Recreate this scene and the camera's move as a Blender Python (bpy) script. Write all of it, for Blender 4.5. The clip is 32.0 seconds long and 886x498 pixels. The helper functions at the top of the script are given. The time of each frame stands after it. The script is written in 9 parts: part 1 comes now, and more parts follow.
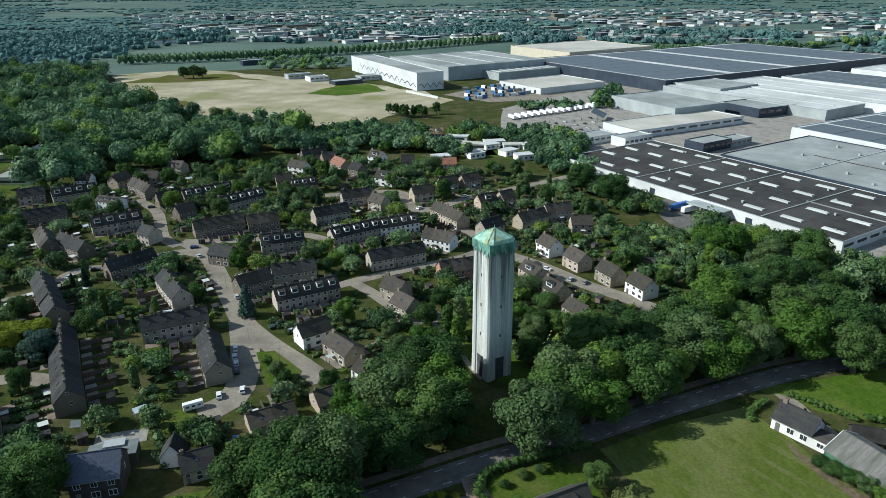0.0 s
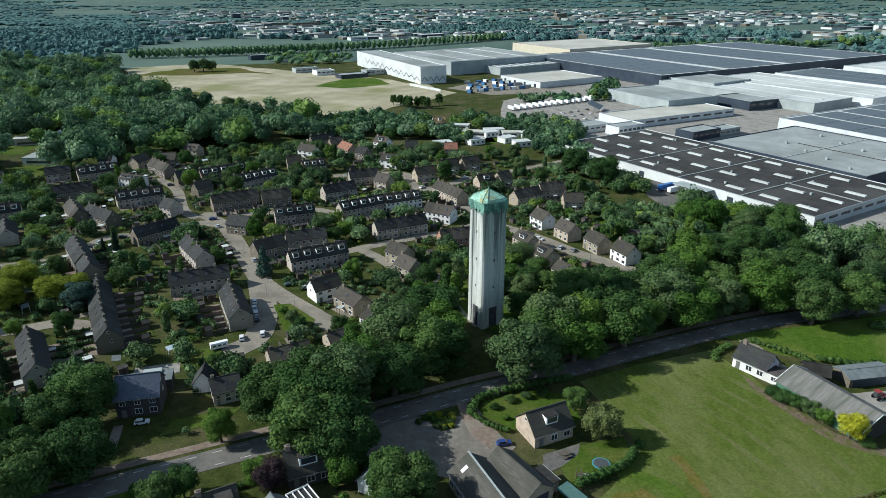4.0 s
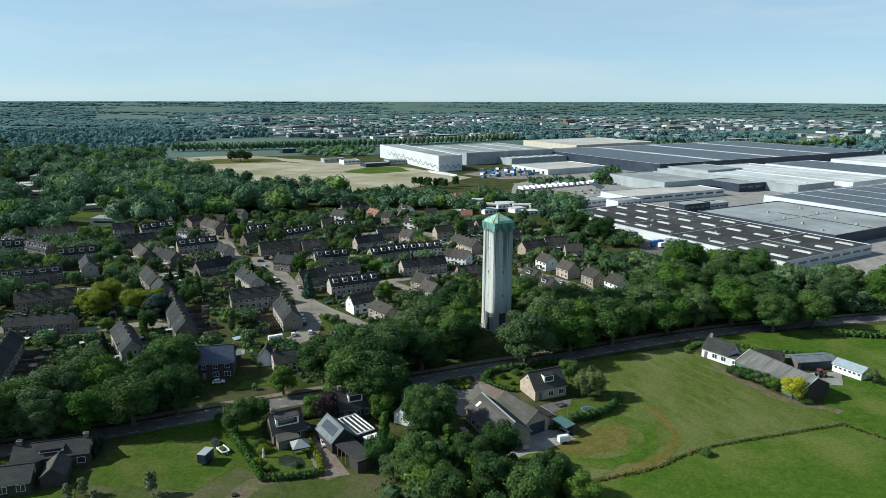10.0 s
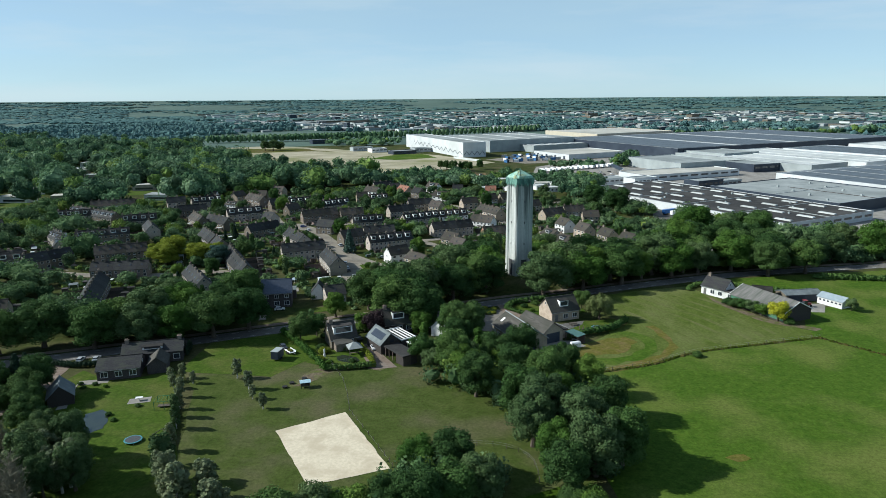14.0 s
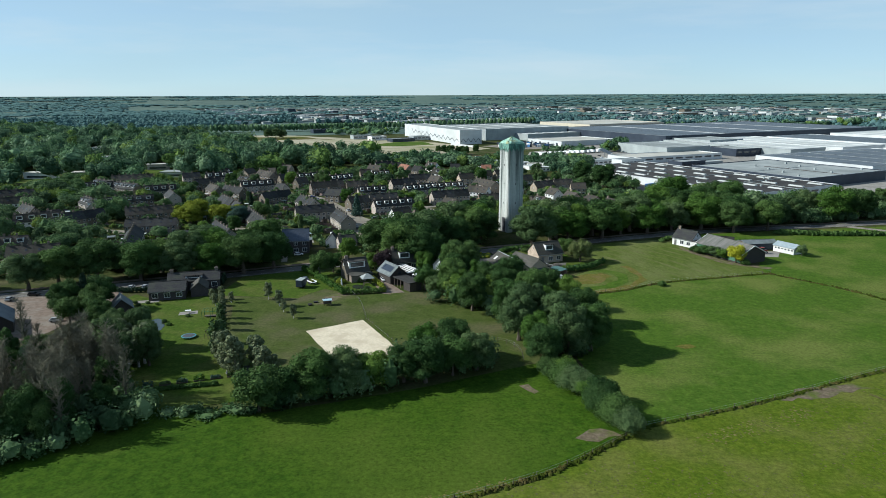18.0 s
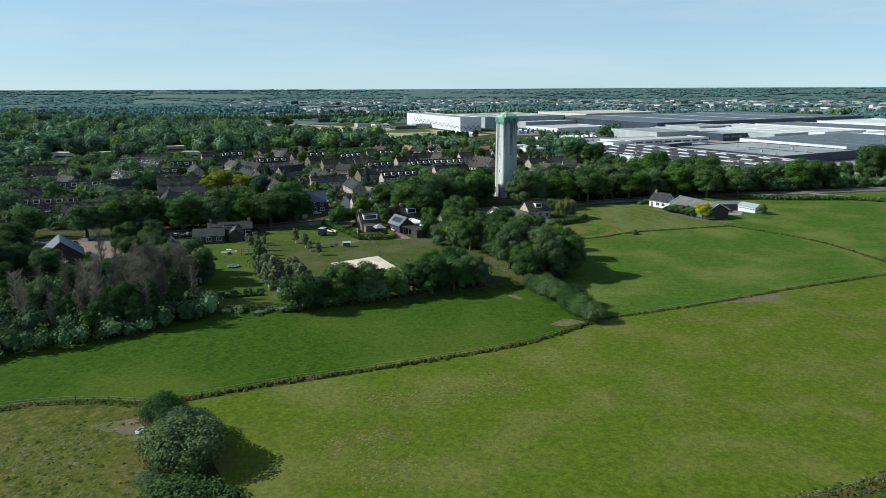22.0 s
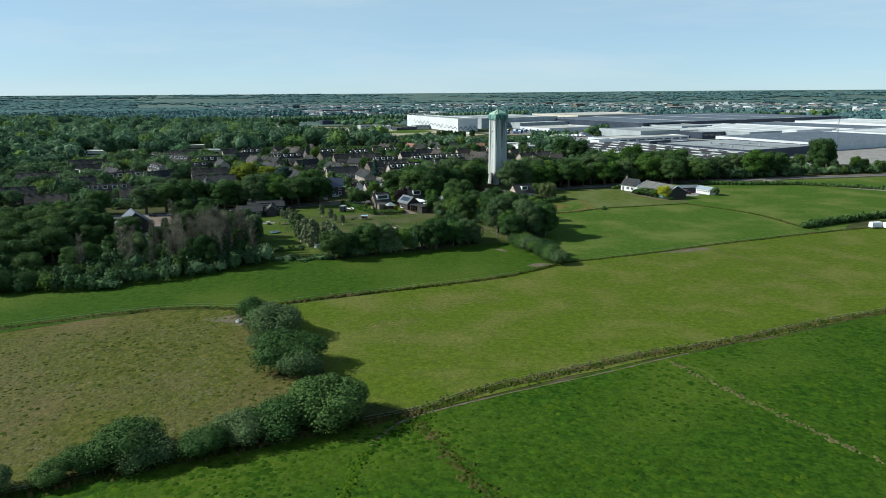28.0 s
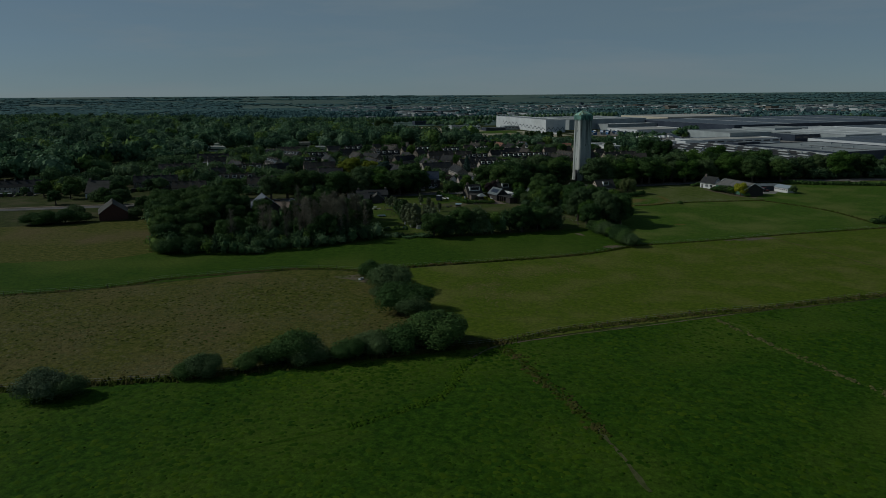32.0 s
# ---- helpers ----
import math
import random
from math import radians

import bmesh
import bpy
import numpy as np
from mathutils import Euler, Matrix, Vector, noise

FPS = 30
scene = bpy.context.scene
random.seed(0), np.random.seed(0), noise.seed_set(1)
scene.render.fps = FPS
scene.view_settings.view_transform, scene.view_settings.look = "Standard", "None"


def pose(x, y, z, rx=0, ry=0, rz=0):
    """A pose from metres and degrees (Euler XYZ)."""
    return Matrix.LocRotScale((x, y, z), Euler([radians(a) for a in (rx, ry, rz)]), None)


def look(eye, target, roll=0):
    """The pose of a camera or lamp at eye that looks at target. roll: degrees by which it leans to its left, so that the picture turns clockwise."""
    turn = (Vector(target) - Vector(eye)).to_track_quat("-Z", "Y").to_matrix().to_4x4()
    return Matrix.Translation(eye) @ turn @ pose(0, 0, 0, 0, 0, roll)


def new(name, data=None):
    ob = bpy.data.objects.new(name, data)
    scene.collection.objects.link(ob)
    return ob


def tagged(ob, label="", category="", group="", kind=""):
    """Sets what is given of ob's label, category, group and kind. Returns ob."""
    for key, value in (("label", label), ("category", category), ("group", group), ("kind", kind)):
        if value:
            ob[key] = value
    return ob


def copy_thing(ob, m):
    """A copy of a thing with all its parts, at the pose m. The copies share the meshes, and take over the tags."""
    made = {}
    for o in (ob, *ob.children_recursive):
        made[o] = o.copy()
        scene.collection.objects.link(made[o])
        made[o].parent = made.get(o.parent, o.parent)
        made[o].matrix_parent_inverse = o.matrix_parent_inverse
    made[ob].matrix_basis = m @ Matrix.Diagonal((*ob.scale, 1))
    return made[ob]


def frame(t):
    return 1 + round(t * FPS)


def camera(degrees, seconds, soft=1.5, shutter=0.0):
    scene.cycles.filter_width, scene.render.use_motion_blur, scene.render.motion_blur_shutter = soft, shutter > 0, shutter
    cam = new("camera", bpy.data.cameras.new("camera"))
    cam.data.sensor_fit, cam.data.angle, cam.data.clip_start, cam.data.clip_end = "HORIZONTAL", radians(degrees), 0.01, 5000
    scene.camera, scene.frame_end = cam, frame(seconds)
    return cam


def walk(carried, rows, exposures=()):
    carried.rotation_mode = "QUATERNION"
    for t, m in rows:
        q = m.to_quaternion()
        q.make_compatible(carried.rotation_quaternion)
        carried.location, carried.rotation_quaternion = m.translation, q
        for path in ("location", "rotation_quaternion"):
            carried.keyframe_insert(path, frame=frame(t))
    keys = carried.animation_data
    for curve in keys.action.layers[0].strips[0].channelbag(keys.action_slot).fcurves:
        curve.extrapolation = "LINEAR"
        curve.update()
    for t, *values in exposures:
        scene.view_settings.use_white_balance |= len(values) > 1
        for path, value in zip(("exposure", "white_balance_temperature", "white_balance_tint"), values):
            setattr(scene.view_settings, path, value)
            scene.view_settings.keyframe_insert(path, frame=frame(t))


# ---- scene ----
cam = camera(67.0, 32.0, 0.75)
PATH = [
    (0, (-10.483, -145.822, 96.992), (-10.515, -143.968, 96.246), -0.35),
    (1, (-9.844, -150.664, 96.724), (-9.879, -148.808, 95.979), -0.13),
    (2, (-9.500, -155.873, 96.286), (-9.538, -154.017, 95.543), -0.12),
    (3, (-9.346, -161.736, 95.433), (-9.386, -159.879, 94.690), -0.04),
    (3.5, (-9.311, -165.096, 94.813), (-9.351, -163.241, 94.067), -0.06),
    (5.5, (-8.944, -179.909, 89.628), (-8.982, -178.049, 88.891), 0.27),
    (6, (-8.780, -183.862, 88.717), (-8.819, -182.002, 87.981), 0.39),
    (6.5, (-8.613, -187.909, 87.747), (-8.654, -186.049, 87.013), 0.39),
    (7, (-8.485, -191.910, 86.677), (-8.529, -190.048, 85.952), 0.38),
    (7.5, (-8.460, -195.867, 85.547), (-8.515, -193.985, 84.871), 0.46),
    (8, (-8.487, -199.896, 84.403), (-8.552, -197.992, 83.797), 0.41),
    (8.5, (-8.605, -203.979, 83.286), (-8.676, -202.053, 82.752), 0.42),
    (9, (-8.883, -208.124, 82.192), (-8.957, -206.183, 81.720), 0.30),
    (9.5, (-9.262, -212.296, 81.106), (-9.340, -210.349, 80.657), 0.35),
    (10, (-9.739, -216.482, 79.966), (-9.822, -214.534, 79.515), 0.19),
    (11, (-10.673, -224.816, 77.071), (-10.766, -222.870, 76.621), -0.04),
    (12, (-10.945, -233.032, 74.385), (-11.054, -231.086, 73.936), -0.20),
    (13, (-10.688, -241.232, 71.862), (-10.818, -239.288, 71.411), -0.30),
    (14, (-10.290, -249.380, 69.435), (-10.441, -247.438, 68.982), -0.40),
    (14.5, (-10.153, -253.491, 68.546), (-10.304, -251.550, 68.088), -0.30),
    (16.5, (-9.845, -269.405, 62.182), (-9.991, -267.461, 61.734), -0.20),
    (17, (-9.743, -273.470, 61.281), (-9.885, -271.527, 60.829), -0.20),
    (17.5, (-9.617, -277.608, 60.378), (-9.758, -275.666, 59.922), -0.10),
    (18, (-9.425, -281.765, 59.466), (-9.564, -279.823, 59.008), -0.20),
    (18.5, (-9.217, -286.000, 58.554), (-9.357, -284.059, 58.094), -0.20),
    (19, (-8.996, -290.250, 57.655), (-9.134, -288.309, 57.193), -0.20),
    (19.5, (-8.764, -294.524, 56.830), (-8.903, -292.584, 56.364), -0.20),
    (20, (-8.554, -298.863, 55.988), (-8.691, -296.924, 55.520), -0.20),
    (21, (-8.100, -307.800, 53.855), (-8.240, -305.860, 53.387), -0.30),
    (22, (-7.647, -316.978, 52.025), (-7.787, -315.039, 51.554), -0.20),
    (23, (-7.281, -325.772, 50.905), (-7.415, -323.832, 50.437), -0.20),
    (24, (-6.818, -333.974, 50.422), (-6.952, -332.034, 49.958), -0.40),
    (25, (-6.424, -342.084, 50.312), (-6.560, -340.143, 49.849), -0.30),
    (25.5, (-6.288, -346.149, 50.320), (-6.424, -344.208, 49.858), -0.40),
    (27.5, (-5.471, -362.306, 50.486), (-5.606, -360.365, 50.026), -0.40),
    (28, (-5.281, -366.334, 50.527), (-5.416, -364.392, 50.068), -0.40),
    (29, (-4.881, -374.423, 50.666), (-5.017, -372.481, 50.209), -0.40),
    (29.5, (-4.683, -378.487, 50.734), (-4.828, -376.545, 50.277), -0.40),
    (30, (-4.422, -382.596, 50.823), (-4.605, -380.658, 50.366), -0.40),
    (30.5, (-4.139, -386.794, 50.896), (-4.362, -384.859, 50.441), -0.30),
    (31, (-3.807, -391.064, 50.927), (-4.080, -389.135, 50.473), -0.40),
    (31.5, (-3.400, -395.324, 50.922), (-3.725, -393.403, 50.469), -0.30),
    (32, (-2.963, -399.517, 50.913), (-3.347, -397.608, 50.460), -0.40),
]
# The plan is drawn in units of 1.28 m; UNIT_SIZE brings it to metres, and K is one metre on the plan.
UNIT_SIZE = 1.28
K = 1 / UNIT_SIZE
walk(cam, [(t, look(Vector(eye) * UNIT_SIZE, Vector(target) * UNIT_SIZE, roll)) for t, eye, target, roll in PATH], [(0, 0.3, 5950, 4), (31.0, 0.3, 5950, 4), (31.25, -0.05, 5950, 4), (31.5, -0.45, 5950, 4), (31.75, -1.0, 5950, 4), (32.0, -1.65, 5950, 4)])

# ---------------------------------------------------------------- light
world = bpy.data.worlds.new("world")
scene.world = world
world.use_nodes = True
wn, wl = world.node_tree.nodes, world.node_tree.links
SUN_EL, SUN_AZ = radians(33), radians(270)   # azimuth clockwise from +y
bg = wn["Background"]
sky = wn.new("ShaderNodeTexSky")
sky.sky_type = "NISHITA"
sky.sun_disc = False
sky.sun_elevation = SUN_EL
sky.sun_rotation = SUN_AZ
sky.altitude = 50
sky.air_density, sky.dust_density, sky.ozone_density = 0.6, 0.1, 3.0
# thin veil of high cloud, stretched along one way
tc = wn.new("ShaderNodeTexCoord")
mp = wn.new("ShaderNodeMapping")
mp.inputs["Scale"].default_value = (1.0, 1.6, 7.0)
nz = wn.new("ShaderNodeTexNoise")
nz.inputs["Scale"].default_value = 1.7
nz.inputs["Detail"].default_value = 6
rp = wn.new("ShaderNodeValToRGB")
rp.color_ramp.elements[0].position, rp.color_ramp.elements[1].position = 0.42, 0.85
rp.color_ramp.elements[0].color = (0.62, 0.62, 0.62, 1)
rp.color_ramp.elements[1].color = (0.9, 0.9, 0.9, 1)
mixc = wn.new("ShaderNodeMix")
mixc.data_type = "RGBA"
mixc.inputs["B"].default_value = (3.8, 4.95, 5.4, 1)
wl.new(tc.outputs["Generated"], mp.inputs["Vector"])
wl.new(mp.outputs["Vector"], nz.inputs["Vector"])
wl.new(nz.outputs["Fac"], rp.inputs["Fac"])
sep = wn.new("ShaderNodeSeparateXYZ")
fall = wn.new("ShaderNodeMapRange")
fall.inputs["From Min"].default_value, fall.inputs["From Max"].default_value = 0.14, 0.42
fall.inputs["To Min"].default_value, fall.inputs["To Max"].default_value = 1.0, 0.3
mul = wn.new("ShaderNodeMath")
mul.operation = "MULTIPLY"
wl.new(tc.outputs["Generated"], sep.inputs["Vector"])
wl.new(sep.outputs["Z"], fall.inputs["Value"])
wl.new(rp.outputs["Color"], mul.inputs[0])
wl.new(fall.outputs["Result"], mul.inputs[1])
wl.new(mul.outputs["Value"], mixc.inputs["Factor"])
wl.new(sky.outputs["Color"], mixc.inputs["A"])
wisp_map = wn.new("ShaderNodeMapping")
wisp_map.inputs["Scale"].default_value = (2.2, 3.0, 16.0)
wisp_map.inputs["Rotation"].default_value = (0.0, 0.12, 0.4)
wisp = wn.new("ShaderNodeTexNoise")
wisp.inputs["Scale"].default_value, wisp.inputs["Detail"].default_value, wisp.inputs["Roughness"].default_value = 1.0, 8, 0.6
wisp_edge = wn.new("ShaderNodeValToRGB")
wisp_edge.color_ramp.elements[0].position, wisp_edge.color_ramp.elements[1].position = 0.5, 0.72
wisp_edge.color_ramp.elements[1].color = (0.4, 0.4, 0.4, 1)
wisp_mix = wn.new("ShaderNodeMix")
wisp_mix.data_type = "RGBA"
wisp_mix.inputs["B"].default_value = (5.3, 5.7, 5.9, 1)
wl.new(tc.outputs["Generated"], wisp_map.inputs["Vector"])
wl.new(wisp_map.outputs["Vector"], wisp.inputs["Vector"])
wl.new(wisp.outputs["Fac"], wisp_edge.inputs["Fac"])
wl.new(wisp_edge.outputs["Color"], wisp_mix.inputs["Factor"])
wl.new(mixc.outputs["Result"], wisp_mix.inputs["A"])
wl.new(wisp_mix.outputs["Result"], bg.inputs["Color"])
bg.inputs["Strength"].default_value = 0.108

sun = new("sun", bpy.data.lights.new("sun", "SUN"))
sun.data.energy, sun.data.angle, sun.data.color = 5.0, radians(0.6), (1.0, 0.955, 0.88)
to_sun = Vector((math.sin(SUN_AZ) * math.cos(SUN_EL), math.cos(SUN_AZ) * math.cos(SUN_EL), math.sin(SUN_EL)))
sun.rotation_euler = to_sun.to_track_quat("Z", "Y").to_euler()
sun.location = (-200, 0, 200)

# ---------------------------------------------------------------- materials
MATS = {}


def mat(name, a, b, scale=1.0, rough=0.85, c=None, scale2=0.1, bump=0.0, metal=0.0, rnd=0.0, spec=0.3, stretch=(1, 1, 1), mid=0.5, amount=0.8, island=False, fine=0.0):
    """Two-scale noise colour between a and b with patches of c; rnd varies brightness from object to object."""
    if name in MATS:
        return MATS[name]
    m = bpy.data.materials.new(name)
    m.use_nodes = True
    n, l = m.node_tree.nodes, m.node_tree.links
    p = n["Principled BSDF"]
    p.inputs["Roughness"].default_value, p.inputs["Metallic"].default_value = rough, metal
    p.inputs["Specular IOR Level"].default_value = spec
    t = n.new("ShaderNodeTexCoord")
    g = n.new("ShaderNodeMapping")
    g.inputs["Scale"].default_value = stretch
    l.new(t.outputs["Object"], g.inputs["Vector"])
    f = n.new("ShaderNodeTexNoise")
    f.inputs["Scale"].default_value, f.inputs["Detail"].default_value, f.inputs["Roughness"].default_value = scale, 7, 0.65
    l.new(g.outputs["Vector"], f.inputs["Vector"])
    r = n.new("ShaderNodeValToRGB")
    r.color_ramp.elements[0].position, r.color_ramp.elements[1].position = mid - 0.14, mid + 0.16
    r.color_ramp.elements[0].color, r.color_ramp.elements[1].color = (*a, 1), (*b, 1)
    l.new(f.outputs["Fac"], r.inputs["Fac"])
    out = r.outputs["Color"]
    if c:
        f2 = n.new("ShaderNodeTexNoise")
        f2.inputs["Scale"].default_value, f2.inputs["Detail"].default_value = scale2, 5
        l.new(g.outputs["Vector"], f2.inputs["Vector"])
        r2 = n.new("ShaderNodeValToRGB")
        r2.color_ramp.elements[0].position, r2.color_ramp.elements[1].position = 0.46, 0.66
        r2.color_ramp.elements[1].color = (amount, amount, amount, 1)
        l.new(f2.outputs["Fac"], r2.inputs["Fac"])
        x = n.new("ShaderNodeMix")
        x.data_type = "RGBA"
        x.inputs["B"].default_value = (*c, 1)
        l.new(r2.outputs["Color"], x.inputs["Factor"])
        l.new(out, x.inputs["A"])
        out = x.outputs["Result"]
    if fine:
        f3 = n.new("ShaderNodeTexNoise")
        f3.inputs["Scale"].default_value, f3.inputs["Detail"].default_value, f3.inputs["Roughness"].default_value = 1.3, 9, 0.8
        l.new(t.outputs["Object"], f3.inputs["Vector"])
        k3 = n.new("ShaderNodeMapRange")
        k3.inputs["From Min"].default_value, k3.inputs["From Max"].default_value = 0.3, 0.7
        k3.inputs["To Min"].default_value, k3.inputs["To Max"].default_value = 1 - fine, 1 + fine
        l.new(f3.outputs["Fac"], k3.inputs["Value"])
        h3 = n.new("ShaderNodeHueSaturation")
        l.new(k3.outputs["Result"], h3.inputs["Value"])
        l.new(out, h3.inputs["Color"])
        out = h3.outputs["Color"]
    if rnd:
        if island:
            o = n.new("ShaderNodeNewGeometry").outputs["Random Per Island"]
        else:
            o = n.new("ShaderNodeObjectInfo").outputs["Random"]
        k = n.new("ShaderNodeMapRange")
        k.inputs["To Min"].default_value, k.inputs["To Max"].default_value = 1 - rnd, 1 + rnd
        l.new(o, k.inputs["Value"])
        h = n.new("ShaderNodeHueSaturation")
        k2 = n.new("ShaderNodeMapRange")
        k2.inputs["To Min"].default_value, k2.inputs["To Max"].default_value = 0.5 + 0.04 * rnd, 0.5 - 0.08 * rnd
        l.new(o, k2.inputs["Value"])
        l.new(k2.outputs["Result"], h.inputs["Hue"])
        l.new(k.outputs["Result"], h.inputs["Value"])
        l.new(out, h.inputs["Color"])
        out = h.outputs["Color"]
    l.new(out, p.inputs["Base Color"])
    if bump:
        q = n.new("ShaderNodeBump")
        q.inputs["Strength"].default_value, q.inputs["Distance"].default_value = min(1.0, bump), bump
        l.new(f.outputs["Fac"], q.inputs["Height"])
        l.new(q.outputs["Normal"], p.inputs["Normal"])
    MATS[name] = m
    return m


def leafy(*args, **kw):
    """A material of mat() through which some light passes, as through leaves."""
    if args[0] in MATS:
        return MATS[args[0]]
    m = mat(*args, **kw)
    n, l = m.node_tree.nodes, m.node_tree.links
    p, o = n["Principled BSDF"], n["Material Output"]
    tr = n.new("ShaderNodeBsdfTranslucent")
    mx = n.new("ShaderNodeMixShader")
    mx.inputs["Fac"].default_value = 0.22
    src = p.inputs["Base Color"].links[0].from_socket
    l.new(src, tr.inputs["Color"])
    l.new(p.outputs["BSDF"], mx.inputs[1])
    l.new(tr.outputs["BSDF"], mx.inputs[2])
    l.new(mx.outputs["Shader"], o.inputs["Surface"])
    return m


def leaf(name, a, b, rnd=0.25):
    return leafy(name, a, b, 0.9, 0.75, None, rnd=rnd, spec=0.07)


GROUND = mat("rough_ground", (0.028, 0.04, 0.010), (0.06, 0.07, 0.018), 0.35, 0.95, (0.09, 0.08, 0.04), 0.08, bump=0.3, fine=0.45, spec=0.05)
# Distance haze is put into this colour: paler and bluer than near ground.
HAZE_TINTED_LAND = mat("haze_tinted_land", (0.0468, 0.0832, 0.069), (0.0845, 0.13, 0.093), 0.02, 0.95, (0.0975, 0.1495, 0.1125), 0.004, bump=0.0, amount=0.6)
GRASS_DARK = mat("meadow_dark", (0.0142, 0.0421, 0.0028), (0.0435, 0.0943, 0.0057), 0.55, 0.95, (0.0686, 0.1053, 0.0102), 0.03, bump=0.4, fine=0.6, spec=0.05)
GRASS_BRIGHT = mat("meadow_bright", (0.0255, 0.0587, 0.0043), (0.0479, 0.0907, 0.007), 0.5, 0.95, (0.0712, 0.1023, 0.0139), 0.03, bump=0.3, fine=0.5, spec=0.05)
GRASS_MID = mat("meadow_green", (0.0413, 0.0835, 0.0084), (0.0717, 0.1195, 0.0139), 0.5, 0.95, (0.1211, 0.1404, 0.0336), 0.05, bump=0.2, fine=0.45, spec=0.05)
GRASS_PALE = mat("meadow_pale", (0.0571, 0.0909, 0.0066), (0.0965, 0.1271, 0.0116), 0.6, 0.95, (0.1645, 0.146, 0.0467), 0.07, amount=0.45, bump=0.2, fine=0.45, spec=0.05)
GRASS_MOWN = mat("mown_pasture", (0.0634, 0.0898, 0.0142), (0.095, 0.1229, 0.0256), 0.4, 0.95, (0.1307, 0.1421, 0.0499), 0.06, bump=0.15, stretch=(1, 0.5, 1), fine=0.4, spec=0.05)
GRASS_ROUGH = mat("tussock_pasture", (0.0481, 0.0633, 0.0073), (0.1202, 0.1151, 0.0268), 0.55, 0.95, (0.1254, 0.0979, 0.0438), 0.035, bump=0.6, fine=0.5, spec=0.05)
GRASS_OLIVE = mat("paddock_grass", (0.0444, 0.0651, 0.0128), (0.0713, 0.09, 0.0228), 0.3, 0.95, (0.103, 0.0942, 0.0499), 0.07, bump=0.2, fine=0.4, spec=0.05)
DRY = mat("dry_seed_heads", (0.085, 0.09, 0.014), (0.135, 0.118, 0.03), 0.9, 0.95, (0.15, 0.115, 0.045), 0.2, bump=0.3, fine=0.4, spec=0.05)
LAWN = mat("garden_lawn", (0.0396, 0.0728, 0.0085), (0.0669, 0.1028, 0.0142), 0.6, 0.95, (0.0968, 0.1071, 0.0285), 0.12, bump=0.15, fine=0.4, spec=0.05)
VERGE = mat("dry_verge", (0.055, 0.07, 0.012), (0.115, 0.105, 0.032), 1.2, 0.95, (0.13, 0.105, 0.05), 0.2, bump=0.3, fine=0.4, spec=0.05)
SAND = mat("pale_sand", (0.56, 0.48, 0.34), (0.68, 0.59, 0.44), 1.5, 0.95, (0.48, 0.40, 0.28), 0.25, bump=0.1)
SANDPLAIN = mat("sand_plain", (0.27, 0.24, 0.15), (0.42, 0.37, 0.26), 0.035, 0.95, (0.16, 0.165, 0.05), 0.018, bump=0.1, fine=0.25)
MUD = mat("trodden_earth", (0.09, 0.068, 0.04), (0.165, 0.13, 0.084), 0.8, 0.95, (0.075, 0.095, 0.012), 0.35, bump=0.2, fine=0.38, amount=1.0)
ASPHALT = mat("asphalt", (0.095, 0.09, 0.082), (0.145, 0.138, 0.127), 0.8, 0.95, (0.18, 0.165, 0.145), 0.12, bump=0.05, spec=0.1)
PAVING = mat("street_pavers", (0.2052, 0.1809, 0.1443), (0.2736, 0.2426, 0.195), 0.9, 0.95, (0.152, 0.1347, 0.1092), 0.15, bump=0.05, spec=0.1)
CLINKER = mat("red_pavers", (0.1495, 0.1127, 0.0874), (0.23, 0.1782, 0.1403), 0.8, 0.95, (0.23, 0.2012, 0.1667), 0.2, bump=0.05, spec=0.1)
CONCRETE_YARD = mat("concrete_yard", (0.24, 0.225, 0.2), (0.33, 0.31, 0.275), 0.5, 0.95, (0.19, 0.175, 0.15), 0.15, bump=0.05, spec=0.1)
WHITE_LINE = mat("road_paint", (0.3, 0.3, 0.28), (0.55, 0.55, 0.52), 2.0, 0.8, (0.16, 0.155, 0.145), 0.8)

BRICK_BROWN = mat("brown_brick", (0.1364, 0.1162, 0.0899), (0.2325, 0.1984, 0.155), 3.0, 0.95, (0.1705, 0.1426, 0.1116), 0.4, rnd=0.3, spec=0.1)
BRICK_BEIGE = mat("beige_brick", (0.33, 0.275, 0.20), (0.45, 0.38, 0.285), 3.0, 0.9, (0.27, 0.225, 0.165), 0.4, rnd=0.22)
BRICK_GREY = mat("grey_brown_brick", (0.2916, 0.2592, 0.2106), (0.4212, 0.378, 0.3132), 3.0, 0.95, (0.27, 0.2376, 0.189), 0.4, rnd=0.3, spec=0.1)
FORECOURT = mat("worn_grey_paving", (0.155, 0.14, 0.118), (0.215, 0.195, 0.165), 0.7, 0.95, (0.13, 0.115, 0.095), 0.2, bump=0.04, spec=0.1)
BRICK_RED = mat("red_brick", (0.33, 0.17, 0.115), (0.43, 0.24, 0.165), 3.0, 0.9, (0.27, 0.15, 0.11), 0.4, rnd=0.12)
BRICK_DARK = mat("dark_brick", (0.06, 0.05, 0.05), (0.10, 0.085, 0.08), 3.0, 0.85, (0.05, 0.045, 0.045), 0.4)
PLASTER = mat("white_plaster", (0.70, 0.69, 0.66), (0.80, 0.79, 0.76), 1.2, 0.8, (0.6, 0.59, 0.55), 0.3)
ROOF_BROWN = mat("brown_roof_tiles", (0.037, 0.0324, 0.028), (0.0773, 0.0667, 0.056), 2.2, 0.8, (0.0706, 0.0719, 0.049), 0.35, bump=0.06, rnd=0.35, stretch=(1, 2.5, 2.5), spec=0.14)
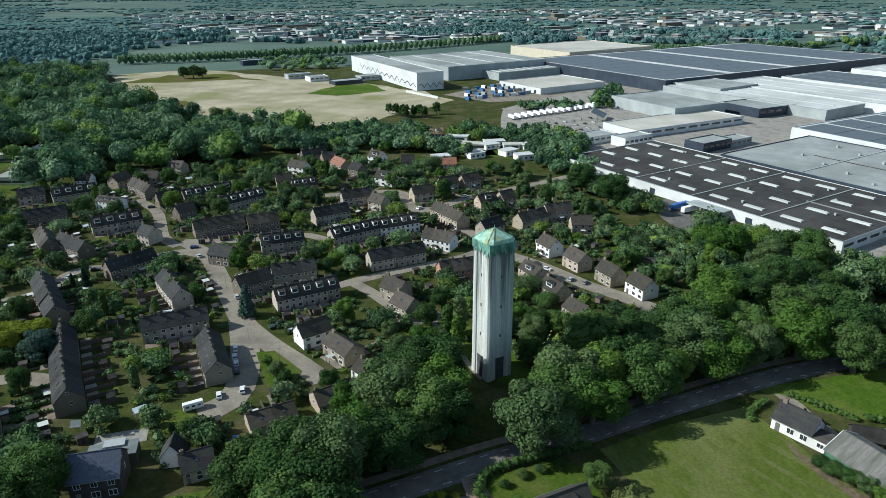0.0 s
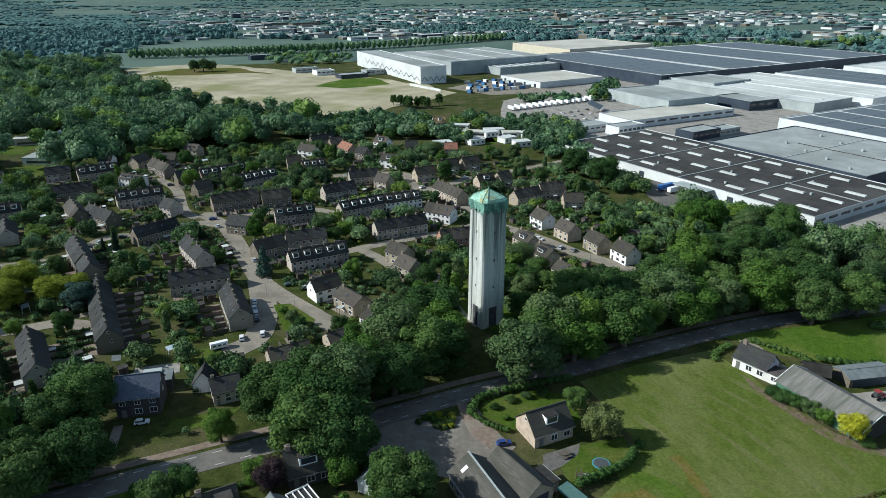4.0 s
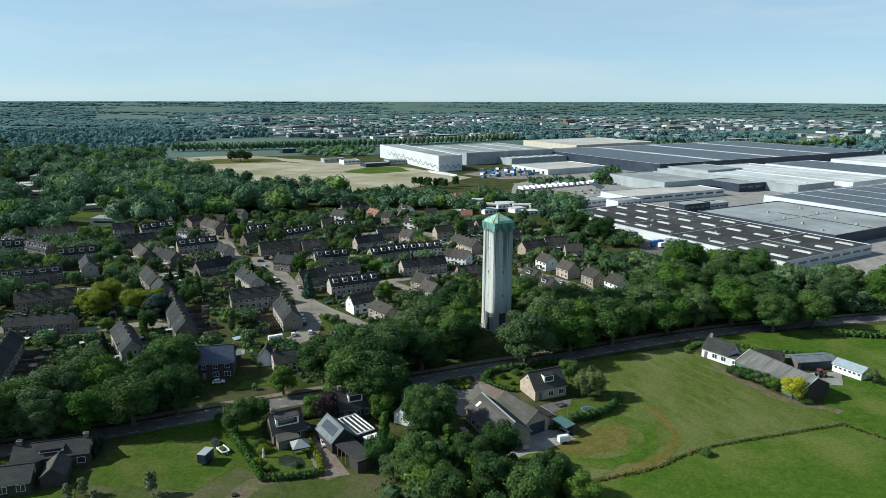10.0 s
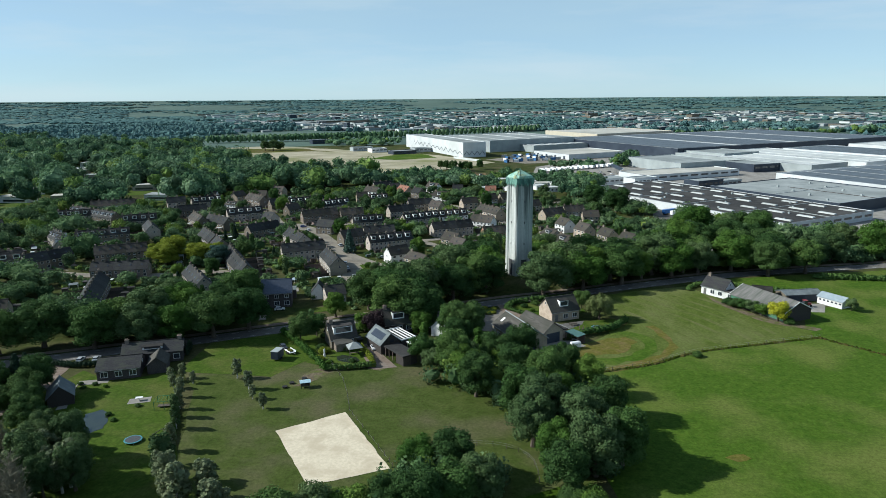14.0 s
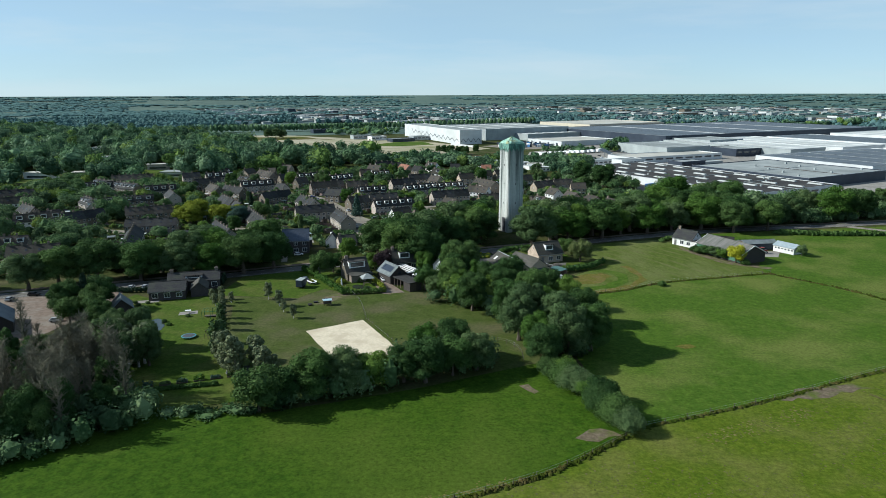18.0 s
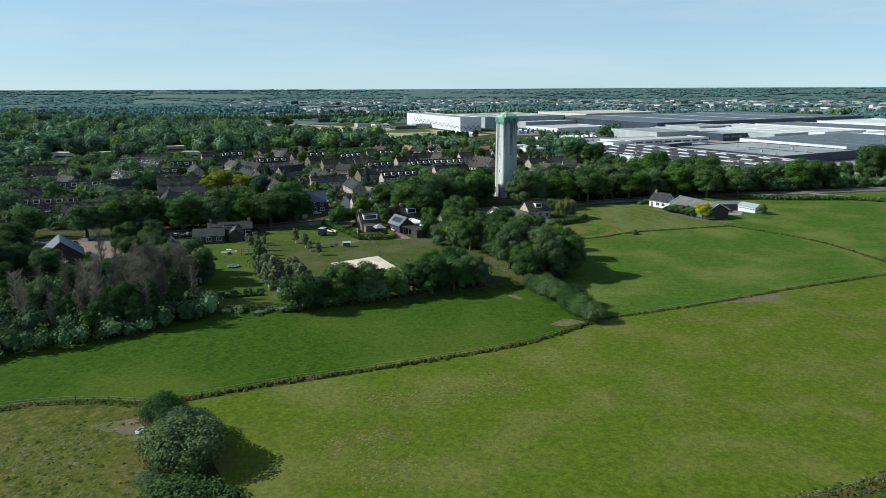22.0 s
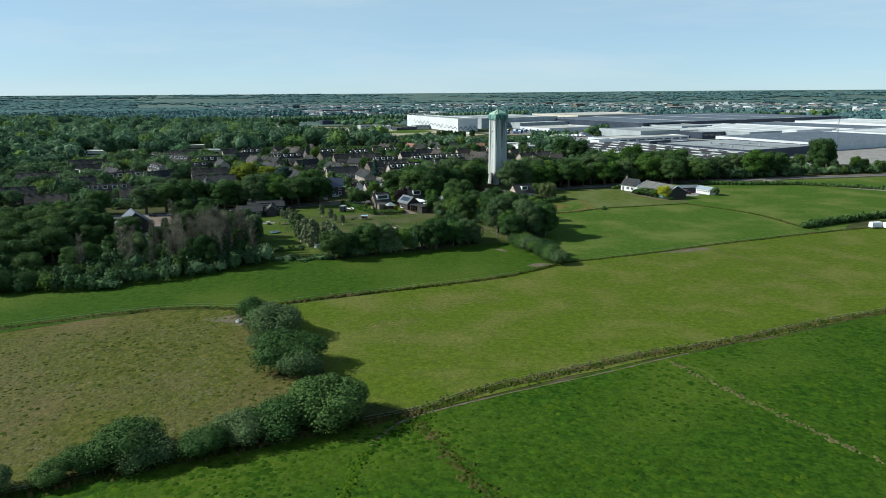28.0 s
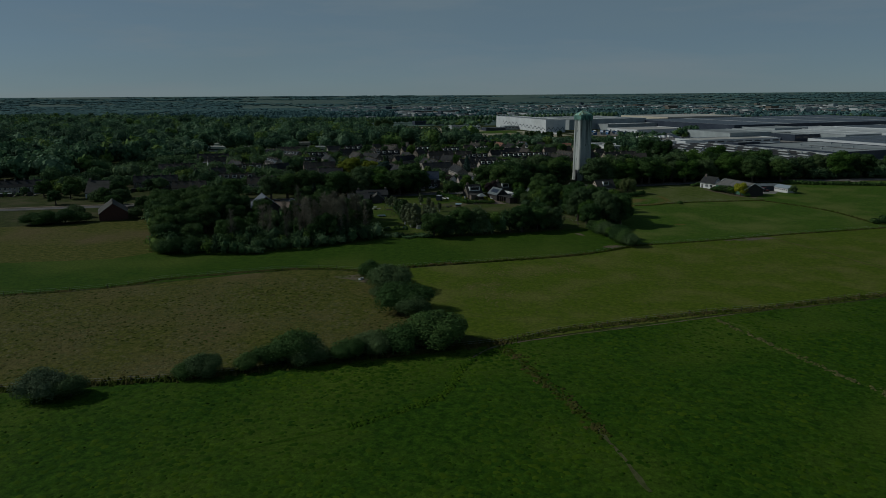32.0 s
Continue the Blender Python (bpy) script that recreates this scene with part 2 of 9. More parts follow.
ROOF_GREY = mat("grey_roof_tiles", (0.0202, 0.0202, 0.0217), (0.0454, 0.0445, 0.0452), 2.2, 0.78, (0.0454, 0.0504, 0.0383), 0.35, bump=0.06, rnd=0.3, stretch=(1, 2.5, 2.5), spec=0.13)
ROOF_SLATE = mat("weathered_slate_tiles", (0.042, 0.04, 0.036), (0.078, 0.074, 0.066), 2.2, 0.85, (0.065, 0.066, 0.05), 0.35, bump=0.06, stretch=(1, 2.5, 2.5), spec=0.1)
PV_ROOF = mat("roof_solar_cells", (0.018, 0.026, 0.04), (0.03, 0.04, 0.058), 1.0, 0.3, spec=0.4)
ROOF_RED = mat("red_roof_tiles", (0.22, 0.09, 0.055), (0.33, 0.15, 0.095), 2.2, 0.8, (0.17, 0.09, 0.06), 0.35, bump=0.06)
ROOF_PALE = mat("weathered_sheet_roof", (0.062, 0.058, 0.05), (0.11, 0.104, 0.09), 1.0, 0.85, (0.05, 0.052, 0.04), 0.25, bump=0.05, stretch=(0.5, 2.0, 2.0), spec=0.15)
ROOF_BLUE = mat("glazed_blue_roof_tiles", (0.085, 0.0988, 0.1276), (0.135, 0.1508, 0.1885), 1.6, 0.44, (0.1, 0.1144, 0.1392), 0.3, bump=0.05, metal=0.8)
FELT = mat("bitumen_roof", (0.028, 0.027, 0.026), (0.055, 0.052, 0.048), 0.5, 0.95, (0.08, 0.075, 0.066), 0.15, bump=0.03, rnd=0.45, spec=0.08)
FELT_BLACK = mat("black_bitumen_roof", (0.038, 0.037, 0.036), (0.062, 0.06, 0.057), 0.2, 0.95, (0.085, 0.082, 0.076), 0.03, bump=0.02, spec=0.08, fine=0.2)
WOOD_DARK = mat("dark_stained_boards", (0.035, 0.03, 0.027), (0.065, 0.055, 0.048), 4.0, 0.8, stretch=(1, 1, 8))
WOOD_BROWN = mat("weathered_boards", (0.075, 0.06, 0.047), (0.14, 0.115, 0.092), 4.0, 0.85, stretch=(1, 1, 8), rnd=0.5)
TIMBER = mat("grey_fence_timber", (0.07, 0.058, 0.045), (0.13, 0.11, 0.09), 5.0, 0.9)
WHITE_PAINT = mat("white_paint", (0.72, 0.72, 0.70), (0.82, 0.82, 0.80), 2.0, 0.5)
GLASS = mat("window_glass", (0.03, 0.035, 0.042), (0.055, 0.06, 0.07), 0.6, 0.08, spec=0.9)
GREENHOUSE = mat("greenhouse_glass", (0.35, 0.42, 0.45), (0.5, 0.56, 0.58), 0.6, 0.15, spec=0.8)
PV = mat("solar_cells", (0.085, 0.10, 0.112), (0.12, 0.138, 0.15), 1.0, 0.5, spec=0.2)
METAL_GREY = mat("grey_cladding", (0.30, 0.33, 0.325), (0.38, 0.41, 0.40), 0.15, 0.65, (0.27, 0.295, 0.29), 0.05, spec=0.15)
METAL_WHITE = mat("white_cladding", (0.56, 0.575, 0.565), (0.66, 0.675, 0.66), 0.15, 0.6, (0.5, 0.515, 0.5), 0.05, spec=0.15)
METAL_DARK = mat("dark_cladding", (0.022, 0.0306, 0.0467), (0.0358, 0.0476, 0.068), 0.15, 0.5, (0.044, 0.0578, 0.0765), 0.05)
ROOF_WHITE = mat("white_membrane_roof", (0.46, 0.475, 0.455), (0.58, 0.59, 0.565), 0.06, 0.9, (0.36, 0.375, 0.355), 0.02, spec=0.08, fine=0.08)
ROOF_GRAVEL = mat("grey_membrane_roof", (0.25, 0.27, 0.26), (0.35, 0.37, 0.355), 0.08, 0.9, (0.2, 0.215, 0.205), 0.025, spec=0.08, fine=0.1)
ROOF_CREAM = mat("cream_membrane_roof", (0.42, 0.405, 0.35), (0.52, 0.5, 0.44), 0.06, 0.9, (0.34, 0.33, 0.28), 0.02, spec=0.08, fine=0.1)
ZINC = mat("pale_zinc_roof", (0.13, 0.15, 0.15), (0.19, 0.21, 0.21), 0.6, 0.7, (0.11, 0.125, 0.12), 0.2, spec=0.15)
STRIPE = mat("mower_line_grass", (0.0713, 0.096, 0.0185), (0.1069, 0.1251, 0.0342), 0.5, 0.95, (0.1267, 0.1328, 0.0499), 0.06, fine=0.35, spec=0.05)
CHROME = mat("galvanised_metal", (0.35, 0.36, 0.37), (0.45, 0.46, 0.47), 3.0, 0.4, metal=0.8)
RUBBER = mat("black_rubber", (0.015, 0.015, 0.015), (0.025, 0.025, 0.025), 3.0, 0.8)
BARK = mat("tree_bark", (0.07, 0.055, 0.04), (0.13, 0.105, 0.08), 4.0, 0.95, stretch=(1, 1, 0.3), bump=0.05)
BARK_BIRCH = mat("birch_bark", (0.45, 0.43, 0.4), (0.6, 0.58, 0.55), 3.0, 0.9, (0.08, 0.07, 0.06), 1.2)
BARK_DEAD = mat("bare_grey_wood", (0.115, 0.108, 0.07), (0.195, 0.182, 0.125), 1.5, 0.95, rnd=0.25)
WATER = mat("pond_water", (0.02, 0.028, 0.018), (0.035, 0.045, 0.028), 0.5, 0.08, spec=0.6)
TRAMP = mat("trampoline_mat", (0.05, 0.055, 0.06), (0.08, 0.085, 0.09), 2.0, 0.7)
TEAL = mat("teal_edge_pad", (0.05, 0.19, 0.21), (0.08, 0.25, 0.28), 2.0, 0.7)
LEAF = [
    leaf("oak_leaves", (0.0332, 0.0719, 0.0204), (0.072, 0.1321, 0.0387)),
    leaf("lime_leaves", (0.044, 0.0952, 0.0238), (0.0901, 0.1586, 0.0431)),
    leaf("ash_leaves", (0.0582, 0.1036, 0.0365), (0.1122, 0.1693, 0.0667)),
    leaf("fresh_leaves", (0.055, 0.1186, 0.0194), (0.1062, 0.1905, 0.0365)),
]
LEAF_YELLOW = leaf("golden_leaves", (0.33, 0.335, 0.025), (0.5, 0.5, 0.045), 0.08)
LEAF_LIME = leaf("yellow_green_leaves", (0.15, 0.19, 0.02), (0.25, 0.28, 0.035), 0.1)
LEAF_PURPLE = leaf("purple_leaves", (0.035, 0.024, 0.026), (0.06, 0.042, 0.045), 0.1)
LEAF_SILVER = leaf("silver_willow_leaves", (0.0626, 0.0997, 0.0483), (0.1104, 0.1556, 0.0805), 0.15)
LEAF_BIRCH = leaf("birch_leaves", (0.1058, 0.1386, 0.0667), (0.1978, 0.2268, 0.1265), 0.15)
LEAF_WILLOW = leaf("weeping_willow_leaves", (0.092, 0.126, 0.0403), (0.1564, 0.1848, 0.069), 0.1)
LEAF_DARK = leaf("conifer_needles", (0.0166, 0.0353, 0.0207), (0.0331, 0.0588, 0.0345))
LEAF_BLUE = leaf("blue_conifer_needles", (0.045, 0.085, 0.065), (0.075, 0.125, 0.095), 0.1)
WOOD_A, WOOD_B, WOOD_C = (0.0351, 0.0825, 0.0418), (0.1465, 0.2526, 0.1157), (0.2228, 0.3124, 0.1608)
WOODS = leafy("woodland_canopy", WOOD_A, WOOD_B, 0.09, 0.85, WOOD_C, 0.045, rnd=0.2, island=True, amount=0.55, spec=0.05)
# Leaf colours carry the haze of distance, lifted towards pale blue.
HAZE_TINTED_WOODS = mat("haze_tinted_canopy", (0.0556, 0.1086, 0.1094), (0.0966, 0.1698, 0.1625), 0.05, 0.9, (0.1098, 0.181, 0.1562), 0.004, rnd=0.2, island=True, amount=0.6, spec=0.05)

GARDEN_A, GARDEN_B, GARDEN_C = (0.0436, 0.0936, 0.0337), (0.1289, 0.2061, 0.0796), (0.1636, 0.2283, 0.1084)
GARDEN_GREEN = leafy("garden_foliage", GARDEN_A, GARDEN_B, 0.16, 0.75, GARDEN_C, 0.05, rnd=0.35, island=True, amount=0.35, spec=0.06)


def tones(name, a, b, scale, c, size2):
    """Foliage of one wood in four tones, for crowns of different kinds."""
    out = []
    for text, (r, g, q) in (("_green", (1, 1, 1)), ("_dark", (0.62, 0.64, 0.7)), ("_pale", (1.45, 1.32, 1.5)), ("_yellowish", (1.32, 1.2, 0.65))):
        k = lambda v: (v[0] * r, v[1] * g, v[2] * q)
        out.append(leafy(name + text, k(a), k(b), scale, 0.8, k(c), size2, rnd=0.16, island=True, amount=0.4, spec=0.05))
    return out


TONES = {}
TONES[WOODS.name] = tones("woodland", WOOD_A, WOOD_B, 0.12, WOOD_C, 0.05)
TONES[GARDEN_GREEN.name] = tones("garden", GARDEN_A, GARDEN_B, 0.2, GARDEN_C, 0.05)

# ---------------------------------------------------------------- mesh tools
class Mesh:
    """Collects vertices and faces; each() turns it into mesh data."""

    def __init__(self):
        self.v, self.f = [], []

    def add(self, verts, faces):
        k = len(self.v)
        self.v += [tuple(p) for p in verts]
        self.f += [tuple(i + k for i in q) for q in faces]
        return self

    def box(self, x0, x1, y0, y1, z0, z1):
        return self.add([(x0, y0, z0), (x1, y0, z0), (x1, y1, z0), (x0, y1, z0), (x0, y0, z1), (x1, y0, z1), (x1, y1, z1), (x0, y1, z1)],
                        [(3, 2, 1, 0), (4, 5, 6, 7), (0, 1, 5, 4), (1, 2, 6, 5), (2, 3, 7, 6), (3, 0, 4, 7)])

    def prism(self, section, x0, x1):
        """A section of (y, z) points, counter-clockwise seen from +x, drawn out along x."""
        n = len(section)
        verts = [(x0, y, z) for y, z in section] + [(x1, y, z) for y, z in section]
        faces = [tuple(range(n))[::-1], tuple(range(n, 2 * n))] + [(i, (i + 1) % n, n + (i + 1) % n, n + i) for i in range(n)]
        return self.add(verts, faces)

    def column(self, path, radii, sides=7):
        """A tapered tube through the points of path."""
        rings = []
        for i, (p, r) in enumerate(zip(path, radii)):
            a = Vector(path[min(i + 1, len(path) - 1)]) - Vector(path[max(i - 1, 0)])
            side = a.orthogonal().normalized()
            up = a.normalized().cross(side)
            rings.append([Vector(p) + r * (math.cos(2 * math.pi * k / sides) * side + math.sin(2 * math.pi * k / sides) * up) for k in range(sides)])
        verts = [q for ring in rings for q in ring]
        faces = [(i * sides + k, i * sides + (k + 1) % sides, (i + 1) * sides + (k + 1) % sides, (i + 1) * sides + k) for i in range(len(rings) - 1) for k in range(sides)]
        faces += [tuple(range(sides))[::-1], tuple(range((len(rings) - 1) * sides, len(rings) * sides))]
        return self.add(verts, faces)

    def data(self, name, material):
        me = bpy.data.meshes.new(name)
        me.from_pydata(self.v, [], self.f)
        me.materials.append(material)
        return me


def box(x0, x1, y0, y1, z0, z1):
    return Mesh().box(x0, x1, y0, y1, z0, z1)


def part(name, made, material, parent, label="", m=None, kind=""):
    """One mesh object under a thing or a part; made is a Mesh or ready mesh data."""
    ob = new(name, made.data(name, material) if isinstance(made, Mesh) else made)
    ob.parent = parent
    if m:
        ob.matrix_basis = m
    return tagged(ob, label, kind=kind)


def thing(name, m, label, category, group="", kind=""):
    ob = new(name)
    ob.matrix_basis = m
    return tagged(ob, label, category, group, kind)


def solid(name, made, material, m, label, category="", group="", kind=""):
    ob = new(name, made.data(name, material) if isinstance(made, Mesh) else made)
    ob.matrix_basis = m
    return tagged(ob, label, category, group, kind)


def smooth_line(points, step=4.0):
    """A smooth curve through points of (x, y), as a list of points about step apart."""
    pts = [Vector(p) for p in points]
    if len(pts) < 3:
        n = max(2, int((pts[1] - pts[0]).length / step))
        return [pts[0].lerp(pts[1], i / n) for i in range(n + 1)]
    out = []
    for i in range(len(pts) - 1):
        a, b, c, d = pts[max(i - 1, 0)], pts[i], pts[i + 1], pts[min(i + 2, len(pts) - 1)]
        n = max(1, int((c - b).length / step))
        for k in range(n):
            t = k / n
            out.append(0.5 * (2 * b + (c - a) * t + (2 * a - 5 * b + 4 * c - d) * t * t + (3 * b - a - 3 * c + d) * t ** 3))
    return out + [pts[-1]]


OCC = []   # (x, y, radius) that scattered greenery keeps clear of


def strip(name, points, width, z, material, label, jitter=0.0, step=4.0, occ=True, category=""):
    line = smooth_line(points, step)
    verts, n = [], len(line)
    for i, p in enumerate(line):
        d = (line[min(i + 1, n - 1)] - line[max(i - 1, 0)]).normalized()
        side = Vector((-d.y, d.x))
        for s in (0.5, -0.5):
            w = width * (s + jitter * random.uniform(-0.5, 0.5))
            verts.append((p.x + side.x * w, p.y + side.y * w, z))
        if occ:
            OCC.append((p.x, p.y, width / 2 + 1))
    faces = [(2 * i, 2 * i + 1, 2 * i + 3, 2 * i + 2) for i in range(n - 1)]
    ob = new(name, Mesh().add(verts, faces).data(name, material))
    return tagged(ob, label, category or "road", kind="structure")


def sheet(name, points, z, material, label, jitter=0.0, step=6.0, category="field"):
    """A flat patch with slightly uneven edges."""
    out = []
    n = len(points)
    for i in range(n):
        a, b = Vector(points[i]), Vector(points[(i + 1) % n])
        k = max(1, int((b - a).length / step))
        side = Vector((-(b - a).y, (b - a).x)).normalized()
        for j in range(k):
            p = a.lerp(b, j / k)
            out.append(p + side * (jitter * random.uniform(-1, 1) if j or jitter > 1.5 else 0))
    bm = bmesh.new()
    face = bm.faces.new([bm.verts.new((p.x, p.y, z)) for p in out])
    if face.calc_area() and face.normal.z < 0:
        face.normal_flip()
    bm.normal_update()
    if face.normal.z < 0:
        face.normal_flip()
    bmesh.ops.triangulate(bm, faces=bm.faces[:])
    me = bpy.data.meshes.new(name)
    bm.to_mesh(me)
    bm.free()
    me.materials.append(material)
    return tagged(new(name, me), label, category, kind="structure")


# ---------------------------------------------------------------- ground and fields
def land_rise(r):
    """Height of the land at a distance from the middle of the plan."""
    return 42 * max(0.0, (r - 2300) / 1350) ** 1.2


def build_ground():
    radii = [0, 150, 400, 900, 1600, 2300, 2600, 2900, 3200, 3450, 3650]
    sides = 72
    verts, faces = [(0, -200, 0)], []
    for r in radii[1:]:
        for k in range(sides):
            a = 2 * math.pi * k / sides
            wob = 1 + 0.05 * math.sin(5 * a + r) if r > 2600 else 1
            verts.append((r * math.sin(a), r * math.cos(a) - 200, land_rise(r) * wob))
    faces += [(0, 1 + (k + 1) % sides, 1 + k) for k in range(sides)]
    for i in range(len(radii) - 2):
        p, q = 1 + i * sides, 1 + (i + 1) * sides
        faces += [(p + k, p + (k + 1) % sides, q + (k + 1) % sides, q + k) for k in range(sides)]
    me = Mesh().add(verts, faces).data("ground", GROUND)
    # Outer rings take the land colour that has haze mixed in.
    me.materials.append(HAZE_TINTED_LAND)
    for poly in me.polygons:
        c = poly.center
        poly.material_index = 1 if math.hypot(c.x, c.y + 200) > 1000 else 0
        if poly.normal.z < 0:
            poly.flip()
    tagged(new("ground", me), "rough green and brown land out to the horizon", "ground", kind="structure")


build_ground()
sheet("field_tower_side", [(22, -24), (40, -15), (60, -8), (66, -20), (73, -45), (90, -58), (84, -60), (47, -72), (15, -88), (3, -84), (5, -77), (14, -70), (22, -62), (31, -50), (27, -36)], 0.03, GRASS_MOWN, "sunlit mown pasture with faint mower stripes")
sheet("field_barn_side", [(66, 0), (90, 6), (140, 18), (400, 90), (400, -40), (135, -100), (84, -60), (90, -56), (104, -40), (108, -20), (90, -14), (78, -10)], 0.035, GRASS_MID, "bright green pasture beyond the barn", 0.4)
sheet("field_middle", [(8, -86), (15, -89), (47, -72.5), (84, -60), (135, -100), (125, -117), (74, -141), (47, -155.5), (16, -170), (10, -130), (5, -100)], 0.04, GRASS_MID, "green pasture with pale worn patches", 0.3)
sheet("field_strip", [(18, -168), (2, -140), (-22, -154), (-52, -168), (-70, -165), (-95, -184), (-130, -196), (-190, -205), (-300, -240), (-300, -310), (-135, -251), (-84, -218.5), (-60, -215.5), (-27, -199.5), (-1, -186.5)], 0.045, GRASS_BRIGHT, "lush bright green strip of meadow", 0.3)
sheet("field_pale", [(17, -170), (47, -156), (74, -141.5), (125, -117.5), (190, -90), (250, -150), (85, -213), (57, -228), (28, -242), (3, -256), (-17, -268), (-30, -262), (-42, -240), (-60, -216), (-27, -200), (-1, -187)], 0.05, GRASS_PALE, "yellow-green grazed pasture with straw-coloured patches", 0.3)
sheet("field_tussock", [(-60, -217), (-84, -219), (-135, -251.5), (-300, -312), (-300, -420), (-130, -318), (-72, -295), (-45, -281), (-28, -272), (-38, -250), (-52, -232)], 0.055, GRASS_ROUGH, "rough tussocky pasture gone yellow", 0.5)
sheet("field_dark", [(-17, -269), (3, -257), (28, -243), (57, -229), (85, -214), (250, -152), (420, -260), (420, -560), (-420, -560), (-420, -470), (-300, -421), (-130, -319), (-72, -297), (-45, -283), (-28, -275)], 0.06, GRASS_DARK, "deep green meadow with dark tufts", 0.4)
sheet("field_far_left", [(-205, -168), (-190, -158), (-180, -152), (-166, -168), (-152, -188), (-140, -206), (-148, -217), (-162, -222), (-230, -245), (-420, -310), (-420, -250), (-260, -190)], 0.05, GRASS_ROUGH, "pale brown dry pasture", 0.5)
sheet("paddock", [(-57, -82), (-34, -86), (-18, -86), (-6, -102), (3, -122), (9, -138), (-6, -150), (-30, -158), (-56, -166), (-66, -150), (-72, -135), (-82, -105), (-91, -92), (-91, -72), (-78, -66), (-62, -62)], 0.04, GRASS_OLIVE, "worn olive grass of the horse paddock", 0.4)
sheet("lawn_bungalow", [(-92, -94), (-84, -108), (-70, -140), (-60, -150), (-58, -163), (-74, -168), (-90, -172), (-112, -150), (-120, -118), (-116, -95), (-104, -101)], 0.07, LAWN, "large sunny garden lawn", 0.4)
sheet("lawn_vehicles", [(-90, -66), (-78, -62.5), (-62, -66), (-58, -82), (-66, -96), (-91, -94)], 0.07, LAWN, "rough mown lawn beside the road", 0.4)
sheet("lawn_villa", [(15, -50), (28, -46), (29, -52), (24, -57), (14, -61.5), (12, -54)], 0.08, LAWN, "neat lawn behind the clinker villa", 0.1)
sheet("lawn_villa_front", [(-4, -38), (-2, -33), (10, -28), (18, -30), (20, -40), (4, -44)], 0.08, LAWN, "front garden lawn inside a hedge", 0.2)
sheet("lawn_pond", [(-57, -78), (-46, -75.5), (-41, -84), (-52, -90), (-60, -86)], 0.08, LAWN, "small garden lawn round a pond", 0.2)
sheet("lawn_village", [(-84, -12), (-74, -9), (-70, -18), (-84, -20)], 0.08, LAWN, "back garden lawn", 0.3)
sheet("green_square", [(-66, 17), (-61, 18), (-51, 7.5), (-52.5, -2.4), (-58.5, -0.5)], 0.12, LAWN, "grassy green island with bushes between the streets", 0.1)
sheet("lawn_tower", [(-24, 30), (-20, 40), (-8, 42), (-4, 26), (12, 18), (14, 4), (2, 2), (-8, 10), (-18, 22)], 0.05, LAWN, "lawn round the foot of the tower", 0.5)
sheet("sand_court", [(-56, -123.2), (-43, -113.8), (-29.5, -136.1), (-43.5, -142.7)], 0.09, SAND, "pale sand riding court with trodden surface", 0.15, step=2, category="sand court")
sheet("trodden_path", [(-52, -86.5), (-43, -84), (-37, -88), (-39, -90.5), (-46, -88.5), (-52, -93), (-56, -100), (-60, -102), (-58, -94)], 0.075, MUD, "trodden bare earth in the paddock", 0.7, step=3, category="bare earth")
sheet("bare_patch_gate", [(6, -173.5), (9, -170), (13, -170.5), (14.5, -172), (10, -174.5)], 0.08, MUD, "bare earth at the field corner", 0.9, step=2, category="bare earth")
sheet("bare_patch_trough", [(48, -156), (53, -150.5), (66, -147), (70, -149), (60, -153)], 0.08, MUD, "bare trodden earth by the fence", 0.9, step=2, category="bare earth")
sheet("bare_patch_small", [(35, -128), (39, -126.5), (40, -128), (37, -129.5)], 0.08, DRY, "small bare patch in the pasture", 0.5, step=1.5, category="bare earth")
sheet("bare_patch_hedge", [(-3, -152.5), (-1, -151.5), (1, -155), (0, -156)], 0.08, MUD, "bare earth along the hedge", 0.6, step=1.5, category="bare earth")
sheet("bare_patch_bush", [(-70, -224.5), (-64, -221), (-60, -222), (-59, -229), (-63, -228), (-67, -226.5)], 0.085, MUD, "bare brown earth by the drinking trough", 0.8, step=1.5, category="bare earth")
sheet("dry_patch", [(7, -76.5), (14, -71), (21, -65), (28, -62), (31, -66), (26, -74), (16, -78)], 0.06, DRY, "dry weedy grass with brown seed heads", 0.9, step=2.5)
sheet("field_behind_barn", [(82, -62), (84, -50), (90, -36), (100, -30), (112, -28), (112, -50), (98, -62)], 0.058, GRASS_MID, "green pasture behind the barn", 0.4)
sheet("sand_plain", [(-390, 620), (-330, 470), (-205, 335), (-128, 328), (-70, 345), (-13, 440), (-40, 490), (-98, 542), (-204, 604), (-320, 665)], 0.06, SANDPLAIN, "wide sandy building ground with thin weeds", 4.0, step=20, category="sand plain")

# roads and paths
MAIN = [(-330, -170), (-220, -125), (-160, -101), (-125, -86), (-92, -70.5), (-77, -63), (-62, -56), (-44, -47.5), (-29, -41), (-18, -35.8), (-2, -28), (15, -21), (35, -11.5), (66, 2.5), (86, 10), (109, 16.5), (134, 23), (200, 41), (330, 75)]
strip("road_verge", MAIN, 15, 0.02, GROUND, "shady grass verge of the main road", 0.08, category="verge")
strip("main_road", MAIN, 6.4, 0.10, ASPHALT, "grey asphalt main road under the trees")
strip("cycle_path", [(x - 2.0, y + 5.0) for x, y in MAIN], 2.2, 0.09, CLINKER, "reddish cycle path beside the main road")


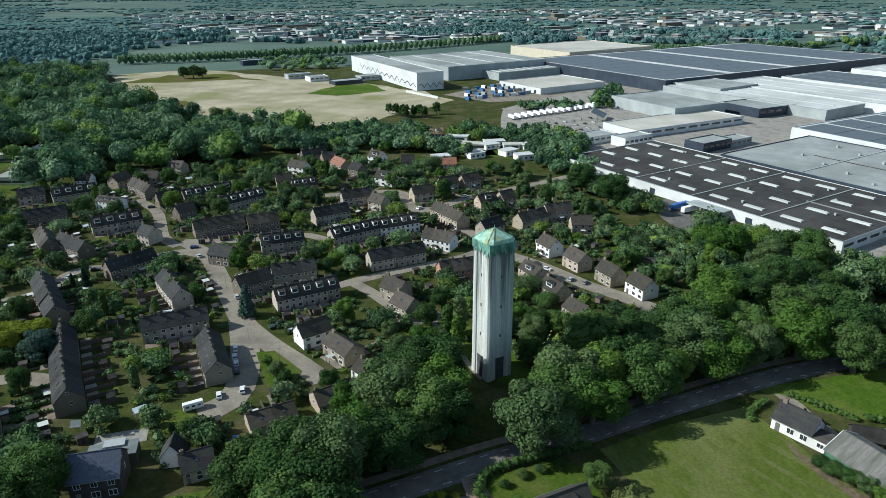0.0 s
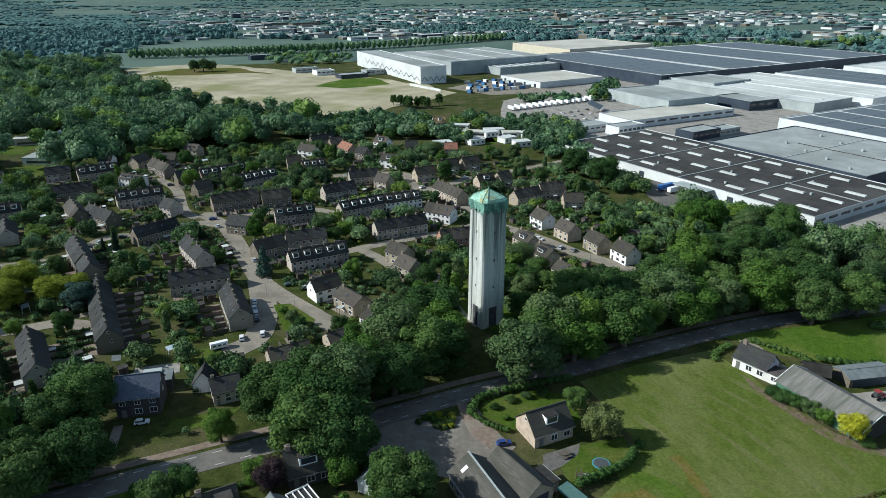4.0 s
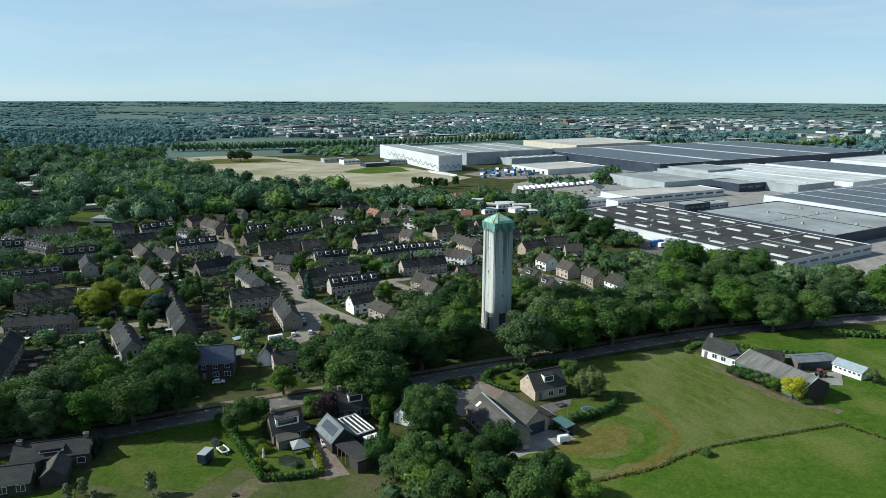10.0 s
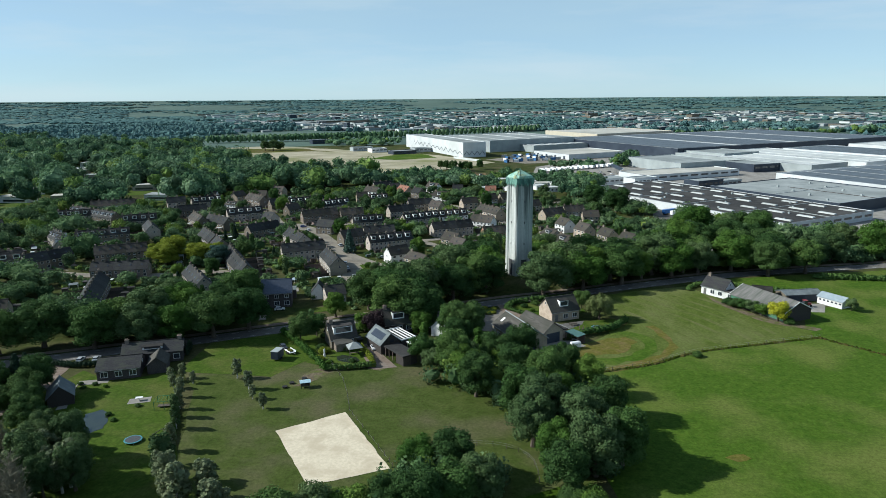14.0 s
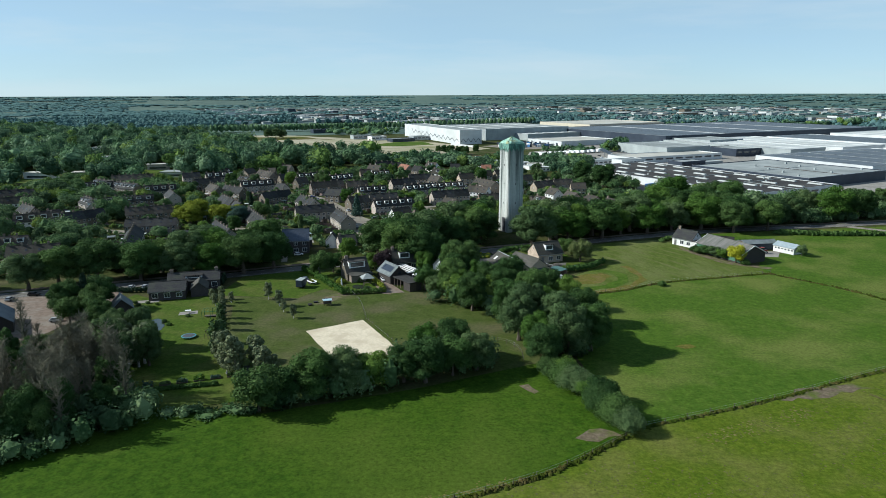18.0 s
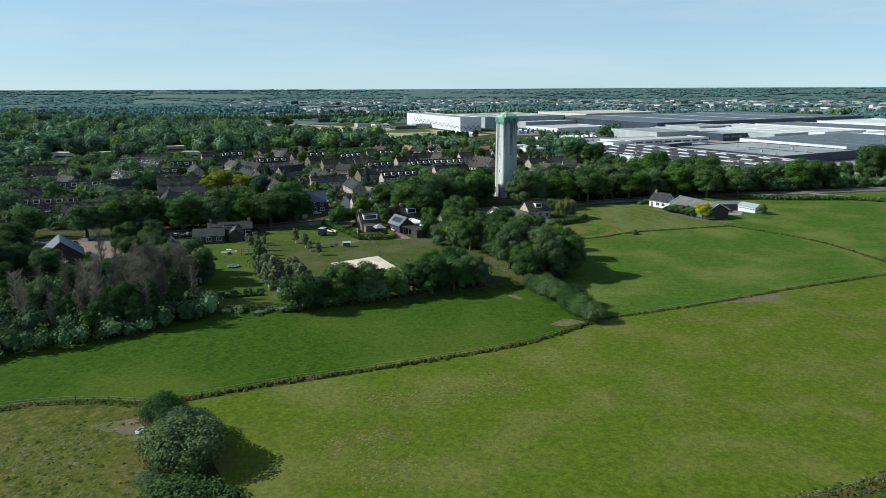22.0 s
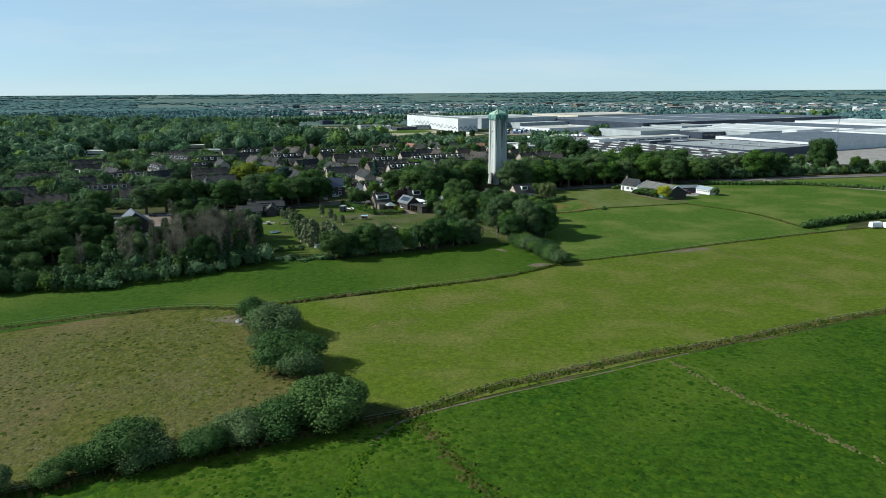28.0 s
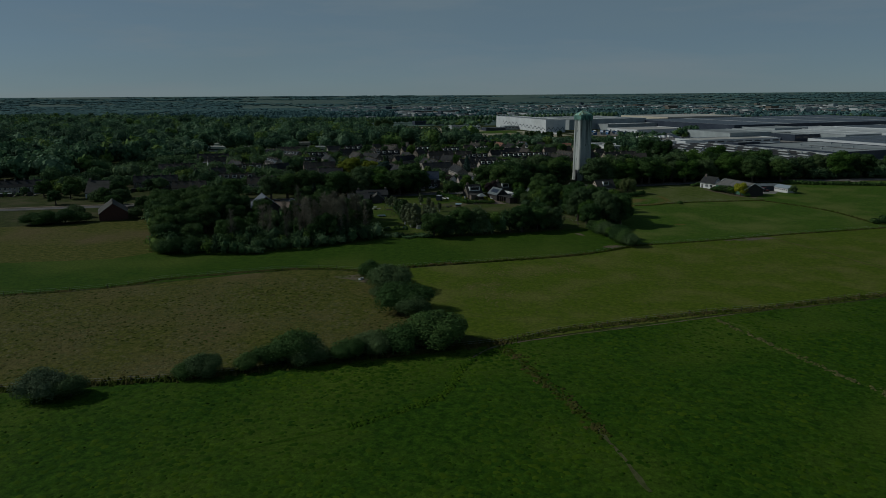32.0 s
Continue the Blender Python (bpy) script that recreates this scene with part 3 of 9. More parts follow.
def dashes():
    me = Mesh()
    line = smooth_line(MAIN, 1.0)
    for i in range(0, len(line) - 3, 5):
        a, b = line[i], line[i + 2]
        if not -180 < a.x < 160:
            continue
        d = (b - a).normalized()
        s = Vector((-d.y, d.x))
        for off in (-2.1, 2.1):
            p = [a + s * (off - 0.12), a + s * (off + 0.12), b + s * (off + 0.12), b + s * (off - 0.12)]
            me.add([(q.x, q.y, 0.108) for q in p], [(3, 2, 1, 0)])
    tagged(new("road_markings", me.data("road_markings", WHITE_LINE)), "worn white dashed lane lines", "road marking", kind="structure")


dashes()
strip("street_square", [(-119.5, 103.5), (-104, 87.7), (-83, 49.5), (-75.5, 36), (-64, 22.6), (-52, 11), (-44.5, 3)], 6.5, 0.056, PAVING, "paved village street")
strip("street_parking", [(-76, 37), (-70, 20), (-66, 5), (-66, -6), (-72, -12)], 8.0, 0.061, PAVING, "paved parking street")
strip("street_crossing", [(-128, 82), (-116, 92), (-104, 88)], 6.0, 0.066, PAVING, "paved village street corner")
strip("street_far_left", [(-190, 40), (-153, 52), (-147, 73), (-135, 78), (-119, 87)], 5.5, 0.070, PAVING, "paved village street")
strip("street_gardens", [(-54, 59), (-43.6, 66), (-31, 73.6), (-15, 82), (-3, 90.4), (1.8, 102.5), (-9, 122), (-19, 141), (-27, 149)], 5.0, 0.074, PAVING, "narrow paved street between gardens")
strip("street_bend", [(-47.4, 66), (-38.7, 57), (-28, 43), (-20, 34)], 4.5, 0.079, PAVING, "narrow paved lane")
strip("street_back", [(-73, 165), (-39, 171), (-32, 153), (-24, 141), (-1, 163), (26, 180.6), (60, 205)], 5.5, 0.083, PAVING, "paved village street")
strip("street_white_houses", [(2, 96), (17, 83), (26, 73.3), (35, 62.1), (44, 54), (54, 43.6)], 6.5, 0.088, PAVING, "paved close in front of the pale houses")
strip("street_terraces", [(-119, 103), (-98, 104), (-82, 108), (-70, 110), (-50, 96)], 5.0, 0.092, PAVING, "paved street between terraces")
strip("street_north", [(-162, 158), (-145, 140), (-129, 108), (-119, 98)], 5.0, 0.097, PAVING, "paved village street")
strip("street_yellow_trees", [(-200, 0), (-165, -5), (-140, -2), (-125, 4), (-112, 0)], 5.5, 0.101, PAVING, "paved street by the yellow-green trees")
strip("garden_path_tower", [(-18, 46), (-15, 40.4), (-16.4, 34), (-13.4, 29.3), (-10.9, 23.7), (-6.7, 12), (-3, 4)], 1.6, 0.07, PAVING, "winding gravel path to the tower")
sheet("farm_forecourt", [(-32, -46.5), (-18, -39.5), (-10, -39), (-6, -39), (0, -44.5), (4, -50), (-3, -58), (-11, -60), (-19, -57), (-27, -55)], 0.11, FORECOURT, "worn red-grey paved forecourt of the farm", 0.2, step=3, category="forecourt")
sheet("red_drive", [(-9, -33.5), (-4.7, -34), (-1.2, -43), (0.5, -45), (-1.5, -51), (-5.5, -46.3), (-7.6, -40.4)], 0.118, CLINKER, "red-brown paved drive beside the front garden", 0.1, step=2, category="drive")
sheet("planting_bed", [(-17.4, -38.9), (-9.6, -37.6), (-9.2, -43.6), (-12.3, -45)], 0.13, GROUND, "planted island bed in the forecourt", 0.1, step=2, category="bed")
sheet("farm_yard", [(2, -66), (12, -66), (16, -70), (10, -74), (2, -79), (-6, -80), (-5, -75)], 0.085, CONCRETE_YARD, "pale concrete yard behind the farm hall", 0.4, step=2, category="yard")
sheet("drive_solar_house", [(-47, -72), (-42.5, -72), (-40, -80), (-35, -88), (-41, -90), (-45, -82)], 0.09, CLINKER, "red-brown paved drive", 0.2, step=3, category="drive")
sheet("barn_yard", [(86, -28), (101, -26), (96, -36), (88, -36)], 0.085, CONCRETE_YARD, "pale concrete yard between the barns", 0.3, step=3, category="yard")
sheet("barn_strip", [(66, -24), (70, -30), (75, -43), (88, -52), (85, -54), (73, -46), (66, -32), (63, -18)], 0.08, MUD, "bare strip along the barn", 0.5, step=3, category="bare earth")
sheet("barn_drive", [(70, -2), (74, -4), (78, -20), (74, -22)], 0.085, PAVING, "paved drive to the barn", 0.3, step=3, category="drive")
sheet("car_park_left", [(-152, -97), (-122, -90), (-117, -112), (-124, -136), (-140, -138), (-158, -118)], 0.062, CLINKER, "paved car park beside a barn", 0.5, step=4, category="car park")
sheet("dock_yard", [(80, 134), (83, 118), (94, 112), (103, 120), (112, 128), (105, 141), (90, 160), (84, 150)], 0.08, ASPHALT, "asphalt loading yard", 0.3, step=4, category="yard")
sheet("estate_paving", [(40, 245), (20, 300), (30, 400), (60, 440), (140, 520), (60, 640), (120, 760), (520, 860), (800, 700), (700, 420), (420, 150), (240, 110), (160, 74), (136, 88), (60, 220)], 0.042, CONCRETE_YARD, "paved ground of the industrial estate", 1.0, step=20, category="yard")
sheet("truck_yard", [(28, 400), (113, 430), (190, 330), (110, 280), (56, 284)], 0.07, CONCRETE_YARD, "concrete yard with parked trailers", 1.0, step=10, category="yard")
sheet("hall_yards", [(60, 230), (120, 270), (215, 320), (320, 560), (520, 640), (700, 560), (420, 160), (240, 120), (140, 80)], 0.05, CONCRETE_YARD, "paved yards between the halls", 1.0, step=20, category="yard")
sheet("container_yard", [(-20, 470), (20, 520), (90, 560), (140, 520), (60, 440), (20, 430)], 0.06, PAVING, "paved yard full of containers", 1.0, step=10, category="yard")

# ---------------------------------------------------------------- trees
def ico(sub):
    bm = bmesh.new()
    bmesh.ops.create_icosphere(bm, subdivisions=sub, radius=1)
    v = np.array([p.co[:] for p in bm.verts])
    f = np.array([[p.index for p in q.verts] for q in bm.faces])
    bm.free()
    return v, f


ICO1, ICO2 = ico(1), ico(2)


def rough_blob(rng, centre, radii, base, rough=0.22):
    v, f = base
    k = 1 + rough * rng.uniform(-1, 1, (len(v), 1))
    return np.asarray(centre) + v * k * np.asarray(radii), f


def leaf_quads(rng, centre, radii, count, size, droop=0.0, low=-0.75, tight=False):
    """Small leaf clumps over an ellipsoid, turned about its surface."""
    d = rng.normal(size=(count * 2, 3))
    d /= np.linalg.norm(d, axis=1, keepdims=True)
    d = d[d[:, 2] > low][:count]
    count = len(d)
    p = np.asarray(centre) + d * np.asarray(radii) * rng.uniform(0.88 if tight else 0.74, 1.1 if tight else 1.16, (count, 1))
    n = d + rng.normal(scale=0.34 if tight else 0.45, size=(count, 3))
    n /= np.linalg.norm(n, axis=1, keepdims=True)
    a = np.cross(n, rng.normal(size=(count, 3)))
    a /= np.linalg.norm(a, axis=1, keepdims=True) + 1e-9
    b = np.cross(n, a)
    s = size * rng.uniform(0.6, 1.35, (count, 1))
    b[:, 2] -= droop
    q = np.stack([p - a * s * 0.5 - b * s * 0.5, p + a * s * 0.6 - b * s * 0.35, p + a * s * 0.45 + b * s * 0.6, p - a * s * 0.55 + b * s * 0.4], 1)
    return q.reshape(-1, 3), np.arange(4 * count).reshape(-1, 4)


def join(pieces, name, material, flat=True, slots=None, more=()):
    """One mesh from (verts, faces) arrays, quads and triangles mixed; slots gives each piece its material."""
    verts, loops, sizes, k = [], [], [], 0
    for v, f in pieces:
        verts.append(v)
        loops.append((f + k).ravel())
        sizes.append(np.full(len(f), f.shape[1]))
        k += len(v)
    verts, loops, sizes = np.concatenate(verts), np.concatenate(loops), np.concatenate(sizes)
    me = bpy.data.meshes.new(name)
    me.vertices.add(len(verts))
    me.vertices.foreach_set("co", verts.astype(np.float32).ravel())
    me.loops.add(len(loops))
    me.loops.foreach_set("vertex_index", loops.astype(np.int32))
    me.polygons.add(len(sizes))
    me.polygons.foreach_set("loop_start", np.r_[0, np.cumsum(sizes)[:-1]].astype(np.int32))
    for m in more or (material,):
        me.materials.append(m)
    if slots is not None:
        me.polygons.foreach_set("material_index", np.repeat(slots, [len(f) for v, f in pieces]).astype(np.int32))
    me.update(calc_edges=True)
    if flat:
        me.shade_flat()
    return me


def crown_mesh(kind, seed, material):
    """Crown for a tree of height 1 x 10 m; lobes with leaf clumps."""
    rng = np.random.default_rng(seed)
    out = []
    lobes = []
    if kind == "broad":
        n = 22
        for i in range(n):
            a, z = 2.4 * i + rng.uniform(-0.5, 0.5), 3.1 + 5.5 * (i / n) + rng.uniform(-0.5, 0.5)
            reach = 2.6 * math.sqrt(max(0.05, 1 - ((z - 5.2) / 4.6) ** 2)) * rng.uniform(0.75, 1.15)
            lobes.append(((reach * math.cos(a), reach * math.sin(a), z), np.array([1.0, 1.0, 0.85]) * rng.uniform(0.95, 1.7)))
        lobes.append(((0, 0, 5.6), np.array([2.5, 2.5, 2.9])))
        size, per = 0.185, 640
    elif kind == "round":
        for i in range(9):
            a, z = 2.4 * i, 3.2 + 4.6 * (i / 9) + rng.uniform(-0.6, 0.6)
            reach = 2.2 * math.sqrt(max(0.1, 1 - ((z - 5.4) / 4.4) ** 2))
            lobes.append(((reach * math.cos(a), reach * math.sin(a), z), np.array([1.0, 1.0, 1.0]) * rng.uniform(1.4, 2.1)))
        lobes.append(((0, 0, 5.6), np.array([2.0, 2.0, 3.0])))
        size, per = 0.24, 620
    elif kind == "bush":
        for i in range(8):
            a = 2.4 * i
            reach = rng.uniform(1.5, 4.2)
            lobes.append(((reach * math.cos(a), reach * math.sin(a), rng.uniform(2.5, 5.5) - 0.35 * reach + 1.2), np.array([1, 1, 1.05]) * rng.uniform(2.2, 3.3)))
        lobes.append(((0, 0, 4.6), np.array([3.6, 3.6, 4.4])))
        size, per = 0.26, 1250
    elif kind == "conifer":
        for i in range(9):
            z = 1.0 + i * 1.0
            r = 2.3 * (1 - z / 11)
            lobes.append(((rng.uniform(-.2, .2), rng.uniform(-.2, .2), z), np.array([r, r, 1.0])))
        size, per = 0.42, 150
    elif kind == "column":
        for i in range(8):
            z = 1.6 + i * 1.0
            r = 1.35 * math.sqrt(max(0.12, 1 - ((z - 5) / 5.6) ** 2))
            lobes.append(((rng.uniform(-.3, .3), rng.uniform(-.3, .3), z), np.array([r, r, 1.1])))
        size, per = 0.4, 150
    elif kind == "willow":
        for i in range(12):
            a = 2.4 * i
            reach = rng.uniform(2.2, 3.8)
            lobes.append(((reach * math.cos(a), reach * math.sin(a), rng.uniform(3.4, 6.8)), np.array([1.5, 1.5, 2.6]) * rng.uniform(0.8, 1.1)))
        lobes.append(((0, 0, 6.4), np.array([3.4, 3.4, 3.0])))
        size, per = 0.27, 400
    elif kind == "birch":
        for i in range(12):
            z = 2.6 + i * 0.6
            a = 2.4 * i
            r = 1.1 * math.sqrt(max(0.15, 1 - ((z - 5.2) / 5) ** 2))
            lobes.append(((r * math.cos(a), r * math.sin(a), z), np.array([0.9, 0.9, 1.2]) * rng.uniform(0.7, 1.1)))
        size, per = 0.36, 110
    for c, r in lobes:
        if kind != "birch":
            out.append(rough_blob(rng, c, r * 0.68, ICO1, 0.2))
        out.append(leaf_quads(rng, c, r, per, size, 0.5 if kind == "willow" else 0.0))
    return join(out, "crown", material)


def trunk_mesh(kind, seed, material):
    rng = random.Random(seed)
    me = Mesh()
    lean = [(0.12 * rng.uniform(-1, 1) * i, 0.12 * rng.uniform(-1, 1) * i, z) for i, z in enumerate((-0.25, 1.5, 3.2, 5.2, 7.4))]
    r = 0.32 if kind in ("broad", "willow") else 0.2
    me.column(lean, [r * 1.5, r, r * 0.85, r * 0.6, r * 0.2])
    for i in range(0 if kind in ("conifer", "column", "bush") else 6):
        a = 2.4 * i
        z = 2.6 + 0.55 * i
        b = (lean[2][0], lean[2][1], z)
        k = 2.4 if kind != "birch" else 1.0
        me.column([b, (b[0] + 0.5 * k * math.cos(a), b[1] + 0.5 * k * math.sin(a), z + 0.8), (b[0] + k * math.cos(a), b[1] + k * math.sin(a), z + 1.9)], [r * 0.45, r * 0.3, r * 0.1], 5)
    return me.data("trunk", material)


def bare_mesh(seed, material):
    """A leafless tree, trunk and branches with fine twigs."""
    rng = random.Random(seed)
    me = Mesh()
    me.column([(0, 0, -0.3), (0.1, 0.05, 4), (0.05, -0.1, 7), (0.1, 0, 10)], [0.14, 0.11, 0.07, 0.02], 6)
    for i in range(32):
        a, z = 2.4 * i, 2.0 + 7.4 * i / 32
        k = rng.uniform(0.5, 1.15) * (1.15 - z / 14)
        tip = Vector((k * math.cos(a), k * math.sin(a), z + k * rng.uniform(1.3, 2.2)))
        me.column([(0, 0, z), Vector((0, 0, z)).lerp(tip, 0.55) + Vector((0, 0, -0.1)), tip], [0.04, 0.028, 0.012], 4)
        for j in range(12):
            s = Vector((0, 0, z)).lerp(tip, rng.uniform(0.3, 1.0))
            d = Vector((rng.uniform(-1, 1), rng.uniform(-1, 1), rng.uniform(0.2, 1.3))) * rng.uniform(0.4, 0.95)
            me.column([s, s + d], [0.026, 0.014], 3)
    return me.data("branches", material)


TREES = {}
TREE_TEXT = {
    "broad": "tall broad-crowned tree in full dark green leaf",
    "round": "small round-crowned garden tree in green leaf",
    "bush": "dense rounded green shrub",
    "conifer": "dark conical evergreen conifer",
    "column": "slim upright leafy tree",
    "willow": "weeping willow with pale yellow-green leaves",
    "birch": "slender birch with pale bark and thin foliage",
    "bare": "leafless grey dying tree with fine twigs",
}


def tree(kind, x, y, h, look_no=0, spread=1.0, leafmat=None, label="", group="", z=0.0):
    """A tree of height h at a place; look_no picks one of the shapes."""
    key = (kind, look_no, leafmat.name if leafmat else "")
    turn = (x * 12.9 + y * 7.7) % 360
    s = h / 9.8
    m = pose(x, y, z, 0, 0, turn) @ Matrix.Diagonal((s * spread, s * spread, s, 1))
    name = {"bush": "shrub", "bare": "bare_tree", "birch": "birch", "conifer": "conifer", "willow": "willow", "column": "slim_tree", "round": "garden_tree"}.get(kind, "tree")
    cat = {"bush": "shrub"}.get(kind, "tree")
    if key not in TREES:
        ob = new(name)
        if kind == "bare":
            part("trunk", bare_mesh(look_no, BARK_DEAD), BARK_DEAD, ob)
        else:
            part("trunk", trunk_mesh(kind, look_no, BARK_BIRCH if kind == "birch" else BARK), BARK, ob)
            lm = leafmat or (LEAF_DARK if kind == "conifer" else LEAF[look_no % 4])
            part("crown", crown_mesh(kind, 100 + look_no, lm), lm, ob)
        ob.matrix_basis = m
        TREES[key] = ob
    else:
        src = TREES[key]
        old = src.scale.copy()
        src.scale = (1, 1, 1)
        ob = copy_thing(src, m)
        src.scale = old
    tagged(ob, label or TREE_TEXT[kind], cat, group)
    ob["label"] = label or TREE_TEXT[kind]
    OCC.append((x, y, 0.22 * h))
    return ob


# ---------------------------------------------------------------- water tower
def water_tower():
    stone = mat("stained_concrete", (0.37, 0.385, 0.35), (0.57, 0.58, 0.54), 1.1, 0.9, (0.24, 0.28, 0.25), 0.35, bump=0.03, stretch=(1, 1, 0.06), amount=0.75, fine=0.16)
    # long dark runs of rain water that start under the copper
    n, l = stone.node_tree.nodes, stone.node_tree.links
    base = n["Principled BSDF"].inputs["Base Color"]
    clean = base.links[0].from_socket
    tc, mp, sp = n.new("ShaderNodeTexCoord"), n.new("ShaderNodeMapping"), n.new("ShaderNodeSeparateXYZ")
    mp.inputs["Scale"].default_value = (1.0, 1.0, 0.03)
    run = n.new("ShaderNodeTexNoise")
    run.inputs["Scale"].default_value, run.inputs["Detail"].default_value = 1.0, 5
    l.new(tc.outputs["Object"], mp.inputs["Vector"])
    l.new(mp.outputs["Vector"], run.inputs["Vector"])
    l.new(tc.outputs["Object"], sp.inputs["Vector"])
    height = n.new("ShaderNodeMapRange")
    height.inputs["From Min"].default_value, height.inputs["From Max"].default_value = 18.0, 37.0
    height.inputs["To Min"].default_value, height.inputs["To Max"].default_value = -0.1, 0.15
    l.new(sp.outputs["Z"], height.inputs["Value"])
    total = n.new("ShaderNodeMath")
    total.operation = "ADD"
    l.new(run.outputs["Fac"], total.inputs[0])
    l.new(height.outputs["Result"], total.inputs[1])
    edge = n.new("ShaderNodeValToRGB")
    edge.color_ramp.elements[0].position, edge.color_ramp.elements[1].position = 0.53, 0.66
    edge.color_ramp.elements[1].color = (0.8, 0.8, 0.8, 1)
    l.new(total.outputs["Value"], edge.inputs["Fac"])
    mix = n.new("ShaderNodeMix")
    mix.data_type = "RGBA"
    mix.inputs["B"].default_value = (0.075, 0.09, 0.085, 1)
    l.new(edge.outputs["Color"], mix.inputs["Factor"])
    l.new(clean, mix.inputs["A"])
    l.new(mix.outputs["Result"], base)
    copper = mat("verdigris_copper", (0.20, 0.38, 0.29), (0.36, 0.56, 0.44), 1.3, 0.7, (0.30, 0.29, 0.13), 0.45, bump=0.05, amount=0.9, fine=0.25)
    copper2 = mat("dark_verdigris_band", (0.07, 0.17, 0.135), (0.23, 0.42, 0.33), 1.6, 0.75, (0.04, 0.09, 0.08), 0.7, bump=0.06, stretch=(1, 1, 0.45), fine=0.3)
    dark = mat("dark_tower_opening", (0.05, 0.052, 0.055), (0.09, 0.092, 0.095), 1.0, 0.8)
    t = thing("water_tower", pose(-0.5, 7.8, 0, 0, 0, 31), "tall square concrete water tower with a green copper roof", "water tower")
    # shaft: broad corner piers and a recessed middle field on each side
    s, q = 3.88, 1.75
    rows = []
    for z, k in ((0, 1.03), (6, 1.0), (37.0, 0.985)):
        ring = []
        for a in range(4):
            c, n = math.cos(a * math.pi / 2), math.sin(a * math.pi / 2)
            for px, py in ((s, -s + 0.45), (s, -q - 0.2), (s - 0.28, -q), (s - 0.28, q), (s, q + 0.2), (s, s - 0.45)):
                ring.append((k * (px * c - py * n), k * (px * n + py * c), z))
        rows.append(ring)
    n = len(rows[0])
    verts = [p for r in rows for p in r]
    faces = [(i * n + j, i * n + (j + 1) % n, (i + 1) * n + (j + 1) % n, (i + 1) * n + j) for i in range(2) for j in range(n)]
    faces.append(tuple(range(2 * n, 3 * n)))
    part("shaft", Mesh().add(verts, faces), stone, t)
    # copper band with a wavy lower hem, and the roof
    band, lips = Mesh(), 40
    for a in range(4):
        c, sn = math.cos(a * math.pi / 2), math.sin(a * math.pi / 2)
        vs = []
        for i in range(lips + 1):
            y = -3.98 + 7.96 * i / lips
            hem = 35.3 + 0.4 * math.sin(i * 1.9) + 0.5 * math.sin(i * 0.7) + 0.4 * math.sin(i * 4.3)
            for z, r in ((hem, 3.92), (36.6, 3.96), (38.0, 3.98), (38.0, 3.6)):
                vs.append((r * c - y * sn, r * sn + y * c, z))
        fs = [(4 * i + k, 4 * i + 4 + k, 4 * i + 5 + k, 4 * i + 1 + k) for i in range(lips) for k in range(3)]
        band.add(vs, fs)
    part("copper_band", band, copper2, t, "dark streaked copper band with a ragged hem")
    e = 4.03
    oct_ = [(e, -e + 1.1), (e, e - 1.1), (e - 1.1, e), (-e + 1.1, e), (-e, e - 1.1), (-e, -e + 1.1), (-e + 1.1, -e), (e - 1.1, -e)]
    roof = Mesh()
    vs = [(x, y, 37.9) for x, y in oct_] + [(x, y, 38.25) for x, y in oct_] + [(x * 0.9, y * 0.9, 38.75) for x, y in oct_] + [(x * 0.06, y * 0.06, 40.75) for x, y in oct_]
    fs = [(8 * r + i, 8 * r + (i + 1) % 8, 8 * r + 8 + (i + 1) % 8, 8 * r + 8 + i) for r in range(3) for i in range(8)] + [tuple(range(24, 32)), tuple(range(8))[::-1]]
    part("roof", roof.add(vs, fs), copper, t, "faceted green copper roof")
    for i in range(8):
        x, y = oct_[i]
        part("roof_seam", Mesh().column([(x, y, 38.3), (x * 0.9, y * 0.9, 38.82), (x * 0.05, y * 0.05, 40.85)], [0.07, 0.06, 0.05], 5), copper2, t)
    part("finial", Mesh().column([(0, 0, 40.6), (0, 0, 41.1), (0, 0, 41.6)], [0.16, 0.1, 0.03]), copper2, t)
    for a in range(4):
        w = part("window", box(3.5, 3.66, -0.18, 0.18, 28.6, 29.4), dark, t, "small dark slit window", pose(0, 0, 0, 0, 0, 90 * a))
        part("window", w.data, dark, t, "small dark slit window", pose(0, 0, -8.2, 0, 0, 90 * a))
        part("window", w.data, dark, t, "small dark slit window", pose(0, 0, -16.4, 0, 0, 90 * a))
        # Dark block, slightly proud of the wall, stands for shade in a doorway recess.
        part("door_recess", box(3.3, 3.75, -1.25, 1.25, 0, 6.2), dark, t, "dark tall block for the shade of a doorway recess", pose(0, 0, 0, 0, 0, 90 * a))
    OCC.append((0, 7, 9))


water_tower()

# ---------------------------------------------------------------- houses
UNIT = {}


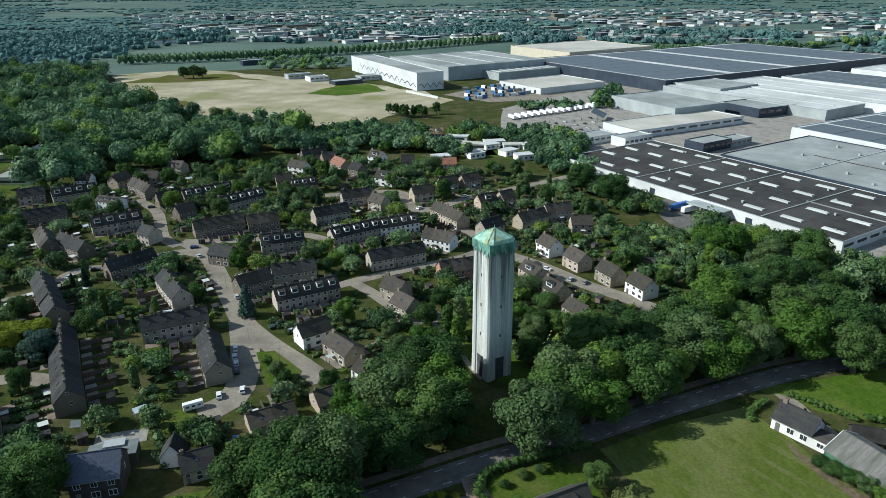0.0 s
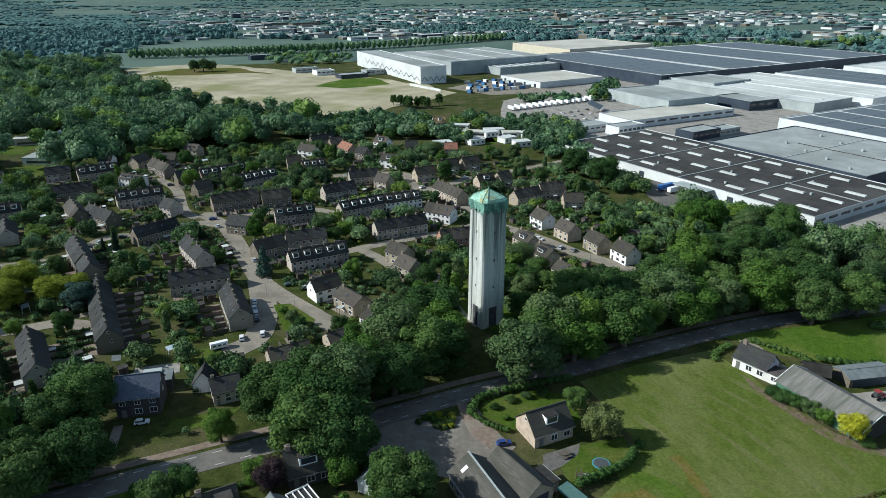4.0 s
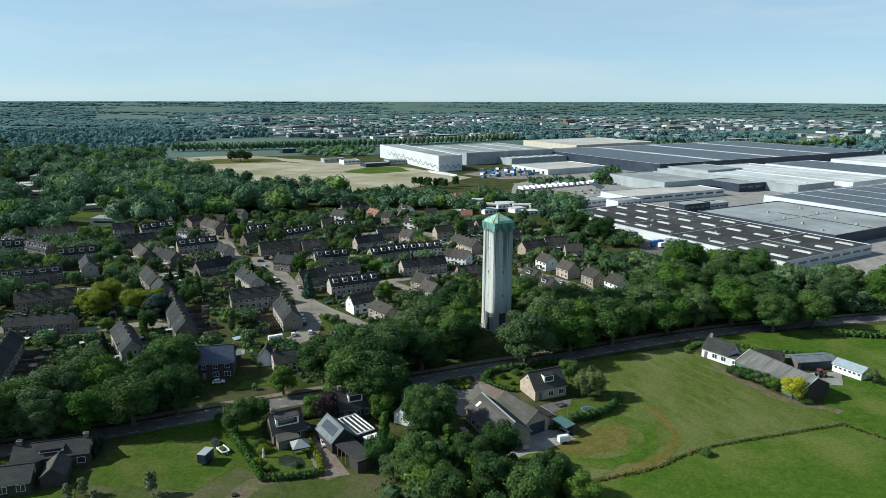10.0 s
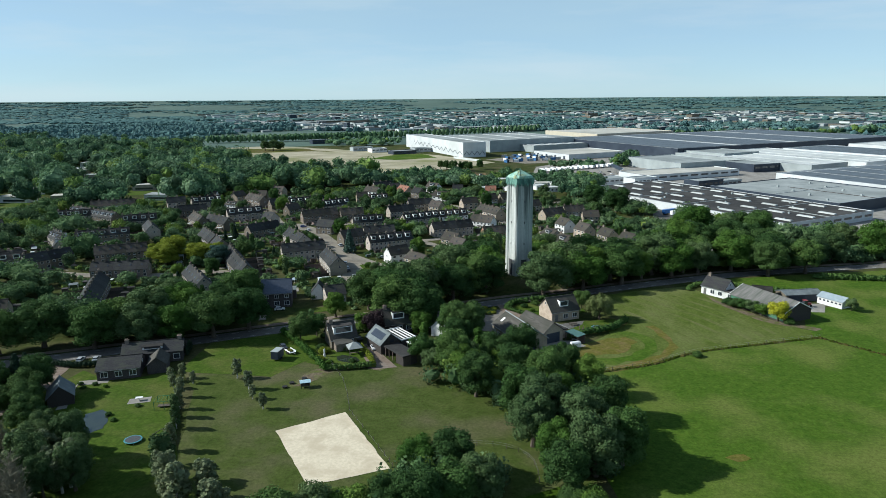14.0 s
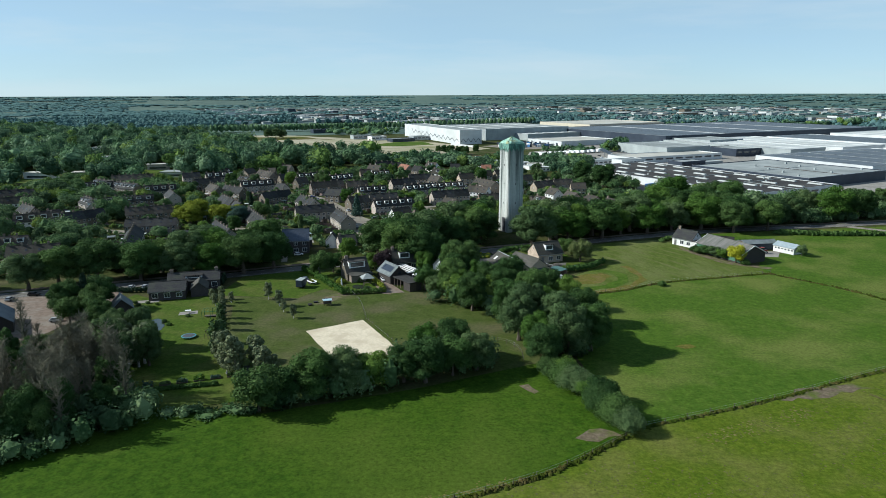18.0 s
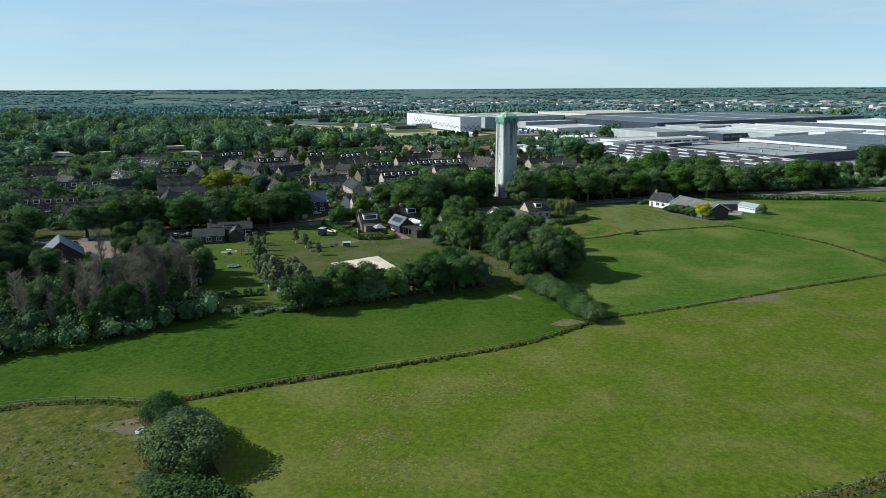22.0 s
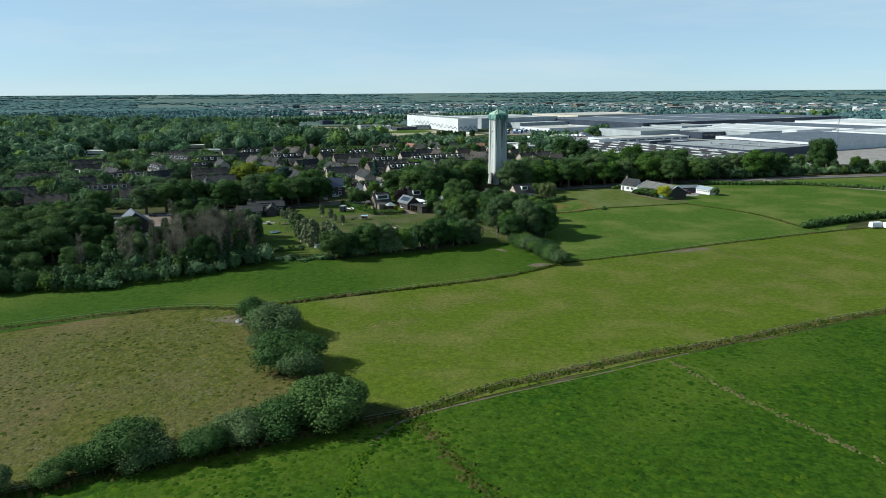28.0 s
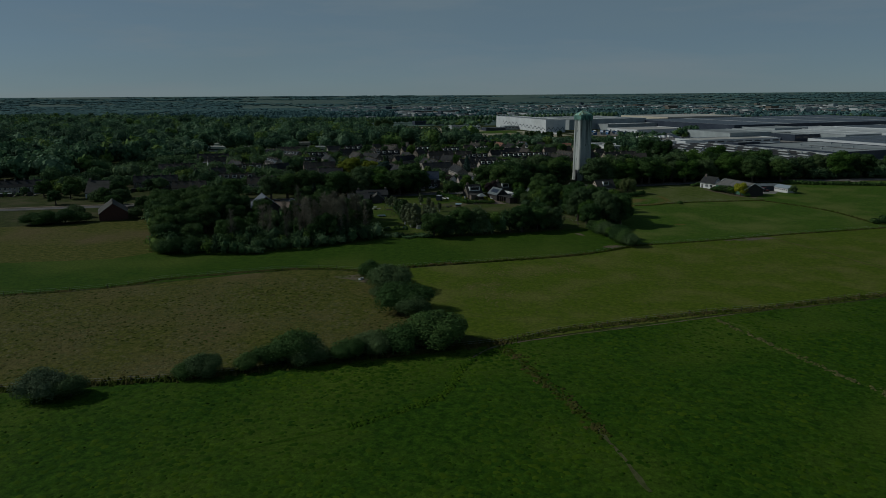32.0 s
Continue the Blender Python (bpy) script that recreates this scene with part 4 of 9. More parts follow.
def window_data():
    if "frame" not in UNIT:
        f = Mesh()
        f.box(-0.5, 0.5, -0.06, 0.03, 0, 0.07).box(-0.5, 0.5, -0.06, 0.03, 0.93, 1).box(-0.5, -0.44, -0.06, 0.03, 0.07, 0.93).box(0.44, 0.5, -0.06, 0.03, 0.07, 0.93).box(-0.025, 0.025, -0.06, 0.03, 0.07, 0.93)
        UNIT["frame"] = f.data("window", WHITE_PAINT)
        o = [(-0.5, 0.0), (0.5, 0.0), (0.5, 1.0), (-0.5, 1.0)]
        n = [(-0.44, 0.07), (0.44, 0.07), (0.44, 0.93), (-0.44, 0.93)]
        whole = Mesh().add([(x, 0.02, z) for x, z in o] + [(x, -0.06, z) for x, z in o] + [(x, -0.06, z) for x, z in n] + [(x, -0.02, z) for x, z in n],
                           [(k, (k + 1) % 4, 4 + (k + 1) % 4, 4 + k) for k in range(4)] + [(4 + k, 4 + (k + 1) % 4, 8 + (k + 1) % 4, 8 + k) for k in range(4)] + [(8 + k, 8 + (k + 1) % 4, 12 + (k + 1) % 4, 12 + k) for k in range(4)] + [(12, 13, 14, 15)])
        UNIT["whole"] = whole.data("window", WHITE_PAINT)
        UNIT["whole"].materials.append(GLASS)
        UNIT["whole"].polygons[12].material_index = 1
        UNIT["pane"] = box(-0.45, 0.45, -0.025, 0.0, 0.06, 0.94).data("pane", GLASS)
        UNIT["door"] = Mesh().box(-0.5, 0.5, -0.07, 0.03, 0, 2.1).box(-0.3, 0.3, -0.1, -0.07, 1.2, 1.9).data("door", mat("painted_door", (0.1, 0.1, 0.1), (0.2, 0.19, 0.17), 1.5, 0.5, rnd=0.4))
        UNIT["chimney"] = Mesh().box(-0.5, 0.5, -0.36, 0.36, -1.0, 1.0).box(-0.58, 0.58, -0.44, 0.44, 1.0, 1.16).box(-0.3, -0.08, -0.12, 0.12, 1.16, 1.45).box(0.08, 0.3, -0.12, 0.12, 1.16, 1.45).data("chimney", BRICK_BROWN)


def window(parent, x, y, z, w, h, turn=0.0, fine=False):
    """turn 0: faces -y. fine: frame and pane apart."""
    window_data()
    if not fine:
        return part("window", UNIT["whole"], None, parent, m=pose(x, y, z, 0, 0, turn) @ Matrix.Diagonal((w, 1, h, 1)))
    f = part("window", UNIT["frame"], None, parent, m=pose(x, y, z, 0, 0, turn) @ Matrix.Diagonal((w, 1, h, 1)))
    part("pane", UNIT["pane"], None, f)
    return f


def gable_house(length, depth, eave, ridge, wall, roof, m, label, name="house", windows=True, dormers=0, chimneys=1, gables=(True, True), skylights=0, over=0.3, panels=0, group="", door=True, wall_part="wall", dorm_w=2.9, category="house", storeys=2, fine=False, fronts=(-1, 1)):
    """A house with a gable roof, its ridge along x, centred on the origin."""
    h = thing(name, m, label, category, group)
    a, b = length / 2, depth / 2
    part(wall_part, Mesh().prism([(-b, 0), (b, 0), (b, eave), (0, ridge - 0.12), (-b, eave)], -a, a), wall, h)
    pitch = math.atan2(ridge - eave, b)
    x0, x1 = -a - (over if gables[0] else 0), a + (over if gables[1] else 0)
    ez = eave - over * math.tan(pitch)
    for s in (-1, 1):
        sec = [(s * (b + over), ez), (s * (b + over), ez + 0.16), (0, ridge + 0.16), (0, ridge)]
        part("roof_slope", Mesh().prism(sec if s > 0 else sec[::-1], x0, x1), roof, h)
        if fine:
            part("gutter", Mesh().box(x0, x1, s * (b + over) - 0.02, s * (b + over) + 0.12 * s, ez - 0.02, ez + 0.1) if s > 0 else Mesh().box(x0, x1, -(b + over) - 0.12, -(b + over) + 0.02, ez - 0.02, ez + 0.1), CHROME, h)
    part("ridge_cap", box(x0, x1, -0.14, 0.14, ridge + 0.12, ridge + 0.24), roof, h)
    window_data()
    for i in range(chimneys):
        part("chimney", UNIT["chimney"], None, h, m=pose((-a + 0.9) if i == 0 else (a - 0.9), 0.0, ridge - 0.1))
    if windows:
        n = max(2, int(length / 2.6))
        for s, turn in ((-1, 0), (1, 180)):
            if s not in fronts:
                continue
            for k in range(n):
                x = -a + length * (k + 0.5) / n
                if storeys > 1:
                    window(h, x, s * b, eave - 1.75, 1.35, 1.25, turn, fine)
                if door and k == (0 if s < 0 else n - 1):
                    part("door", UNIT["door"], None, h, m=pose(x, s * b, 0.05, 0, 0, turn))
                else:
                    window(h, x, s * b, 0.75, 1.7, 1.5, turn, fine)
        for s, turn, on in ((-1, -90, gables[0]), (1, 90, gables[1])):
            if on:
                if storeys > 1:
                    window(h, s * a, 0.6, eave - 1.6, 0.9, 1.15, turn, fine)
                window(h, s * a, 0, ridge - 2.1, 0.8, 0.9, turn, fine)
    for i in range(dormers):
        s = -1 if i % 2 == 0 else 1
        x = 0 if dormers < 3 else (-a / 2 if i < 2 else a / 2)
        z0 = eave + (ridge - eave) * 0.32
        y_out = s * b * 0.72
        y_in = s * b * 0.12
        z1 = ridge - 0.5
        d = part("dormer", box(x - dorm_w / 2, x + dorm_w / 2, min(y_out, y_in), max(y_out, y_in), z0, z1), WHITE_PAINT, h, "white boxed roof dormer")
        part("dormer_roof", box(x - dorm_w / 2 - 0.15, x + dorm_w / 2 + 0.15, min(y_out + s * 0.25, y_in), max(y_out + s * 0.25, y_in), z1, z1 + 0.14), FELT, d)
        part("window", UNIT["pane"], None, d, m=pose(x, y_out + s * 0.02, z0 + 0.25, 0, 0, 0 if s < 0 else 180) @ Matrix.Diagonal((dorm_w * 0.9, 1, max(0.5, z1 - z0 - 0.45), 1)))
    for i in range(skylights):
        x = -a + length * (i + 0.5) / skylights
        for s in (-1,):
            y = s * b * 0.5
            z = eave + (ridge - eave) * 0.5 + 0.17
            part("skylight", box(-0.4, 0.4, -0.55, 0.55, 0.0, 0.07), GLASS, h, m=pose(x, y, z, math.degrees(-s * pitch)))
    if panels:
        for i in range(panels):
            x = -a + 1.2 + (length - 2.4) * (i + 0.5) / panels
            part("solar_panel", box(-0.5, 0.5, -b * 0.36, b * 0.36, 0.0, 0.05), PV_ROOF, h, "dark blue solar panel", pose(x, -b * 0.5, eave + (ridge - eave) * 0.5 + 0.2, math.degrees(pitch)))
    return h


HOUSES = {}
ROWS = []   # every village house: centre, line of its ridge, width, depth, place in its row, garden side
KINDS = {
    "brown": (BRICK_BROWN, ROOF_BROWN, "brown-brick village house with a dark brown tiled roof"),
    "grey": (BRICK_BROWN, ROOF_GREY, "brown-brick village house with a dark grey tiled roof"),
    "beige": (BRICK_BEIGE, ROOF_BROWN, "beige-brick village house with a brown tiled roof"),
    "beigegrey": (BRICK_GREY, ROOF_GREY, "grey-brown brick village house with a grey tiled roof"),
    "white": (PLASTER, ROOF_BROWN, "white-plastered village house with a brown tiled roof"),
    "red": (BRICK_RED, ROOF_BROWN, "red-brick village house with a brown tiled roof"),
    "redroof": (BRICK_BEIGE, ROOF_RED, "beige-brick village house with a red tiled roof"),
}


def place_house(key, m, build):
    if key in HOUSES:
        src = HOUSES[key]
        old = src.scale.copy()
        src.scale = (1, 1, 1)
        ob = copy_thing(src, m)
        src.scale = old
        return ob
    HOUSES[key] = build(m)
    return HOUSES[key]


def row(x1, y1, x2, y2, kind="brown", n=0, depth=8.6, eave=5.1, ridge=9.0, dormers=0, sheds=0):
    """A terrace of n houses (one house where n is 1) with its ridge from one point to the other."""
    d = Vector((x2 - x1, y2 - y1))
    n = n or max(2, round(d.length / (5.7 * K)))
    length, turn = d.length / n, math.degrees(math.atan2(d.y, d.x))
    wall, roof, text = KINDS[kind]
    std = 5.9 if n > 1 else 9.0
    for i in range(n):
        c = Vector((x1, y1)) + d * ((i + 0.5) / n)
        ends = (i == 0, i == n - 1)
        k = dormers if dormers < 2 or i % 2 == 0 else 1
        label = text.replace("village house", "terraced house") if n > 1 else text.replace("village", "detached")
        if dormers:
            label += " and white dormers"
        m = pose(c.x, c.y, 0, 0, 0, turn) @ Matrix.Diagonal((length / std, K, K, 1))
        # the blind side is the one turned to the north
        fronts = (-1,) if abs(turn) < 62 else ((1,) if abs(turn) > 118 else (-1, 1))
        ob = place_house((kind, n > 1, ends, k, depth, eave, ridge, fronts), m, lambda q: gable_house(std, depth, eave, ridge, wall, roof, q, label, gables=ends, dormers=k, chimneys=1, skylights=1 if k == 0 else 0, fronts=fronts))
        tagged(ob, label, "house", "village houses")
        ob["label"] = label
        for q in (-0.35, 0, 0.35):
            OCC.append((c.x + q * d.x / n, c.y + q * d.y / n, depth * 0.6 * K))
        ROWS.append((c, d.normalized(), length, depth * K, i, sheds))
        if sheds:
            nrm = Vector((-d.y, d.x)).normalized() * sheds
            s = c + nrm * (depth * K / 2 + 5.6 + 1.9 * (i * 7 % 4) / 3) + d.normalized() * (0.9 * (i * 5 % 3 - 1))
            if (i * 3 + n) % 5 < 3:
                shed(s.x, s.y, turn + 90 * (i % 2), i)
            garden(c, d.normalized(), nrm.normalized(), length, depth, i)


def garden(c, d, nrm, length, depth, i):
    """A back garden: a lawn or terrace and a board fence down one side."""
    near, far = c + nrm * (depth / 2 + 0.4) * K, c + nrm * (depth / 2 + 10) * K
    half = d * (length / 2 - 0.3)
    mid = near.lerp(far, 0.36)
    z = 0.045 + 0.004 * (i % 3)
    sheet("terrace", [near - half, near + half, mid + half, mid - half], z, (CLINKER, PAVING, CLINKER, ASPHALT, CONCRETE_YARD)[i * 7 % 5], "paved back terrace of a terraced house", category="terrace")
    if i % 3 == 0:
        sheet("lawn", [mid - half, mid + half, far + half, far - half], z, LAWN, "narrow back lawn of a terraced house", 0.1, category="lawn")
    e = c + d * (length / 2)
    t = thing("garden_fence", pose(e.x, e.y, 0, 0, 0, math.degrees(math.atan2(nrm.y, nrm.x))) @ Matrix.Scale(K, 4), "brown board fence between two back gardens", "fence", "garden fences")
    part("fence_panel", box(depth / 2 + 0.55, depth / 2 + 9.4, -0.03, 0.03, 0.05, 1.7 - 0.12 * (i % 3)), WOOD_BROWN, t)
    p = near.lerp(far, 0.3)
    OCC.append((p.x, p.y, 1.2))


def shed(x, y, turn, i=0):
    text = ("grey flat-roofed garden shed", "brown board garden shed with a felt roof")[i % 2]

    def build(m):
        t = thing("garden_shed", m, text, "shed", "garden sheds")
        part("wall", box(-1.5, 1.5, -1.2, 1.2, 0, 2.2), (WOOD_BROWN, TIMBER)[i % 2], t)
        part("roof", box(-1.7, 1.7, -1.4, 1.4, 2.2, 2.36), FELT, t)
        part("door", box(-0.45, 0.45, -1.26, -1.2, 0.05, 1.95), WOOD_DARK, t)
        return t
    ob = place_house(("shed", i % 2), pose(x, y, 0, 0, 0, turn) @ Matrix.Scale(K, 4), build)
    tagged(ob, text, "shed", "garden sheds")
    OCC.append((x, y, 2))


# village, from the west to the east
row(-199.6, 153.0, -184.4, 164.2, "beigegrey", dormers=1, sheds=-1)
row(-181.6, 175.5, -178.6, 184.9, "beige", 1)
row(-170.5, 184.8, -162.0, 185.2, "beige", 1)
row(-164.5, 207.7, -156.4, 205.1, "beige", 1)
row(-169.8, 173.6, -155.1, 159.5, "brown")
row(-147.7, 147.6, -139.2, 154.7, "grey", sheds=1)
row(-137.0, 151.5, -118.9, 165.6, "grey", dormers=2)
row(-173.7, 147.4, -162.0, 143.2, "white", dormers=1, eave=5.4, ridge=7.6)
row(-160.3, 112.1, -144.0, 122.8, "beigegrey", dormers=1, sheds=-1)
row(-131.2, 128.0, -126.1, 134.0, "brown", 1)
row(-116.4, 108.5, -99.0, 118.6, "brown", sheds=-1)
row(-96.2, 115.0, -84.6, 120.2, "brown", sheds=-1)
row(-116.4, 139.7, -101.0, 156.0, "beigegrey", dormers=2)
row(-193.6, 121.3, -179.8, 129.4, "grey", sheds=1)
row(-175.2, 102.8, -163.9, 88.5, "brown")
row(-163.4, 95.7, -148.6, 85.5, "grey")
row(-131.7, 66.5, -120.5, 79.3, "grey", sheds=1)
row(-135.2, 104.6, -129.2, 101.4, "beigegrey", 1)
row(-99.9, 83.2, -91.4, 80.6, "grey", 1)
row(-84.6, 92.5, -69.5, 98.5, "beigegrey", dormers=1, sheds=-1)
row(-108.8, 60.7, -96.7, 44.6, "beigegrey", sheds=-1)
row(-149.9, 58.2, -137.1, 41.3, "grey", ridge=9.3)
row(-136.1, 40.1, -130.4, 32.6, "grey", sheds=-1)
row(-82.2, 53.5, -73.6, 61.2, "brown")
row(-72.5, 62.0, -58.9, 67.4, "beigegrey", eave=6.2, ridge=9.6)
row(-67.4, 44.6, -49.3, 54.7, "beigegrey", dormers=2, sheds=-1)
row(-101.2, 24.5, -84.6, 32.5, "beigegrey", sheds=-1)
row(-80.0, 19.4, -71.0, 1.3, "beigegrey", sheds=-1)
row(-123.0, 22.5, -113.8, 6.2, "grey", sheds=1)
row(-113.5, 5.5, -102.7, -12.0, "grey", ridge=9.3, sheds=1)
row(-41.2, 76.3, -22.1, 85.5, "beigegrey", sheds=1)
row(-58.9, 99.6, -41.7, 111.6, "beigegrey", dormers=1, sheds=-1)
row(-41.2, 110.7, -26.1, 118.2, "white", dormers=2, sheds=-1)
row(-70.5, 124.2, -57.4, 132.8, "beigegrey")
row(-47.7, 146.5, -41.3, 142.3, "beige", 1)
row(-32.6, 55.2, -26.2, 49.7, "beige", 1)
row(-28.1, 43.5, -22.6, 37.6, "beige", 1)
row(-15.5, 66.5, -3.5, 70.9, "red")
row(-21.6, 100.8, -10.5, 94.8, "white")
row(-18.1, 134.8, -6.5, 118.2, "beige")
row(-30.3, 156.3, -21.4, 160.8, "beige", 1)
row(-17.8, 171.6, -9.6, 176.5, "beige", 1)
row(-6.7, 177.3, 1.6, 182.2, "beige", 1)
row(0.3, 143.5, 8.0, 147.6, "beige", 1, dormers=1)
row(10.4, 148.4, 16.3, 152.5, "beige", 1)
row(0.4, 108.7, 8.4, 115.1, "beigegrey", 1)
row(16.2, 117.8, 27.8, 125.6, "beige")
row(28.8, 129.4, 40.2, 133.5, "beige")
row(37.7, 114.8, 46.2, 115.3, "beige", 1)
row(23.9, 94.4, 28.0, 87.4, "white", 1)
row(32.0, 81.2, 36.3, 73.8, "beige", 1)
row(41.4, 68.8, 45.3, 61.3, "beige", 1)
row(49.5, 58.8, 53.4, 51.2, "white", 1)
row(15.0, 71.1, 19.4, 63.3, "beige", 1, eave=4.4, ridge=7.8, dormers=2)
row(20.3, 56.9, 24.7, 49.6, "beige", 1, eave=4.4, ridge=7.8, dormers=2)
row(25.8, 41.3, 29.8, 34.2, "beige", 1, eave=4.4, ridge=7.8)
row(-85.0, 222.9, -78.6, 226.7, "brown", 1)
row(-76.2, 216.1, -68.8, 206.3, "redroof")
row(-64.9, 203.4, -58.9, 198.3, "grey", 1)
row(-57.7, 230.5, -50.0, 224.6, "white", 1, dormers=1)
row(-39.5, 217.6, -32.4, 218.0, "beigegrey", 1)
row(-16.4, 212.0, -9.2, 212.1, "redroof", 1)
row(-49.4, 186.3, -40.1, 181.5, "white", 1, dormers=1)
row(-89.7, 168.8, -79.0, 174.2, "brown", dormers=2)
row(-100.1, 178.9, -93.3, 181.3, "beige", 1)
row(-97.7, 229.1, -86.1, 236.9, "grey")
row(-98.8, 208.4, -89.5, 203.4, "white", 1)
row(-62.4, 150.0, -48.8, 155.5, "beigegrey")
row(-54.7, 20.9, -47.5, 26.4, "white", 1)
row(-44.6, 19.0, -37.4, 11.4, "beige", 1, eave=4.6, ridge=7.6)
row(-35.0, 6.8, -30.3, 2.1, "white", 1, eave=3.6, ridge=6.2)
row(-57.9, -18.4, -48.6, -12.9, "beige", eave=3.6, ridge=6.3)
row(-44.2, -9.8, -38.1, -5.8, "beige", 1, eave=3.8, ridge=6.8)
row(-67.8, -33.4, -61.9, -30.4, "beigegrey", 1, eave=4.0, ridge=7.2)
row(-125.1, -11.2, -111.8, -29.6, "beigegrey")
row(-188.0, 77.8, -179.3, 65.0, "beigegrey")
row(-208.5, 47.7, -188.1, 59.0, "grey", eave=5.6, ridge=8.8, dormers=2)
row(-179.8, 15.9, -161.9, 25.6, "brown", sheds=-1)
row(-166.7, -7.4, -146.3, -2.3, "grey", eave=4.4, ridge=7.8)
row(-154.2, -23.0, -140.9, -53.7, "grey", sheds=1)
row(-221.3, 51.3, -211.9, 42.9, "beigegrey", dormers=2)
row(-210.2, 40.0, -204.1, 30.6, "beigegrey", dormers=2)
row(-215.3, 1.9, -208.2, 10.4, "brown")
row(-237.1, 26.1, -223.8, 15.9, "grey")
row(-233.0, -27.1, -210.5, -14.8, "grey")
row(-255.5, 119.2, -217.6, 98.8, "grey", dormers=2)
row(-215.2, 152.2, -205.8, 157.8, "beigegrey")
row(-201.3, 181.2, -194.7, 181.2, "white", 1)
row(-255.5, 136.6, -233.0, 146.8, "white")
row(-204.3, -52.6, -183.9, -45.5, "brown", dormers=2)
row(-178.8, -63.9, -163.4, -57.8, "beige")
row(-245.3, -68.0, -224.8, -57.8, "grey")
row(-270.8, -6.6, -250.4, 3.6, "brown")
row(-286.2, 65.0, -265.7, 75.2, "grey")
row(-306.6, -98.7, -286.2, -88.4, "beigegrey")
row(-200.2, -0.5, -190.0, 14.9, "grey")
row(-219.7, -4.6, -204.3, 5.7, "white", dormers=1)
row(-253.4, 101.8, -235.0, 110.0, "beigegrey", dormers=1)
row(-209.4, 89.5, -194.1, 97.7, "beigegrey", dormers=2)
row(-263.7, 40.4, -249.3, 50.7, "white")
row(-209.4, -86.4, -194.1, -80.3, "brown")

# ---------------------------------------------------------------- halls
def hall(x, y, lv, lu, h, wall, roof, label, turn=33.0, strips=0, doors=0, name="industrial_hall", panels=0, lights=(0, 0), parapet=0.5, windows=0):
    """A flat-roofed hall: its near corner, its length away to the right and to the left, seen from the south."""
    t = thing(name, pose(x, y, 0, 0, 0, turn), label, "industrial hall", "industrial halls")
    e = 0.35
    part("wall", Mesh().box(0, lv, 0, e, 0, h).box(0, e, e, lu, 0, h).box(lv - e, lv, e, lu, 0, h).box(e, lv - e, lu - e, lu, 0, h), wall, t)
    part("roof", box(e, lv - e, e, lu - e, h - parapet - 0.3, h - parapet), roof, t)
    part("roof_edge", Mesh().box(-0.1, lv + 0.1, -0.1, e + 0.1, h, h + 0.12).box(-0.1, e + 0.1, e + 0.1, lu + 0.1, h, h + 0.12), CHROME, t)
    z = h - parapet
    for i in range(strips):
        xx = lv * (i + 0.7) / (strips + 0.4)
        part("roof_strip", box(xx - 0.9, xx + 0.9, lu * 0.06, lu * 0.94, z, z + 0.35), ROOF_WHITE, t, "pale roof strip")
    for i in range(panels):
        x0, x1 = lv * (i + 0.07) / panels, lv * (i + 0.93) / panels
        rows = max(2, int(lu / 22))
        for j in range(rows):
            y0, y1 = lu * (0.03 + 0.94 * j / rows), lu * (0.03 + 0.94 * (j + 0.975) / rows)
            part("solar_field", box(x0, x1, y0, y1, z + 0.1, z + 0.3), PV, t, "field of dark solar panels")
    nx, ny = lights
    for i in range(nx):
        for j in range(ny):
            cx, cy = lv * (i + 0.5) / nx, lu * (j + 0.5) / ny
            part("skylight", Mesh().box(cx - 1.25, cx + 1.25, cy - 4.7, cy + 4.7, z, z + 0.25).box(cx - 0.95, cx + 0.95, cy - 4.4, cy + 4.4, z + 0.25, z + 0.6), ROOF_WHITE, t, "white ridge skylight")
    for i in range(doors):
        y0 = lu * (i + 0.5) / doors
        part("dock_door", box(-0.06, 0.0, y0 - 1.6, y0 + 1.6, 0.2, min(3.6, h * 0.6)), METAL_DARK, t)
    for i in range(windows):
        x0 = lv * (i + 0.5) / windows
        part("window", box(x0 - lv / windows * 0.36, x0 + lv / windows * 0.36, -0.05, 0.0, h * 0.45, h * 0.7), GLASS, t)
    return t


hall(135.5, 90, 74, 157, 5.0, METAL_WHITE, FELT_BLACK, "long low warehouse with a black roof and white skylights", lights=(4, 9), doors=6, windows=8, parapet=0.3, name="black_roof_warehouse")
t = bpy.data.objects["black_roof_warehouse"]
for y in (34.9, 69.8, 104.7):
    part("roof_seam", box(0.5, 73.5, y - 0.35, y + 0.35, 4.7, 5.0), ROOF_GRAVEL, t, "raised pale seam across the black roof")
part("roof_seam", box(36.6, 37.2, 0.5, 36.6, 4.7, 4.95), ROOF_GRAVEL, t, "raised pale seam across the black roof")
for i in range(14):
    part("roof_vent", box(9 + 17 * (i % 4) + 2.1 * (i % 3), 9.9 + 17 * (i % 4) + 2.1 * (i % 3), 8 + 10.6 * i, 8.9 + 10.6 * i, 4.7, 5.7), METAL_GREY, t)
part("canopy", box(-7, 0, 48, 66, 3.6, 4.1), METAL_GREY, t, "grey canopy over the loading dock")
for y in (49, 57, 65):
    part("canopy_post", box(-6.8, -6.5, y - 0.15, y + 0.15, 0, 3.6), CHROME, t)
hall(187, 146, 85, 90, 6.5, METAL_DARK, ROOF_GRAVEL, "grey-roofed hall with a dark facade beside the warehouse", name="dark_facade_hall")
t = bpy.data.objects["dark_facade_hall"]
part("roof_seam", box(40, 40.5, 2, 60, 6.0, 6.3), FELT, t, "dark seam in the grey roof")
part("roof_seam", box(0.6, 84, 44, 44.5, 6.0, 6.3), ROOF_WHITE, t, "pale seam in the grey roof")
